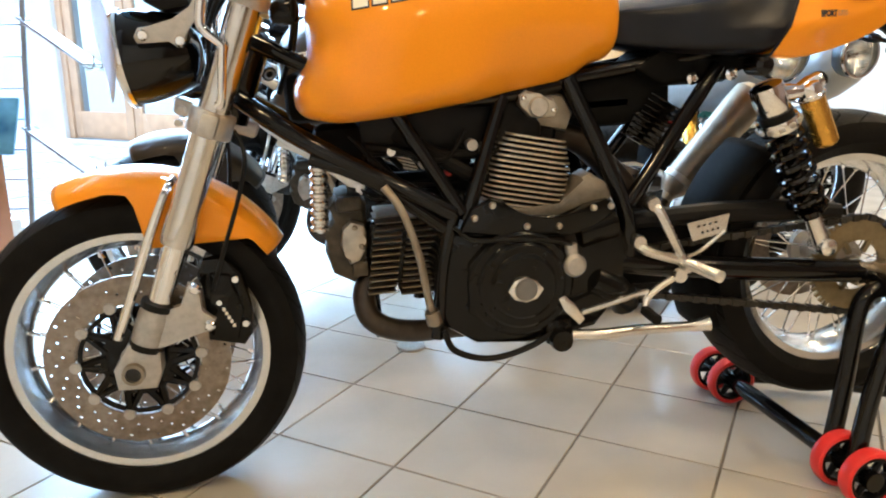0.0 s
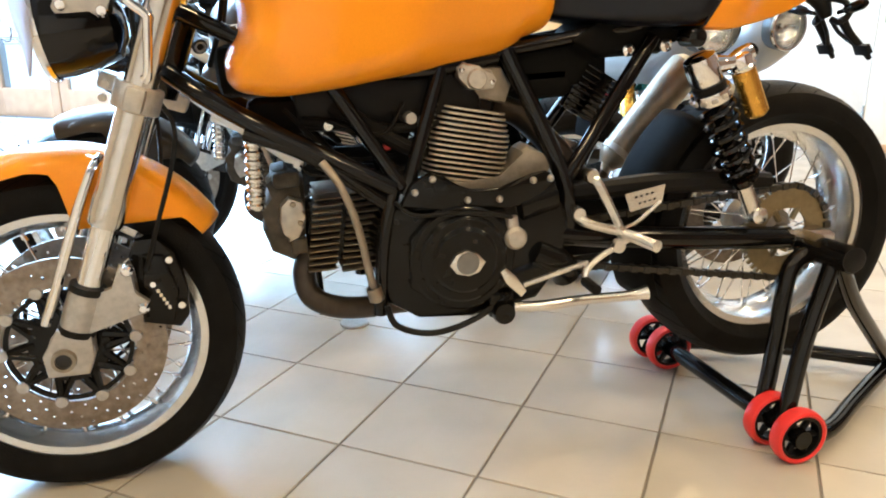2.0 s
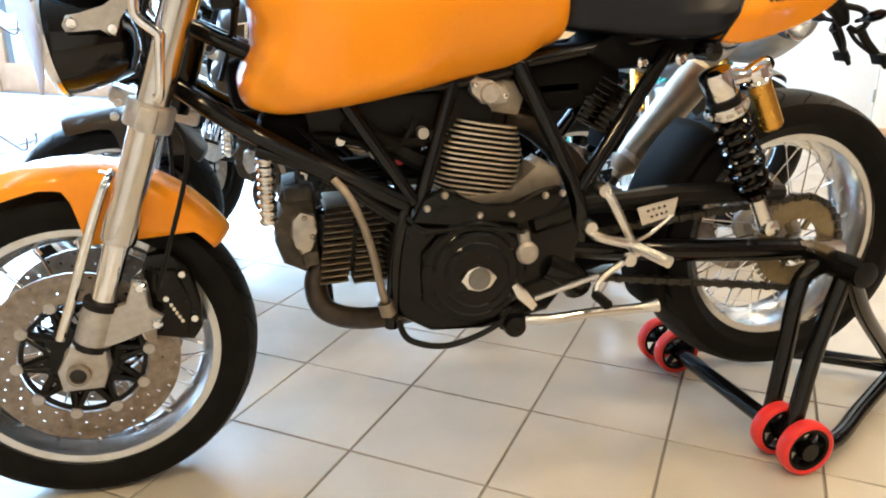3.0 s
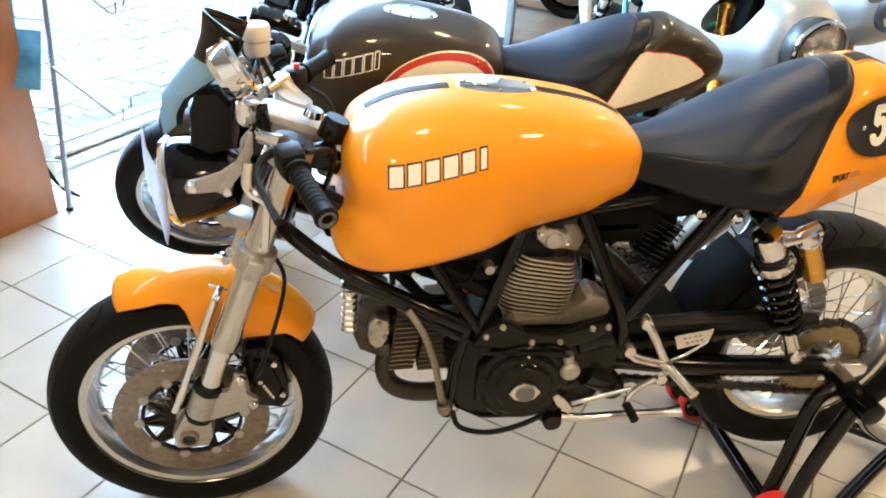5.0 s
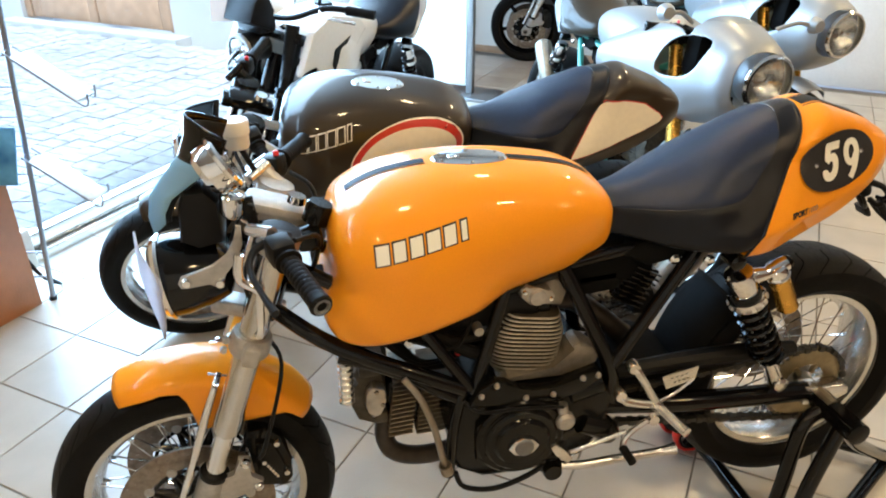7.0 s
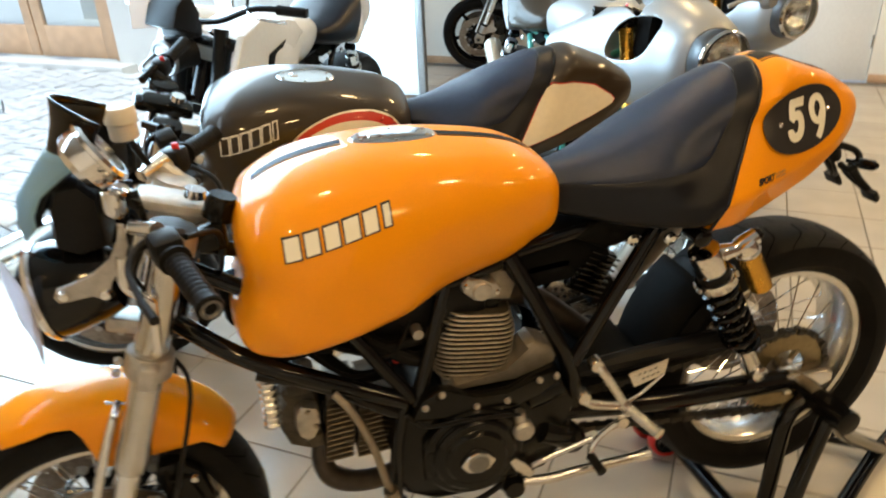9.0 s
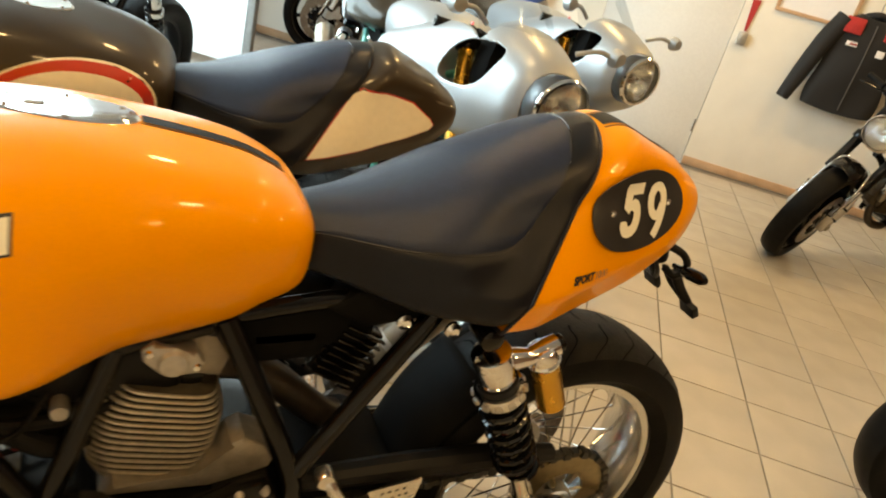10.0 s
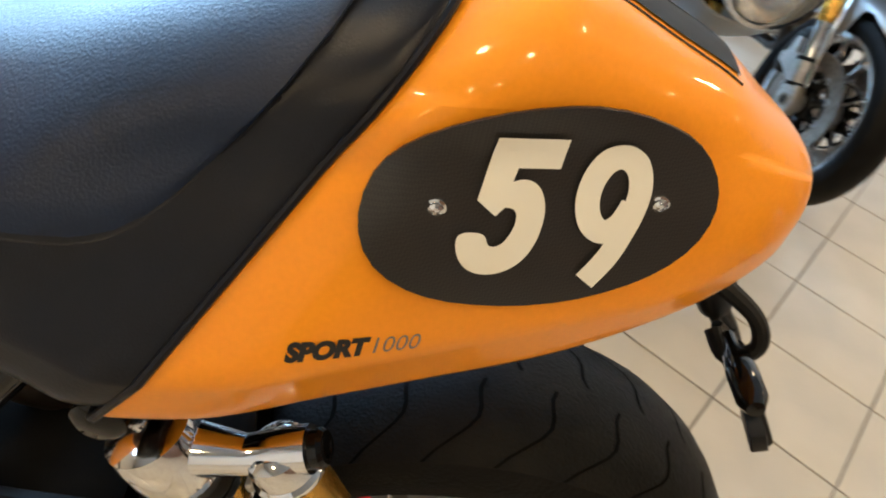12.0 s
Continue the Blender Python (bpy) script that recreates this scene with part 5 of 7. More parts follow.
def rearsets(owner):
    for s in (-1, 1):
        y = s * 0.146
        bm = bmesh.new()
        for p in ((0.952, 0.500), (0.925, 0.431)):
            tube(bm, [(p[0], s * 0.130, p[1]), (p[0] + 0.012, y, p[1] - 0.016), (1.012, y, 0.386)], [0.0115, 0.010, 0.009], 10, 4)
            lathe(bm, [(0.0, 0.012), (0.012, 0.012), (0.0145, 0.006), (0.0145, -0.010), (0.0, -0.010)], at_y(p[0], s * 0.138, p[1]) @ Matrix.Diagonal((1, 1, -s, 1)), 18)
        tube(bm, [(1.000, y, 0.398), (1.014, y, 0.382), (1.022, y, 0.366)], [0.012, 0.014, 0.011], 12)
        rs = part("rearset", bm, M_ALU, owner, "polished aluminium footrest hanger")
        bm = bmesh.new()
        p, q = Vector((1.014, y, 0.384)), Vector((1.036, s * 0.232, 0.378))
        prof = [(0.0, 0.0), (0.0100, 0.0)]
        for i in range(14):
            prof += [(0.0098, 0.012 + i * 0.0055), (0.0110, 0.0135 + i * 0.0055), (0.0110, 0.0150 + i * 0.0055), (0.0098, 0.0165 + i * 0.0055)]
        lathe(bm, prof + [(0.0115, 0.092), (0.0, 0.094)], aim(p, q), 14)
        part("footpeg", bm, M_ALU, rs, "knurled aluminium footpeg")
        # heel plate with real holes
        bm = bmesh.new()
        quad = [Vector((1.022, 0, 0.456)), Vector((1.107, 0, 0.467)), Vector((1.100, 0, 0.433)), Vector((1.034, 0, 0.420))]
        nx, nz = 14, 8
        hol = {(3, 2), (5, 2), (7, 2), (9, 2), (4, 5), (6, 5), (8, 5), (10, 5)}
        for side in (0, 1):
            vv = [[bm.verts.new((quad[0].lerp(quad[1], i / nx)).lerp(quad[3].lerp(quad[2], i / nx), j / nz) + Vector((0, s * (0.136 + 0.003 * side), 0))) for i in range(nx + 1)] for j in range(nz + 1)]
            for j in range(nz):
                for i in range(nx):
                    if (i, j) not in hol:
                        bm.faces.new((vv[j][i], vv[j][i + 1], vv[j + 1][i + 1], vv[j + 1][i]))
        tube(bm, [(1.018, s * 0.142, 0.392), (1.052, s * 0.139, 0.402), (1.098, s * 0.138, 0.434)], 0.004, 8)
        part("heel_plate", bm, M_ALU, rs, "perforated aluminium heel plate")
    # gear linkage, side stand on the left
    bm = bmesh.new()
    tube(bm, [(0.806, -0.160, 0.314), (0.87, -0.160, 0.327), (0.935, -0.160, 0.340)], 0.0055, 8)
    tube(bm, [(0.924, -0.170, 0.310), (0.932, -0.166, 0.330), (0.958, -0.160, 0.346), (1.000, -0.155, 0.364)], 0.007, 8)
    lathe(bm, [(0.0, 0.012), (0.012, 0.012), (0.014, 0.0), (0.0, -0.01)], at_y(0.996, -0.158, 0.364), 16)
    prism(bm, [(0.758, 0.350), (0.770, 0.356), (0.788, 0.338), (0.808, 0.306), (0.797, 0.295), (0.768, 0.326)], -0.158, -0.174, 0.003)
    part("gear_linkage", bm, M_ALU, owner, "aluminium gear linkage")
    bm = bmesh.new()
    bar(bm, (0.924, -0.172, 0.308), (0.928, -0.215, 0.303), 0.010)
    part("toe_rubber", bm, M_RUBBER, owner)
    bm = bmesh.new()
    tube(bm, [(0.790, -0.150, 0.270), (0.84, -0.158, 0.266), (0.92, -0.160, 0.266), (1.02, -0.160, 0.260), (1.058, -0.162, 0.262)], [0.010, 0.0105, 0.010, 0.010, 0.015], 12)
    ss = part("side_stand", bm, M_ALU, owner, "bright side stand folded up")
    bm = bmesh.new()
    lathe(bm, [(0.0, 0.018), (0.020, 0.018), (0.022, 0.010), (0.022, -0.02), (0.0, -0.02)], at_y(0.768, -0.145, 0.262), 18)
    box(bm, (0.768, -0.13, 0.275), (0.05, 0.03, 0.05), None, 0.006)
    part("stand_pivot", bm, M_CASE, ss)


def handlebar(owner, S, metal=None, lever=M_ALU):
    for s in (-1, 1):
        root, end = Vector((0.262, s * 0.150, 0.938)), Vector((0.3235, s * 0.331, 0.905))
        if s > 0:
            root, end = Vector((0.262, 0.135, 0.940)), Vector((0.352, 0.315, 0.930))
        bm = bmesh.new()
        bar(bm, S @ root, S @ end, 0.0112, 14)
        lathe(bm, [(0.0, 0.021), (0.020, 0.021), (0.035, 0.018), (0.036, -0.02), (0.0265, -0.02)], S @ aim(fork_axis(0.900, s * 0.103), fork_axis(0.900, s * 0.103) + FORK_UP) @ Matrix.Translation((0, 0, 0.012)), 24)
        bar(bm, S @ (fork_axis(0.915, s * 0.12) + Vector((0.01, 0, 0))), S @ root, 0.015)
        hb = part("clip_on", bm, metal or (M_PLASTIC if s < 0 else M_ALUMATT), owner, "black clip-on handlebar" if s < 0 or metal else "cast clip-on handlebar")
        d = (end - root).normalized()
        bm = bmesh.new()
        A = S @ aim(root + d * 0.072, end)
        prof = [(0.012, 0.0), (0.023, 0.001), (0.023, 0.006), (0.0165, 0.009)]
        for i in range(10):
            prof += [(0.0165, 0.010 + i * 0.0105), (0.0172, 0.012 + i * 0.0105), (0.0172, 0.0185 + i * 0.0105)]
        prof += [(0.0182, 0.120), (0.0192, 0.126), (0.017, 0.130), (0.0105, 0.1305), (0.010, 0.127), (0.0, 0.127)]
        lathe(bm, prof, A, 22)
        part("grip", bm, M_RUBBER, hb, "black rubber grip")
        bm = bmesh.new()
        lathe(bm, [(0.0085, 0.128), (0.011, 0.1325), (0.0145, 0.131)], A, 20)
        part("bar_end", bm, M_GREYMETAL, hb)
        bm = bmesh.new()
        box(bm, (0, 0, 0.040), (0.044, 0.048, 0.046), S @ aim(root, end), 0.010)
        box(bm, (0.0, -0.026, 0.040), (0.02, 0.012, 0.03), S @ aim(root, end), 0.004)
        sw = part("switch_block", bm, M_PLASTIC, hb)
        bm = bmesh.new()
        if s > 0:
            box(bm, (0, 0, 0), (0.012, 0.010, 0.016), S @ Matrix.Translation((0.288, 0.165, 0.964)), 0.003)
        else:
            box(bm, (0, 0, 0), (0.016, 0.012, 0.012), S @ Matrix.Translation((0.283, -0.165, 0.944)), 0.003)
        part("switch", bm, M_REDLENS if s > 0 else M_PLASTIC, sw)
        bm = bmesh.new()
        q = root + d * 0.02
        tube(bm, [S @ p for p in (q + Vector((-0.016, 0, 0.004)), q + Vector((-0.036, s * 0.012, -0.002)), q + Vector((-0.045, s * 0.05, -0.012)), q + Vector((-0.030, s * 0.11, -0.024)), q + Vector((-0.012, s * 0.16, -0.034)))], [0.008, 0.007, 0.0055, 0.005, 0.007], 10)
        part("lever", bm, metal or (M_PLASTIC if s < 0 else lever), hb, "slim lever")
        # master cylinder
        bm = bmesh.new()
        tube(bm, [S @ (root + Vector((-0.034, -s * 0.035, 0.004))), S @ (root + Vector((0.004, s * 0.012, 0.012)))], [0.011, 0.0125], 14, 0)
        part("master_cylinder", bm, metal or M_ALU, hb, "" if metal else "bare aluminium master cylinder")


def dials(owner, S):
    """One chromed instrument on a bracket, a fluid pot, hoses."""
    r = 0.049
    W = S @ aim(Vector((0.192, -0.045, 1.036)), Vector((0.244, -0.038, 1.062)))
    bm = bmesh.new()
    lathe(bm, [(0.0, -0.030), (r * 0.72, -0.029), (r * 0.95, -0.018), (r, -0.004), (r, 0.008), (r + 0.004, 0.010), (r + 0.005, 0.016), (r, 0.021), (r - 0.005, 0.021), (r - 0.005, 0.014)], W, 36)
    g = part("gauge", bm, M_CHROME, owner, "chromed round instrument")
    bm = bmesh.new()
    lathe(bm, [(0.0, 0.015), (r - 0.004, 0.015)], W, 30)
    part("dial_face", bm, M_REFLECT, g, "glossy dial face")
    bm = bmesh.new()
    for i in range(13):
        a = radians(-130 + 260 * i / 12)
        box(bm, (0.78 * r * math.sin(a), 0.78 * r * math.cos(a), 0.0160), (0.0016, 0.0016, 0.001), W, 0)
    box(bm, (0.0, 0.012, 0.0162), (0.0016, 0.026, 0.001), W, 0)
    part("dial_marking", bm, M_BLACKMARK, g)
    bm = bmesh.new()
    lathe(bm, [(0.0, 0.014), (0.020, 0.014), (0.023, 0.010), (0.023, -0.022), (0.018, -0.03), (0.0, -0.03)], S @ aim(Vector((0.205, -0.05, 0.972)), Vector((0.220, -0.05, 1.06))), 24)
    part("warning_light", bm, M_CHROME, g, "chromed warning lamp housing")
    bm = bmesh.new()
    tube(bm, [S @ Vector(p) for p in ((0.185, -0.02, 1.00), (0.205, -0.02, 0.95), (0.235, -0.03, 0.92))], [0.012, 0.010, 0.012], 10)
    lathe(bm, [(0.0, 0.004), (0.008, 0.004), (0.010, 0.0), (0.010, -0.006)], S @ at_y(0.230, -0.062, 0.958), 12)
    prism(bm, [(0.222, 0.905), (0.242, 0.905), (0.240, 0.975), (0.224, 0.975)], -0.056, -0.045, 0.003, S)
    part("gauge_bracket", bm, M_CASE, owner)
    A = S @ aim(Vector((0.222, 0.10, 1.014)), Vector((0.226, 0.10, 1.10)))
    bm = bmesh.new()
    lathe(bm, [(0.0, 0.0), (0.022, 0.0), (0.0235, 0.003), (0.0235, 0.026), (0.0, 0.027)], A, 24)
    box(bm, (0.006, 0, 0.012), (0.05, 0.03, 0.022), A, 0.004)
    pot = part("fluid_pot", bm, M_MILKY, owner, "milky brake fluid pot with lid")
    bm = bmesh.new()
    lathe(bm, [(0.0225, 0.027), (0.0265, 0.028)] + [(0.0265, 0.050), (0.0235, 0.055), (0.0, 0.056)], A, 24)
    part("pot_lid", bm, M_MILKY, pot)
    bm = bmesh.new()
    tube(bm, [S @ Vector(p) for p in ((0.225, 0.10, 1.016), (0.235, 0.11, 0.98), (0.245, 0.12, 0.95))], 0.006, 8)
    tube(bm, [S @ Vector(p) for p in ((0.235, -0.12, 0.915), (0.20, -0.10, 0.84), (0.205, -0.08, 0.72), (0.232, -0.10, 0.638), (0.175, -0.13, 0.48), (0.150, -0.11, 0.42))], 0.0042, 8)
    tube(bm, [S @ Vector(p) for p in ((0.235, 0.08, 0.93), (0.17, 0.06, 0.82), (0.19, 0.10, 0.66), (0.17, 0.12, 0.50), (0.14, 0.11, 0.43))], 0.0042, 8)
    tube(bm, [S @ Vector(p) for p in ((0.30, -0.16, 0.93), (0.34, -0.10, 0.90), (0.33, -0.04, 0.82), (0.30, 0.0, 0.74))], 0.005, 8)
    tube(bm, [S @ Vector(p) for p in ((0.31, 0.14, 0.93), (0.35, 0.09, 0.90), (0.33, 0.03, 0.80))], 0.005, 8)
    part("brake_hose", bm, M_PLASTIC, owner, "black rubber hoses and cables")
    # steering lock and switch behind the yoke
    bm = bmesh.new()
    lathe(bm, [(0.0, 0.03), (0.022, 0.03), (0.026, 0.024), (0.026, -0.01), (0.0, -0.01)], S @ aim(Vector((0.345, -0.03, 0.905)), Vector((0.375, -0.03, 0.965))), 20)
    box(bm, (0.325, -0.05, 0.875), (0.05, 0.05, 0.04), S, 0.01)
    part("ignition_lock", bm, M_CASE, owner, "black ignition lock")


def mufflers(owner):
    bm = bmesh.new()
    a, b2 = Vector((1.150, 0.175, 0.462)), Vector((1.364, 0.175, 0.684))
    lathe(bm, [(0.018, -0.06), (0.018, -0.02), (0.030, -0.004), (0.036, 0.012), (0.043, 0.24), (0.041, 0.27), (0.028, 0.285), (0.024, 0.27), (0.0, 0.27)], aim(a, b2), 36)
    mf = part("muffler", bm, M_STEEL, owner, "raw steel muffler")
    bm = bmesh.new()
    lathe(bm, [(0.036, 0.012), (0.0395, 0.013), (0.0395, 0.027), (0.036, 0.028)], aim(a, b2), 36)
    part("clamp_band", bm, M_ALUMATT, mf)
    bm = bmesh.new()
    tube(bm, [(0.99, 0.12, 0.36), (1.04, 0.15, 0.37), (1.09, 0.172, 0.40), (1.125, 0.175, 0.437)], 0.020, 14)
    part("link_pipe", bm, M_DARKSTEEL, mf)


def plate_bracket(owner):
    """A pierced black bracket under the tail: stem, two forked arms with feet, slim indicators out to the sides."""
    bm = bmesh.new()
    tube(bm, [(1.44, 0, 0.828), (1.50, 0, 0.808), (1.535, 0, 0.785), (1.555, 0, 0.750)], [0.022, 0.022, 0.020, 0.012], 12)
    br = part("plate_bracket", bm, M_PLASTIC, owner, "black tail tidy bracket without plate")
    for s in (-1, 1):
        bm = bmesh.new()
        tube(bm, [(1.540, s * 0.014, 0.788), (1.566, s * 0.034, 0.778), (1.574, s * 0.044, 0.758), (1.560, s * 0.038, 0.738), (1.552, s * 0.018, 0.744)], [0.008, 0.0065, 0.0065, 0.0065, 0.007], 10)
        tube(bm, [(1.562, s * 0.036, 0.745), (1.582, s * 0.038, 0.715), (1.604, s * 0.046, 0.688), (1.626, s * 0.052, 0.660)], [0.010, 0.0085, 0.0075, 0.005], 10)
        tube(bm, [(1.556, s * 0.012, 0.744), (1.576, s * 0.018, 0.715), (1.602, s * 0.042, 0.686)], 0.0045, 8)
        part("bracket_arm", bm, M_PLASTIC, br)
        bm = bmesh.new()
        prism(bm, [(1.594, 0.688), (1.606, 0.692), (1.616, 0.674), (1.604, 0.668)], s * 0.034, s * 0.072, 0.003)
        part("foot", bm, M_PLASTIC, br)
        bm = bmesh.new()
        lathe(bm, [(0.0, 0.0), (0.0045, 0.001), (0.005, 0.018), (0.0095, 0.028), (0.0112, 0.045), (0.0105, 0.072), (0.006, 0.082), (0.0, 0.083)], aim((1.554, s * 0.034, 0.757), (1.547, s * 0.116, 0.774)), 18)
        part("indicator", bm, M_BLACKPAINT, br, "slim gloss black indicator")


def airbox(owner):
    bm = bmesh.new()
    box(bm, (0.60, 0, 0.665), (0.34, 0.15, 0.10), None, 0.02)
    part("airbox", bm, M_PLASTIC, owner)
    bm = bmesh.new()
    box(bm, (0.92, 0.0, 0.705), (0.22, 0.11, 0.10), None, 0.02)
    part("battery_box", bm, M_HUGGER, owner)
    for nm, c, sz in (("tool_tray", (1.07, 0.0, 0.735), (0.16, 0.15, 0.06)), ("control_unit", (0.90, 0.01, 0.672), (0.12, 0.13, 0.07))):
        bm = bmesh.new()
        box(bm, c, sz, None, 0.02)
        part(nm, bm, M_HUGGER, owner)
    bm = bmesh.new()
    prism(bm, [(0.94, 0.742), (1.00, 0.775), (1.14, 0.765), (1.26, 0.785), (1.40, 0.822), (1.44, 0.815), (1.32, 0.772), (1.14, 0.722), (1.00, 0.706)], -0.082, 0.082, 0.01)
    part("undertray", bm, M_HUGGER, owner)
    bm = bmesh.new()
    prism(bm, [(1.000, 0.55), (1.010, 0.605), (1.045, 0.610), (1.062, 0.57), (1.04, 0.535)], -0.02, 0.05, 0.010)
    part("catch_tank", bm, M_HUGGER, owner)
    bm = bmesh.new()
    prism(bm, [(0.905, 0.33), (0.915, 0.44), (0.960, 0.462), (1.040, 0.462), (1.086, 0.440), (1.080, 0.36), (1.02, 0.325)], -0.092, 0.085, 0.014)
    part("swingarm_bridge", bm, M_HUGGER, owner)
    bm = bmesh.new()
    prism(bm, [(0.936, 0.543), (0.962, 0.556), (1.031, 0.524), (1.031, 0.496), (0.966, 0.486)], 0.098, 0.103, 0.002)
    guard = part("heat_guard", bm, M_ALU, owner, "pierced aluminium heat guard")
    for hx, hz in ((0.972, 0.532), (0.988, 0.525), (1.004, 0.518), (1.020, 0.511), (0.976, 0.512), (0.992, 0.508), (1.008, 0.503)):
        bm = bmesh.new()
        lathe(bm, [(0.0, 0.001), (0.0038, 0.001), (0.0038, -0.002)], at_y(hx, 0.0975, hz), 10)
        part("hole", bm, M_BLACKMARK, guard)
    slope = Matrix.Translation((0.992, -0.045, 0.642)) @ Matrix.Rotation(radians(32), 4, "Y")
    bm = bmesh.new()
    box(bm, (0, 0.012, 0), (0.070, 0.024, 0.095), slope, 0.004)
    rg = part("regulator", bm, M_FRAME, owner, "black finned regulator")
    for i in range(8):
        bm = bmesh.new()
        box(bm, (0, -0.007, -0.042 + i * 0.012), (0.068, 0.016, 0.004), slope, 0.0012)
        part("cooling_rib", bm, M_FRAME, rg)
    # hoses and looms in the frame
    rnd2 = random.Random(11)
    for k in range(12):
        x0, z0 = rnd2.uniform(0.40, 0.60), rnd2.uniform(0.60, 0.70)
        x1, z1 = x0 + rnd2.uniform(0.08, 0.22), rnd2.uniform(0.53, 0.66)
        y0 = rnd2.uniform(-0.095, 0.06)
        bm = bmesh.new()
        tube(bm, [(x0, y0, z0), ((x0 + x1) / 2 + rnd2.uniform(-0.03, 0.03), y0 - 0.015, (z0 + z1) / 2 - rnd2.uniform(0.0, 0.04)), (x1, y0 + rnd2.uniform(-0.02, 0.02), z1)], rnd2.choice((0.004, 0.006, 0.009, 0.014)), 10)
        part("hose", bm, M_RUBBER, owner)
    bm = bmesh.new()
    box(bm, (0.40, -0.02, 0.645), (0.10, 0.10, 0.07), None, 0.02)
    part("ignition_coil", bm, M_HUGGER, owner)
    bm = bmesh.new()
    box(bm, (0.345, 0.0, 0.73), (0.07, 0.08, 0.09), None, 0.02)
    part("cable_box", bm, M_HUGGER, owner)
    bm = bmesh.new()
    tube(bm, [(0.50, -0.06, 0.66), (0.56, -0.08, 0.61), (0.62, -0.04, 0.60)], 0.022, 12)
    tube(bm, [(0.44, -0.05, 0.64), (0.50, -0.07, 0.56), (0.56, -0.06, 0.54)], 0.012, 10)
    tube(bm, [(0.57, 0.02, 0.64), (0.60, -0.03, 0.57), (0.66, -0.02, 0.56)], 0.026, 12)
    part("intake_hose", bm, M_RUBBER, owner)
    for x, y, z, r, mt in ((0.485, -0.085, 0.63, 0.008, M_ALU), (0.545, -0.09, 0.605, 0.012, M_ALUMATT), (0.585, -0.085, 0.585, 0.007, M_REDLENS), (0.63, -0.09, 0.63, 0.010, M_ALUMATT)):
        bm = bmesh.new()
        lathe(bm, [(0.0, 0.01), (r, 0.01), (r * 1.1, 0.0), (r, -0.03), (0.0, -0.03)], at_y(x, y, z), 14)
        part("fitting", bm, mt, owner)


def tank(owner, mat, label):
    bm = skin(TANK, 64, 2.75, 4.0, 64)
    for v in bm.verts:
        x, y, z = v.co
        # waist in the front face, knee hollow in the lower flank
        w = math.exp(-((z - 0.815) / 0.042) ** 2) * max(0.0, min(1.0, (0.47 - x) / 0.12))
        front = max(0.0, min(1.0, (0.47 - x) / 0.12))
        h = min(1.0, max(0.0, (z - 0.745) / 0.055))
        v.co.x += 0.010 * w + 0.020 * front * h * h * (3 - 2 * h)
        v.co.y *= 1 - 0.07 * w
        k = min(1.0, max(0.0, (x - 0.60) / 0.11))
        v.co.y *= 1 - 0.22 * k * k * (3 - 2 * k) * min(1.0, max(0.0, (0.845 - z) / 0.11)) ** 1.2
    return part("fuel_tank", bm, mat, owner, label, 60)


def tank_stripe(owner, top_of, mat, half, x0, x1, name="tank_stripe", lift=0.0012):
    """A band along the top of a body."""
    bm = bmesh.new()
    rows = []
    for i in range(25):
        x = x0 + (x1 - x0) * i / 24
        row = []
        for y in np.linspace(-half, half, 7):
            hit = top_of.ray_cast(Vector((x, y, 1.4)), Vector((0, 0, -1)))
            row.append((x, y, (hit[0].z if hit[0] else 0.9) + lift))
        rows.append(row)
    grid_faces(bm, rows, close_u=False)
    return part(name, bm, mat, owner)


def letter_blocks(owner, tree, x0, z0, x1, z1, height, face, edge):
    """Six plain blocks in place of the maker's lettering, with a dark edge."""
    slope = (z1 - z0) / (x1 - x0)
    span = x1 - x0
    for u, wide in ((0.0, 0.135), (0.185, 0.125), (0.365, 0.13), (0.545, 0.14), (0.735, 0.125), (0.925, 0.06)):
        xa, w = x0 + u * span, wide * span
        za = z0 + slope * (xa - x0)

        def quad(g):
            return [(xa - g, za - g), (xa + w + g, za - g + slope * w), (xa + w + g + 0.002, za + height + g + slope * w), (xa - g + 0.002, za + height + g)]
        part("letter_edge", decal(quad(0.0028), tree, 0.0010, 0.02), edge, owner)
        part("letter_block", decal(quad(0.0), tree, 0.0020, 0.02), face, owner)


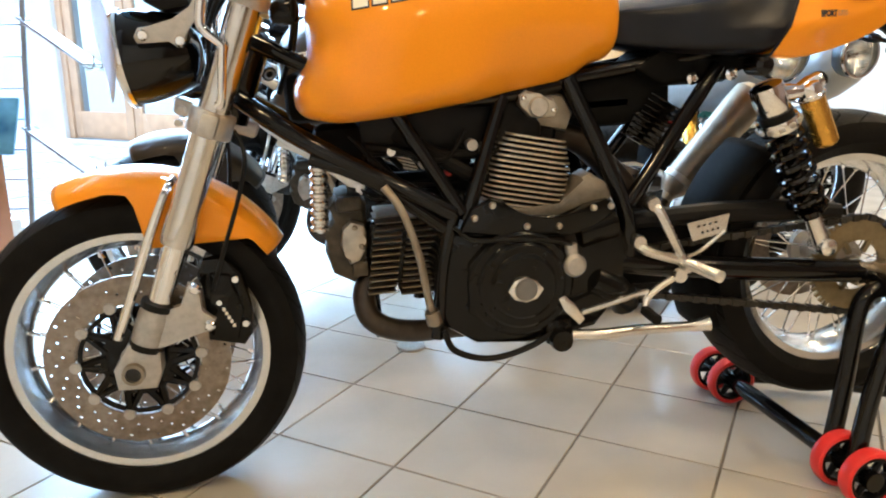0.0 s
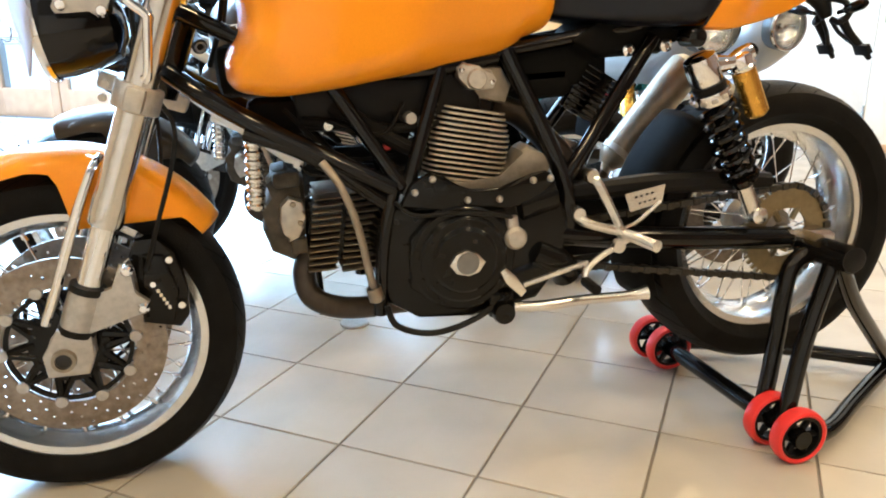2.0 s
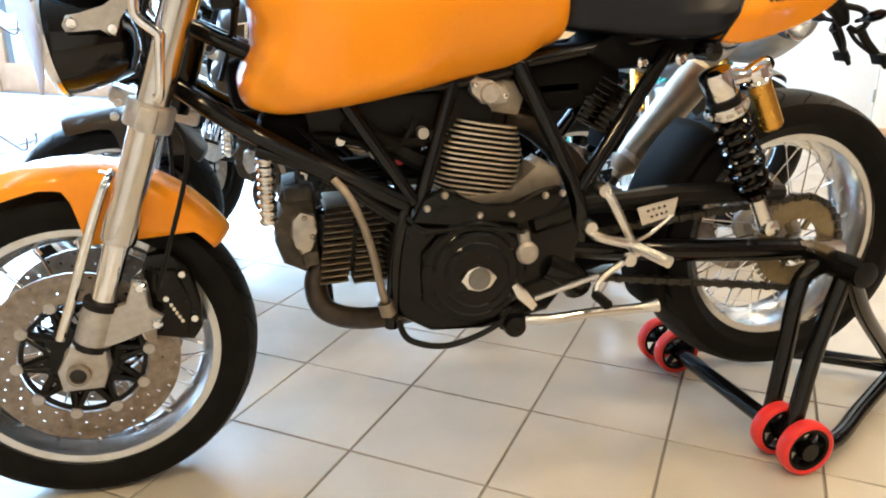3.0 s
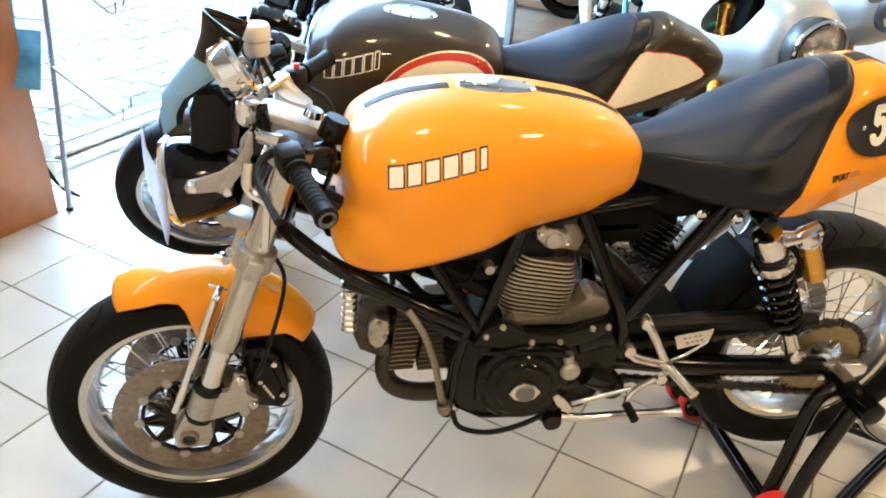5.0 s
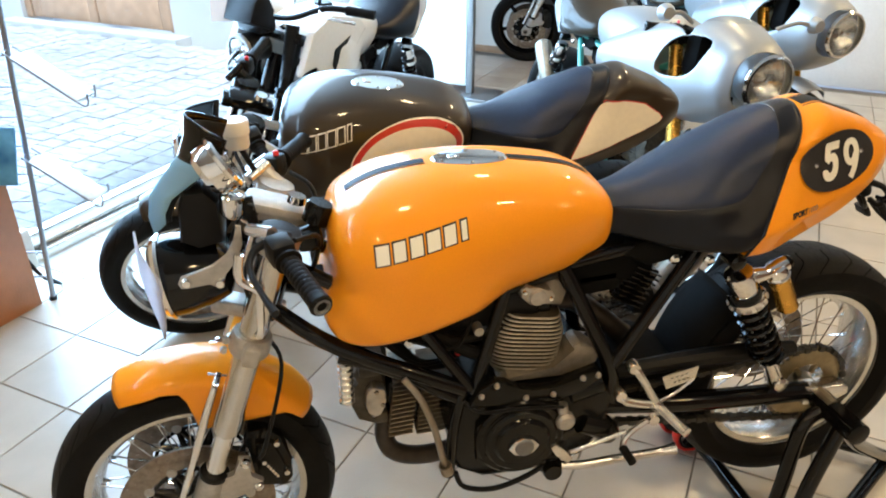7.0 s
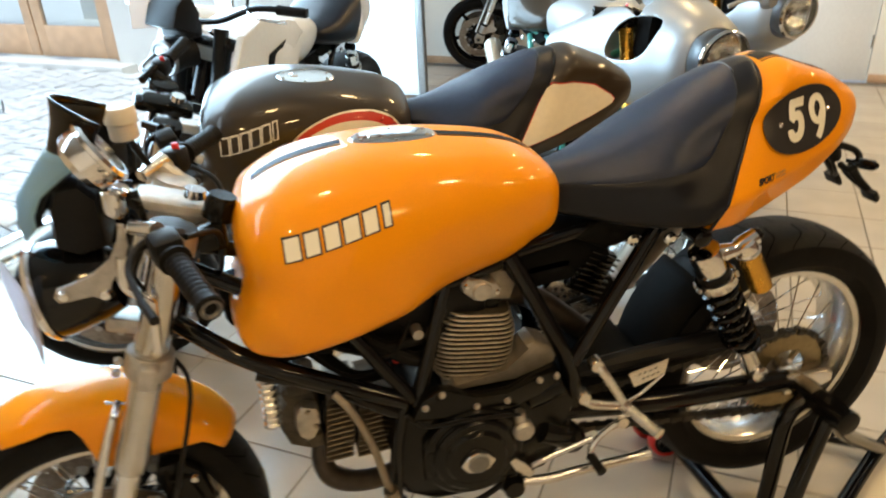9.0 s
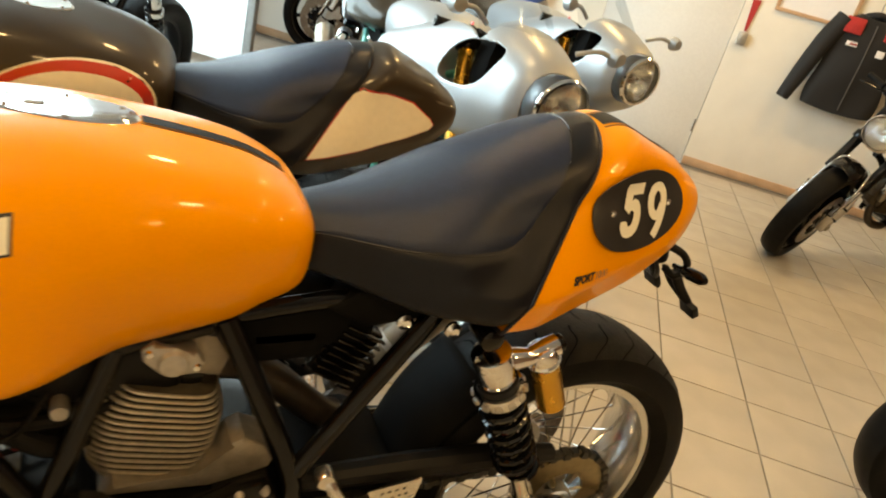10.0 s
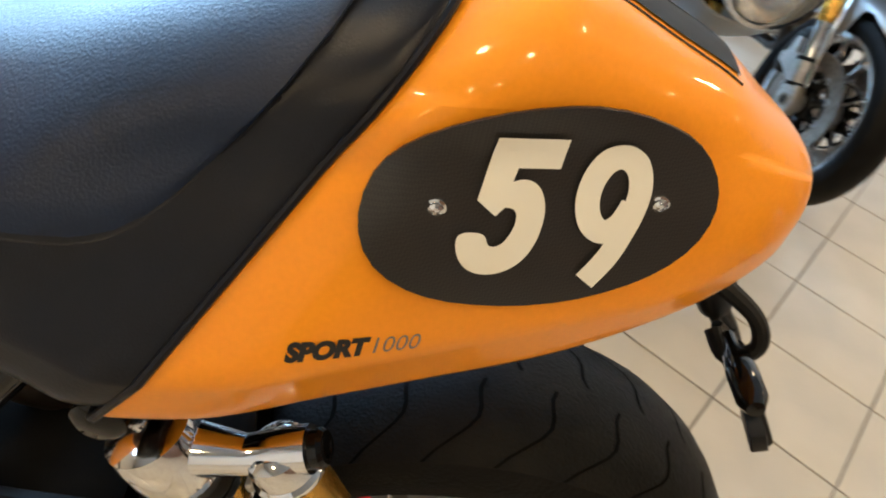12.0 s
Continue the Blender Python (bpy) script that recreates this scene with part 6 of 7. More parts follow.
def number_plate_oval(owner, tree):
    """Oval carbon plate with the racing number, held by two screws."""
    part("number_oval", decal(ellipse(1.3775, 0.8955, 0.0965, 0.0560, 2), tree, 0.004, 0.012, thick=0.002), M_CARBON, owner, "oval carbon plate")

    def on_plate(u, v):
        """From the plate's own upright frame, in millimetres from the front screw, to the flank."""
        return 1.319 + 0.001 * (u - 0.12 * v), 0.8955 + 0.00098 * v
    five = [(0.33, 1.0), (1.0, 0.985), (0.94, 0.77), (0.54, 0.775), (0.50, 0.685), (0.62, 0.705), (0.75, 0.665), (0.83, 0.56), (0.845, 0.42), (0.79, 0.24), (0.67, 0.10), (0.50, 0.02), (0.30, 0.0), (0.12, 0.05), (0.02, 0.16), (0.0, 0.29), (0.06, 0.335), (0.22, 0.33), (0.29, 0.30), (0.31, 0.235), (0.37, 0.215), (0.46, 0.24), (0.54, 0.33), (0.575, 0.43), (0.54, 0.495), (0.45, 0.505), (0.36, 0.445), (0.18, 0.56)]
    bowl = five[4:26]
    for k in range(2):  # rounded bowl, sharp bar
        cut = [bowl[0]]
        for p, q in zip(bowl, bowl[1:]):
            cut += [(p[0] * 0.75 + q[0] * 0.25, p[1] * 0.75 + q[1] * 0.25), (p[0] * 0.25 + q[0] * 0.75, p[1] * 0.25 + q[1] * 0.75)]
        bowl = cut + [bowl[-1]]
    five = five[:4] + bowl + five[26:]
    bm = bmesh.new()
    bm.faces.new([bm.verts.new((u, 0, v)) for u, v in five])
    bm.normal_update()
    bmesh.ops.triangulate(bm, faces=bm.faces)
    for k in range(1, 9):
        for co, no in (((k / 9, 0, 0), (1, 0, 0)), ((0, 0, k / 9), (0, 0, 1))):
            bmesh.ops.bisect_plane(bm, geom=bm.verts[:] + bm.edges[:] + bm.faces[:], plane_co=co, plane_no=no)
    for v in bm.verts:
        v.co = lay_on(bm, tree, *on_plate(11 + 55 * v.co.x, -35 + 76.3 * v.co.z), 0.0088)
    part("digit", bm, M_WHITE, owner, "white racing number digit")
    nine = [(0.80, 0.60), (0.66, 0.46), (0.46, 0.40), (0.27, 0.46), (0.18, 0.60), (0.22, 0.76), (0.38, 0.89), (0.60, 0.93), (0.80, 0.86), (0.88, 0.72), (0.84, 0.56), (0.72, 0.38), (0.56, 0.20), (0.30, 0.02)]
    bm = bmesh.new()
    pts = curve_through([Vector((72.5 + 40.5 * u, 0, -41 + 78 * v)) for u, v in nine], 4)
    half = 6.7
    ring = []
    for i, q in enumerate(pts):
        d0 = (pts[i] - pts[i - 1]).normalized() if i else (pts[1] - pts[0]).normalized()
        d1 = (pts[i + 1] - pts[i]).normalized() if i + 1 < len(pts) else d0
        n0, n1 = Vector((-d0.z, 0, d0.x)), Vector((-d1.z, 0, d1.x))
        nn = (n0 + n1).normalized()
        nn = nn * half / max(0.5, nn.dot(n0))
        ring.append([lay_on(bm, tree, *on_plate(*((q + nn * e).xz)), 0.0088 + 0.0000025 * i) for e in (-1, -0.33, 0.33, 1)])
    grid_faces(bm, ring, close_u=False)
    part("digit", bm, M_WHITE, owner, "white racing number digit")
    for x, z in ((1.319, 0.897), (1.440, 0.900)):
        p = lay_on(None, tree, x, z, 0.006)
        bm = bmesh.new()
        lathe(bm, [(0.0, 0.0012), (0.0018, 0.0012), (0.0022, 0.0027), (0.004, 0.0015), (0.0042, 0.0), (0.0055, -0.0005), (0.0055, -0.002)], Matrix.Translation(p) @ ALONG_Y, 16)
        part("screw", bm, M_CHROME, owner)


def small_writing(owner, tree):
    for word, x, z, size, thick, mt in (("SPORT", 1.254, 0.8115, 0.0148, 0.0010, M_BLACKMARK), ("1000", 1.2965, 0.8110, 0.0150, -0.0001, M_INK)):
        bm = text_mesh(word, size, thick, 0.14, 1.0)
        bmesh.ops.triangulate(bm, faces=bm.faces)
        for v in bm.verts:
            v.co = lay_on(bm, tree, x + v.co.x * 0.93, z + v.co.z - 0.01 * v.co.x, 0.0010)
        part("small_lettering", bm, mt, owner)


def filler_cap(owner):
    c = Vector((0.648, 0, 0.963))
    W = Matrix.Translation(c) @ Matrix.Rotation(radians(5), 4, "Y")
    bm = bmesh.new()
    rings = [[W @ Vector((rx * math.cos(a) , ry * math.sin(a), h)) for a in (2 * math.pi * k / 40 for k in range(40))] for rx, ry, h in ((0.075, 0.042, -0.006), (0.075, 0.042, 0.004), (0.071, 0.038, 0.008), (0.060, 0.030, 0.0085), (0.02, 0.01, 0.009))]
    vs = grid_faces(bm, rings)
    bm.faces.new(vs[-1])
    cap = part("filler_cap", bm, M_CHROME, owner, "chromed oval filler cap")
    bm = bmesh.new()
    box(bm, (-0.03, 0, 0.0095), (0.022, 0.014, 0.003), W, 0.001)
    part("lock_cover", bm, M_CHROME, cap)
    for i in range(6):
        a = 2 * math.pi * (i + 0.5) / 6
        bm = bmesh.new()
        lathe(bm, [(0.0, 0.002), (0.003, 0.002), (0.0035, 0)], W @ Matrix.Translation((0.065 * math.cos(a), 0.034 * math.sin(a), 0.0083)), 8)
        part("cap_screw", bm, M_STEEL, cap)


# the orange bike: rear lifted on a paddock stand, front wheel turned to its left
LIFT = Matrix.Translation((0, 0, 0.295)) @ Matrix.Rotation(radians(-3.6), 4, "Y") @ Matrix.Translation((0, 0, -0.295))
orange = empty("motorcycle", LIFT, "orange cafe racer motorcycle on a black paddock stand", "motorcycle")
S = steer_matrix(2)
fw = wheel(orange, "front_wheel", FA, 0.298, 0.120, S, 2, M_RIM)
for y in (-0.068, 0.068):
    brake_disc(fw, FA, y, 0.108, 0.160, S, 2)
fork(orange, S, 2)
fender(orange, S, M_ORANGE, "orange painted front mudguard")
for y in (-0.066, 0.066):
    caliper(orange, S, y, 2)
rw = wheel(orange, "rear_wheel", RA, 0.308, 0.180, Matrix.Identity(4), 2, M_RIM)
brake_disc(rw, RA, 0.085, 0.075, 0.122, Matrix.Identity(4), 1, False)
trellis(orange, M_FRAME, "")
engine(orange, 2)
airbox(orange)
rear_suspension(orange, 2)
rearsets(orange)
mufflers(orange)
handlebar(orange, S)
dials(orange, S)
hl = headlight_unit(orange, S, M_BLACKPAINT, x=0.066, z=0.817, r=0.079)
for s in (-1, 1):
    bm = bmesh.new()
    prism(bm, [(0.086, 0.848), (0.094, 0.862), (0.112, 0.864), (0.150, 0.870), (0.180, 0.888), (0.198, 0.915), (0.204, 0.945), (0.213, 0.942), (0.209, 0.905), (0.190, 0.872), (0.168, 0.856), (0.165, 0.838), (0.150, 0.829), (0.140, 0.842), (0.104, 0.838), (0.090, 0.838)], s * 0.090, s * 0.098, 0.003, S)
    br = part("headlight_bracket", bm, M_ALUMATT if s < 0 else M_CASE, orange, "cast headlight bracket")
    for bx, bz in ((0.101, 0.850), (0.157, 0.838)):
        bm = bmesh.new()
        lathe(bm, [(0.0, 0.008), (0.007, 0.007), (0.010, 0.0)], S @ at_y(bx, s * 0.098, bz) @ Matrix.Diagonal((1, 1, -s, 1)), 14)
        part("bracket_bolt", bm, M_CHROME, br)
    bm = bmesh.new()
    tube(bm, [S @ Vector(p) for p in ((0.203, s * 0.128, 0.905), (0.195, s * 0.130, 0.868), (0.200, s * 0.132, 0.850), (0.222, s * 0.134, 0.829), (0.222, s * 0.134, 0.815), (0.211, s * 0.134, 0.745), (0.205, s * 0.130, 0.733))], [0.009, 0.009, 0.008, 0.0075, 0.0075, 0.007, 0.009], 12, 4)
    part("steel_stay", bm, M_CHROME, orange, "bent polished stay beside the fork")
# fly screen over the headlight: clear pale lower part, gloss black crown
SCREEN = [(0.052, 0.912), (0.050, 0.945), (0.062, 0.985), (0.094, 1.020), (0.126, 1.052), (0.142, 1.085), (0.152, 1.126)]
for nm, u0, u1, mt, lb in (("fly_screen", 0.0, 0.66, M_TINT, "pale blue tinted fly screen"), ("screen_crown", 0.66, 1.0, M_BLACKPAINT, "gloss black top of the fly screen")):
    rows = []
    for i in range(13):
        g = u0 + (u1 - u0) * i / 12
        k = min(int(g * 6), 5)
        cx, cz = (SCREEN[k][e] + (SCREEN[k + 1][e] - SCREEN[k][e]) * (g * 6 - k) for e in (0, 1))
        rows.append([S @ Vector((cx + (0.030 + 0.035 * g) * v * v, (0.044 + 0.014 * g) * v, cz + (0.030 - 0.072 * g) * v * v)) for v in np.linspace(-1, 1, 17)])
    bm = bmesh.new()
    grid_faces(bm, rows, close_u=False)
    fs = part(nm, bm, mt, orange, lb, 60)
    so5 = fs.modifiers.new("thickness", "SOLIDIFY")
    so5.thickness = 0.003
# black lining just behind the screen, inside its tinted edges
rows = []
for i in range(11):
    g = 0.10 + 0.84 * i / 10
    k = min(int(g * 6), 5)
    cx, cz = (SCREEN[k][e] + (SCREEN[k + 1][e] - SCREEN[k][e]) * (g * 6 - k) for e in (0, 1))
    rows.append([S @ Vector((cx + 0.014 + (0.034 + 0.035 * g) * v * v, (0.046 + 0.014 * g) * v, cz - 0.004 + (0.030 - 0.072 * g) * v * v)) for v in np.linspace(-0.86, 0.86, 13)])
bm = bmesh.new()
grid_faces(bm, rows, close_u=False)
lining = part("screen_lining", bm, M_PLASTIC, orange, "", 60)
bm = bmesh.new()
prism(bm, [(0.100, 0.905), (0.110, 0.968), (0.124, 0.998), (0.160, 1.000), (0.180, 0.972), (0.176, 0.892), (0.130, 0.886)], -0.056, 0.056, 0.014, S)
part("instrument_cowl", bm, M_PLASTIC, orange, "black cowl between screen and dial")
so6 = lining.modifiers.new("thickness", "SOLIDIFY")
so6.thickness = 0.003
bm = bmesh.new()
lathe(bm, [(0.0, 0.0), (0.018, 0.0), (0.020, 0.004), (0.020, 0.040), (0.023, 0.042), (0.023, 0.060), (0.0, 0.061)], S @ Matrix.Translation((0.183, 0.135, 1.0)), 20)
part("clutch_pot", bm, M_PLASTIC, orange)
tk = tank(orange, M_ORANGE, "orange painted fuel tank")
tree = tree_of(tk)
for x0, x1 in ((0.405, 0.560), (0.724, 0.885)):
    tank_stripe(tk, tree, M_STRIPE, 0.0100, x0, x1)
    for y in (-0.0135, 0.0135):
        bm = bmesh.new()
        pts = []
        for i in range(13):
            x = x0 + (x1 - x0) * i / 12
            hit = tree.ray_cast(Vector((x, y, 1.4)), Vector((0, 0, -1)))
            pts.append((x, y, hit[0].z + 0.0002))
        tube(bm, pts, 0.0009, 5, 0)
        part("pinstripe", bm, M_BLACKMARK, tk)
filler_cap(tk)
letter_blocks(tk, tree, 0.436, 0.866, 0.604, 0.887, 0.0305, M_WHITE, M_BLACKMARK)
seat, tail = seat_and_tail(orange, M_SEAT, M_ORANGE, "orange painted solo tail cowl", 2)
ttree = tree_of(tail)
number_plate_oval(tail, ttree)
small_writing(tail, ttree)
tank_stripe(tail, ttree, M_STRIPE, 0.021, 1.335, 1.480, "tail_stripe")
for y in (-0.027, 0.027):
    bm = bmesh.new()
    pts = []
    for i in range(15):
        x = 1.335 + 0.145 * i / 14
        hit = ttree.ray_cast(Vector((x, y, 1.4)), Vector((0, 0, -1)))
        pts.append((x, y, hit[0].z + 0.0002))
    tube(bm, pts, 0.0010, 5, 0)
    part("pinstripe", bm, M_BLACKMARK, tail)
plate_bracket(orange)

# paper tag hanging from the headlight
bm = bmesh.new()
rows = []
for i in range(9):
    z = 0.965 - 0.215 * i / 8
    rows.append([S @ Vector((0.040 + 0.024 * (j / 4) * (0.25, 0.40, 0.75, 1.0, 1.05, 1.0, 0.85, 0.6, 0.3)[i] - 0.0012 * i - 0.006 * math.sin(i * 0.6), -0.100 - 0.012 * j / 4 + 0.004 * math.sin(i + j), z)) for j in range(5)])
grid_faces(bm, rows, close_u=False)
tag = part("price_tag", bm, M_TAG)
tag.matrix_world = LIFT
tagged(tag, "white paper price sheet hanging at the orange bike's headlight", "paper")
so = tag.modifiers.new("thickness", "SOLIDIFY")
so.thickness = 0.0006


# ---- paddock stand: black tubes on red wheels ----
stand = empty("paddock_stand", Matrix.Identity(4), "black tubular paddock stand with red wheels under the rear axle", "stand")
NEAR, FAR = ((1.322, -0.232), (1.328, -0.305)), ((1.309, 0.140), (1.302, 0.214))
for wx, wy in NEAR + FAR:
    bm = bmesh.new()
    W = at_y(wx, wy, 0.057)
    lathe(bm, [(0.0455, -0.013), (0.050, -0.016), (0.055, -0.013), (0.057, -0.006), (0.057, 0.006), (0.055, 0.013), (0.050, 0.016), (0.0455, 0.013), (0.0455, -0.013)], W, 40)
    wl = part("wheel", bm, M_REDURETHANE, stand, "red wheel on black hub")
    bm = bmesh.new()
    lathe(bm, [(0.0, -0.018), (0.013, -0.018), (0.016, -0.012), (0.016, 0.012), (0.013, 0.018), (0.0, 0.018)], W, 20)
    lathe(bm, [(0.039, -0.012), (0.046, -0.012), (0.046, 0.012), (0.039, 0.012), (0.039, -0.012)], W, 32)
    part("wheel_hub", bm, M_PLASTIC, wl)
    for i in range(6):
        bm = bmesh.new()
        a = 2 * math.pi * i / 6
        tube(bm, [W @ Vector((0.012 * math.cos(a), 0.012 * math.sin(a), 0)), W @ Vector((0.039 * math.cos(a), 0.039 * math.sin(a), 0))], [0.008, 0.006], 8, 0)
        part("hub_spoke", bm, M_PLASTIC, wl)
    bm = bmesh.new()
    lathe(bm, [(0.0, 0.021), (0.006, 0.021), (0.007, 0.017)], W, 12)
    part("axle_nut", bm, M_CHROME, wl)


def stand_tube(pts, r=0.0175):
    bm = bmesh.new()
    tube(bm, pts, r, 14, 6)
    part("tube", bm, M_FRAME, stand)


stand_tube([(1.321, -0.33, 0.060), (1.312, -0.05, 0.060), (1.303, 0.24, 0.060)], 0.019)
stand_tube([(1.425, -0.135, 0.392), (1.425, -0.275, 0.398)], 0.027)
stand_tube([(1.321, -0.205, 0.065), (1.345, -0.190, 0.20), (1.36, -0.180, 0.335), (1.385, -0.175, 0.375), (1.425, -0.175, 0.385)])
stand_tube([(1.324, -0.268, 0.065), (1.365, -0.245, 0.22), (1.425, -0.225, 0.385)])
stand_tube([(1.425, -0.240, 0.385), (1.52, -0.19, 0.28), (1.66, -0.12, 0.16), (1.80, -0.05, 0.045)])
stand_tube([(1.335, -0.290, 0.040), (1.44, -0.262, 0.030), (1.58, -0.175, 0.030), (1.76, -0.07, 0.036), (1.90, 0.0, 0.04)])
stand_tube([(1.306, 0.175, 0.055), (1.45, 0.17, 0.040), (1.62, 0.10, 0.036), (1.80, -0.03, 0.038)])
bm = bmesh.new()
lathe(bm, [(0.0, 0.003), (0.021, 0.003), (0.026, 0.0)], at_y(1.425, -0.275, 0.398), 24)
part("end_cap", bm, M_PLASTIC, stand)


# ---- the brown bike behind it ----
def second_bike(m):
    ob = empty("motorcycle", m, "dark brown cafe racer with cream panels, on its side stand", "motorcycle")
    S2 = steer_matrix(10)
    w = wheel(ob, "front_wheel", FA, 0.298, 0.120, S2, 1, M_RIM)
    for y in (-0.068, 0.068):
        brake_disc(w, FA, y, 0.108, 0.160, S2, 1)
        caliper(ob, S2, y, 1)
    fork(ob, S2, 1, None, M_CASE)
    fender(ob, S2, M_BROWN, "dark brown front mudguard")
    w = wheel(ob, "rear_wheel", RA, 0.315, 0.180, Matrix.Identity(4), 1, M_RIM)
    trellis(ob, M_WHITEPAINT, "white enamelled frame tube")
    engine(ob, 1)
    airbox(ob)
    rear_suspension(ob, 1, False)
    mufflers(ob)
    handlebar(ob, S2, M_CASE)
    headlight_unit(ob, S2, M_BLACKPAINT, x=0.075, z=0.76, r=0.075)
    t2 = tank(ob, M_BROWN, "dark brown metallic tank with cream flank")
    tr = tree_of(t2)
    knee = [(0.590, 0.750), (0.582, 0.79), (0.595, 0.835), (0.640, 0.878), (0.71, 0.902), (0.78, 0.902), (0.835, 0.885), (0.865, 0.85), (0.86, 0.80), (0.81, 0.775), (0.74, 0.750)]
    knee = [(q.x, q.z) for q in curve_through([(x, 0, z) for x, z in knee + knee[:1]], 4)[:-1]]
    for s in (-1, 1):
        part("knee_line", decal([(0.730 + (x - 0.730) * 1.16, 0.80 + (z - 0.80) * 1.19) for x, z in knee], tr, 0.0012, 0.02, s), M_CREAM, t2)
        part("knee_band", decal([(0.730 + (x - 0.730) * 1.13, 0.80 + (z - 0.80) * 1.16) for x, z in knee], tr, 0.0022, 0.02, s), M_RED, t2, "red line round the cream panel")
        part("knee_panel", decal(knee, tr, 0.0034, 0.02, s), M_CREAM, t2, "cream painted knee panel")
    letter_blocks(t2, tr, 0.425, 0.858, 0.570, 0.890, 0.036, M_BROWN, M_WHITE)
    filler_cap(t2)
    st, tl = seat_and_tail(ob, M_SEAT, M_BROWN, "dark brown tail cowl with cream panel", 1)
    tt = tree_of(tl)
    pan = [(1.196, 0.797), (1.32, 0.814), (1.42, 0.840), (1.478, 0.862), (1.486, 0.872), (1.474, 0.886), (1.425, 0.918), (1.355, 0.938), (1.300, 0.942), (1.282, 0.932)]
    for s in (-1, 1):
        part("panel_edge", decal([(1.347 + (x - 1.347) * 1.020, 0.865 + (z - 0.865) * 1.045) for x, z in pan], tt, 0.0012, 0.02, s), M_RED, tl)
        part("tail_panel", decal(pan, tt, 0.0024, 0.02, s), M_CREAM, tl, "cream painted tail panel")
    # small gloss cowl over the headlight
    rows = []
    for i in range(13):
        u = i / 12
        rows.append([S2 @ Vector((0.070 + 0.02 * u + 0.10 * v * v, 0.095 * v * (1 - 0.15 * u), 0.815 + 0.095 * u - 0.02 * v * v)) for v in np.linspace(-1, 1, 15)])
    bm = bmesh.new()
    grid_faces(bm, rows, close_u=False)
    cw = part("nose_cowl", bm, M_BLACKPAINT, ob, "small glossy dark nose cowl", 60)
    so2 = cw.modifiers.new("thickness", "SOLIDIFY")
    so2.thickness = 0.004
    bm = bmesh.new()
    tube(bm, [(0.60, -0.13, 0.27), (0.62, -0.22, 0.15), (0.63, -0.30, 0.012)], 0.011, 10)
    part("side_stand", bm, M_CASE, ob)
    return ob


# ---- floor tiles, joints left open ----
def lay_tiles():
    P, gap = 0.3018, 0.0052
    bm = bmesh.new()
    h = P / 2 - gap / 2
    box(bm, (0, 0, 0), (2 * h, 2 * h, 0.006), None, 0.0012, 1)
    one = mesh_of(bm, "tile", M_TILE)
    near, far = [], []
    for i in range(math.floor(WIN_A / P) - 1, math.ceil(EAST_A / P) + 1):
        for j in range(math.floor(SOUTH_B / P), math.ceil(BACK_B / P) + 1):
            a, b2 = (i + 0.5) * P, (j + 0.5) * P
            if a < WIN_A + 0.02 or a > EAST_A - 0.1 or b2 < SOUTH_B + 0.1 or b2 > BACK_B - 0.02:
                continue
            (near if -1.8 < a < 3.1 and -1.25 < b2 < 4.4 else far).append((a, b2))
    near.sort(key=lambda q: (q[0] - 0.5) ** 2 + (q[1] - 1.0) ** 2)
    far += near[300:]
    for a, b2 in near[:300]:
        ob = new("tile", one)
        ob.parent = floor
        ob.matrix_local = Matrix.Translation((a, b2, -0.003))
    bm = bmesh.new()
    for a, b2 in far:
        box(bm, (a, b2, -0.003), (2 * h, 2 * h, 0.006))
    ob = part("tile_rest", bm, M_TILE, floor)
    tagged(ob, kind="stuff")


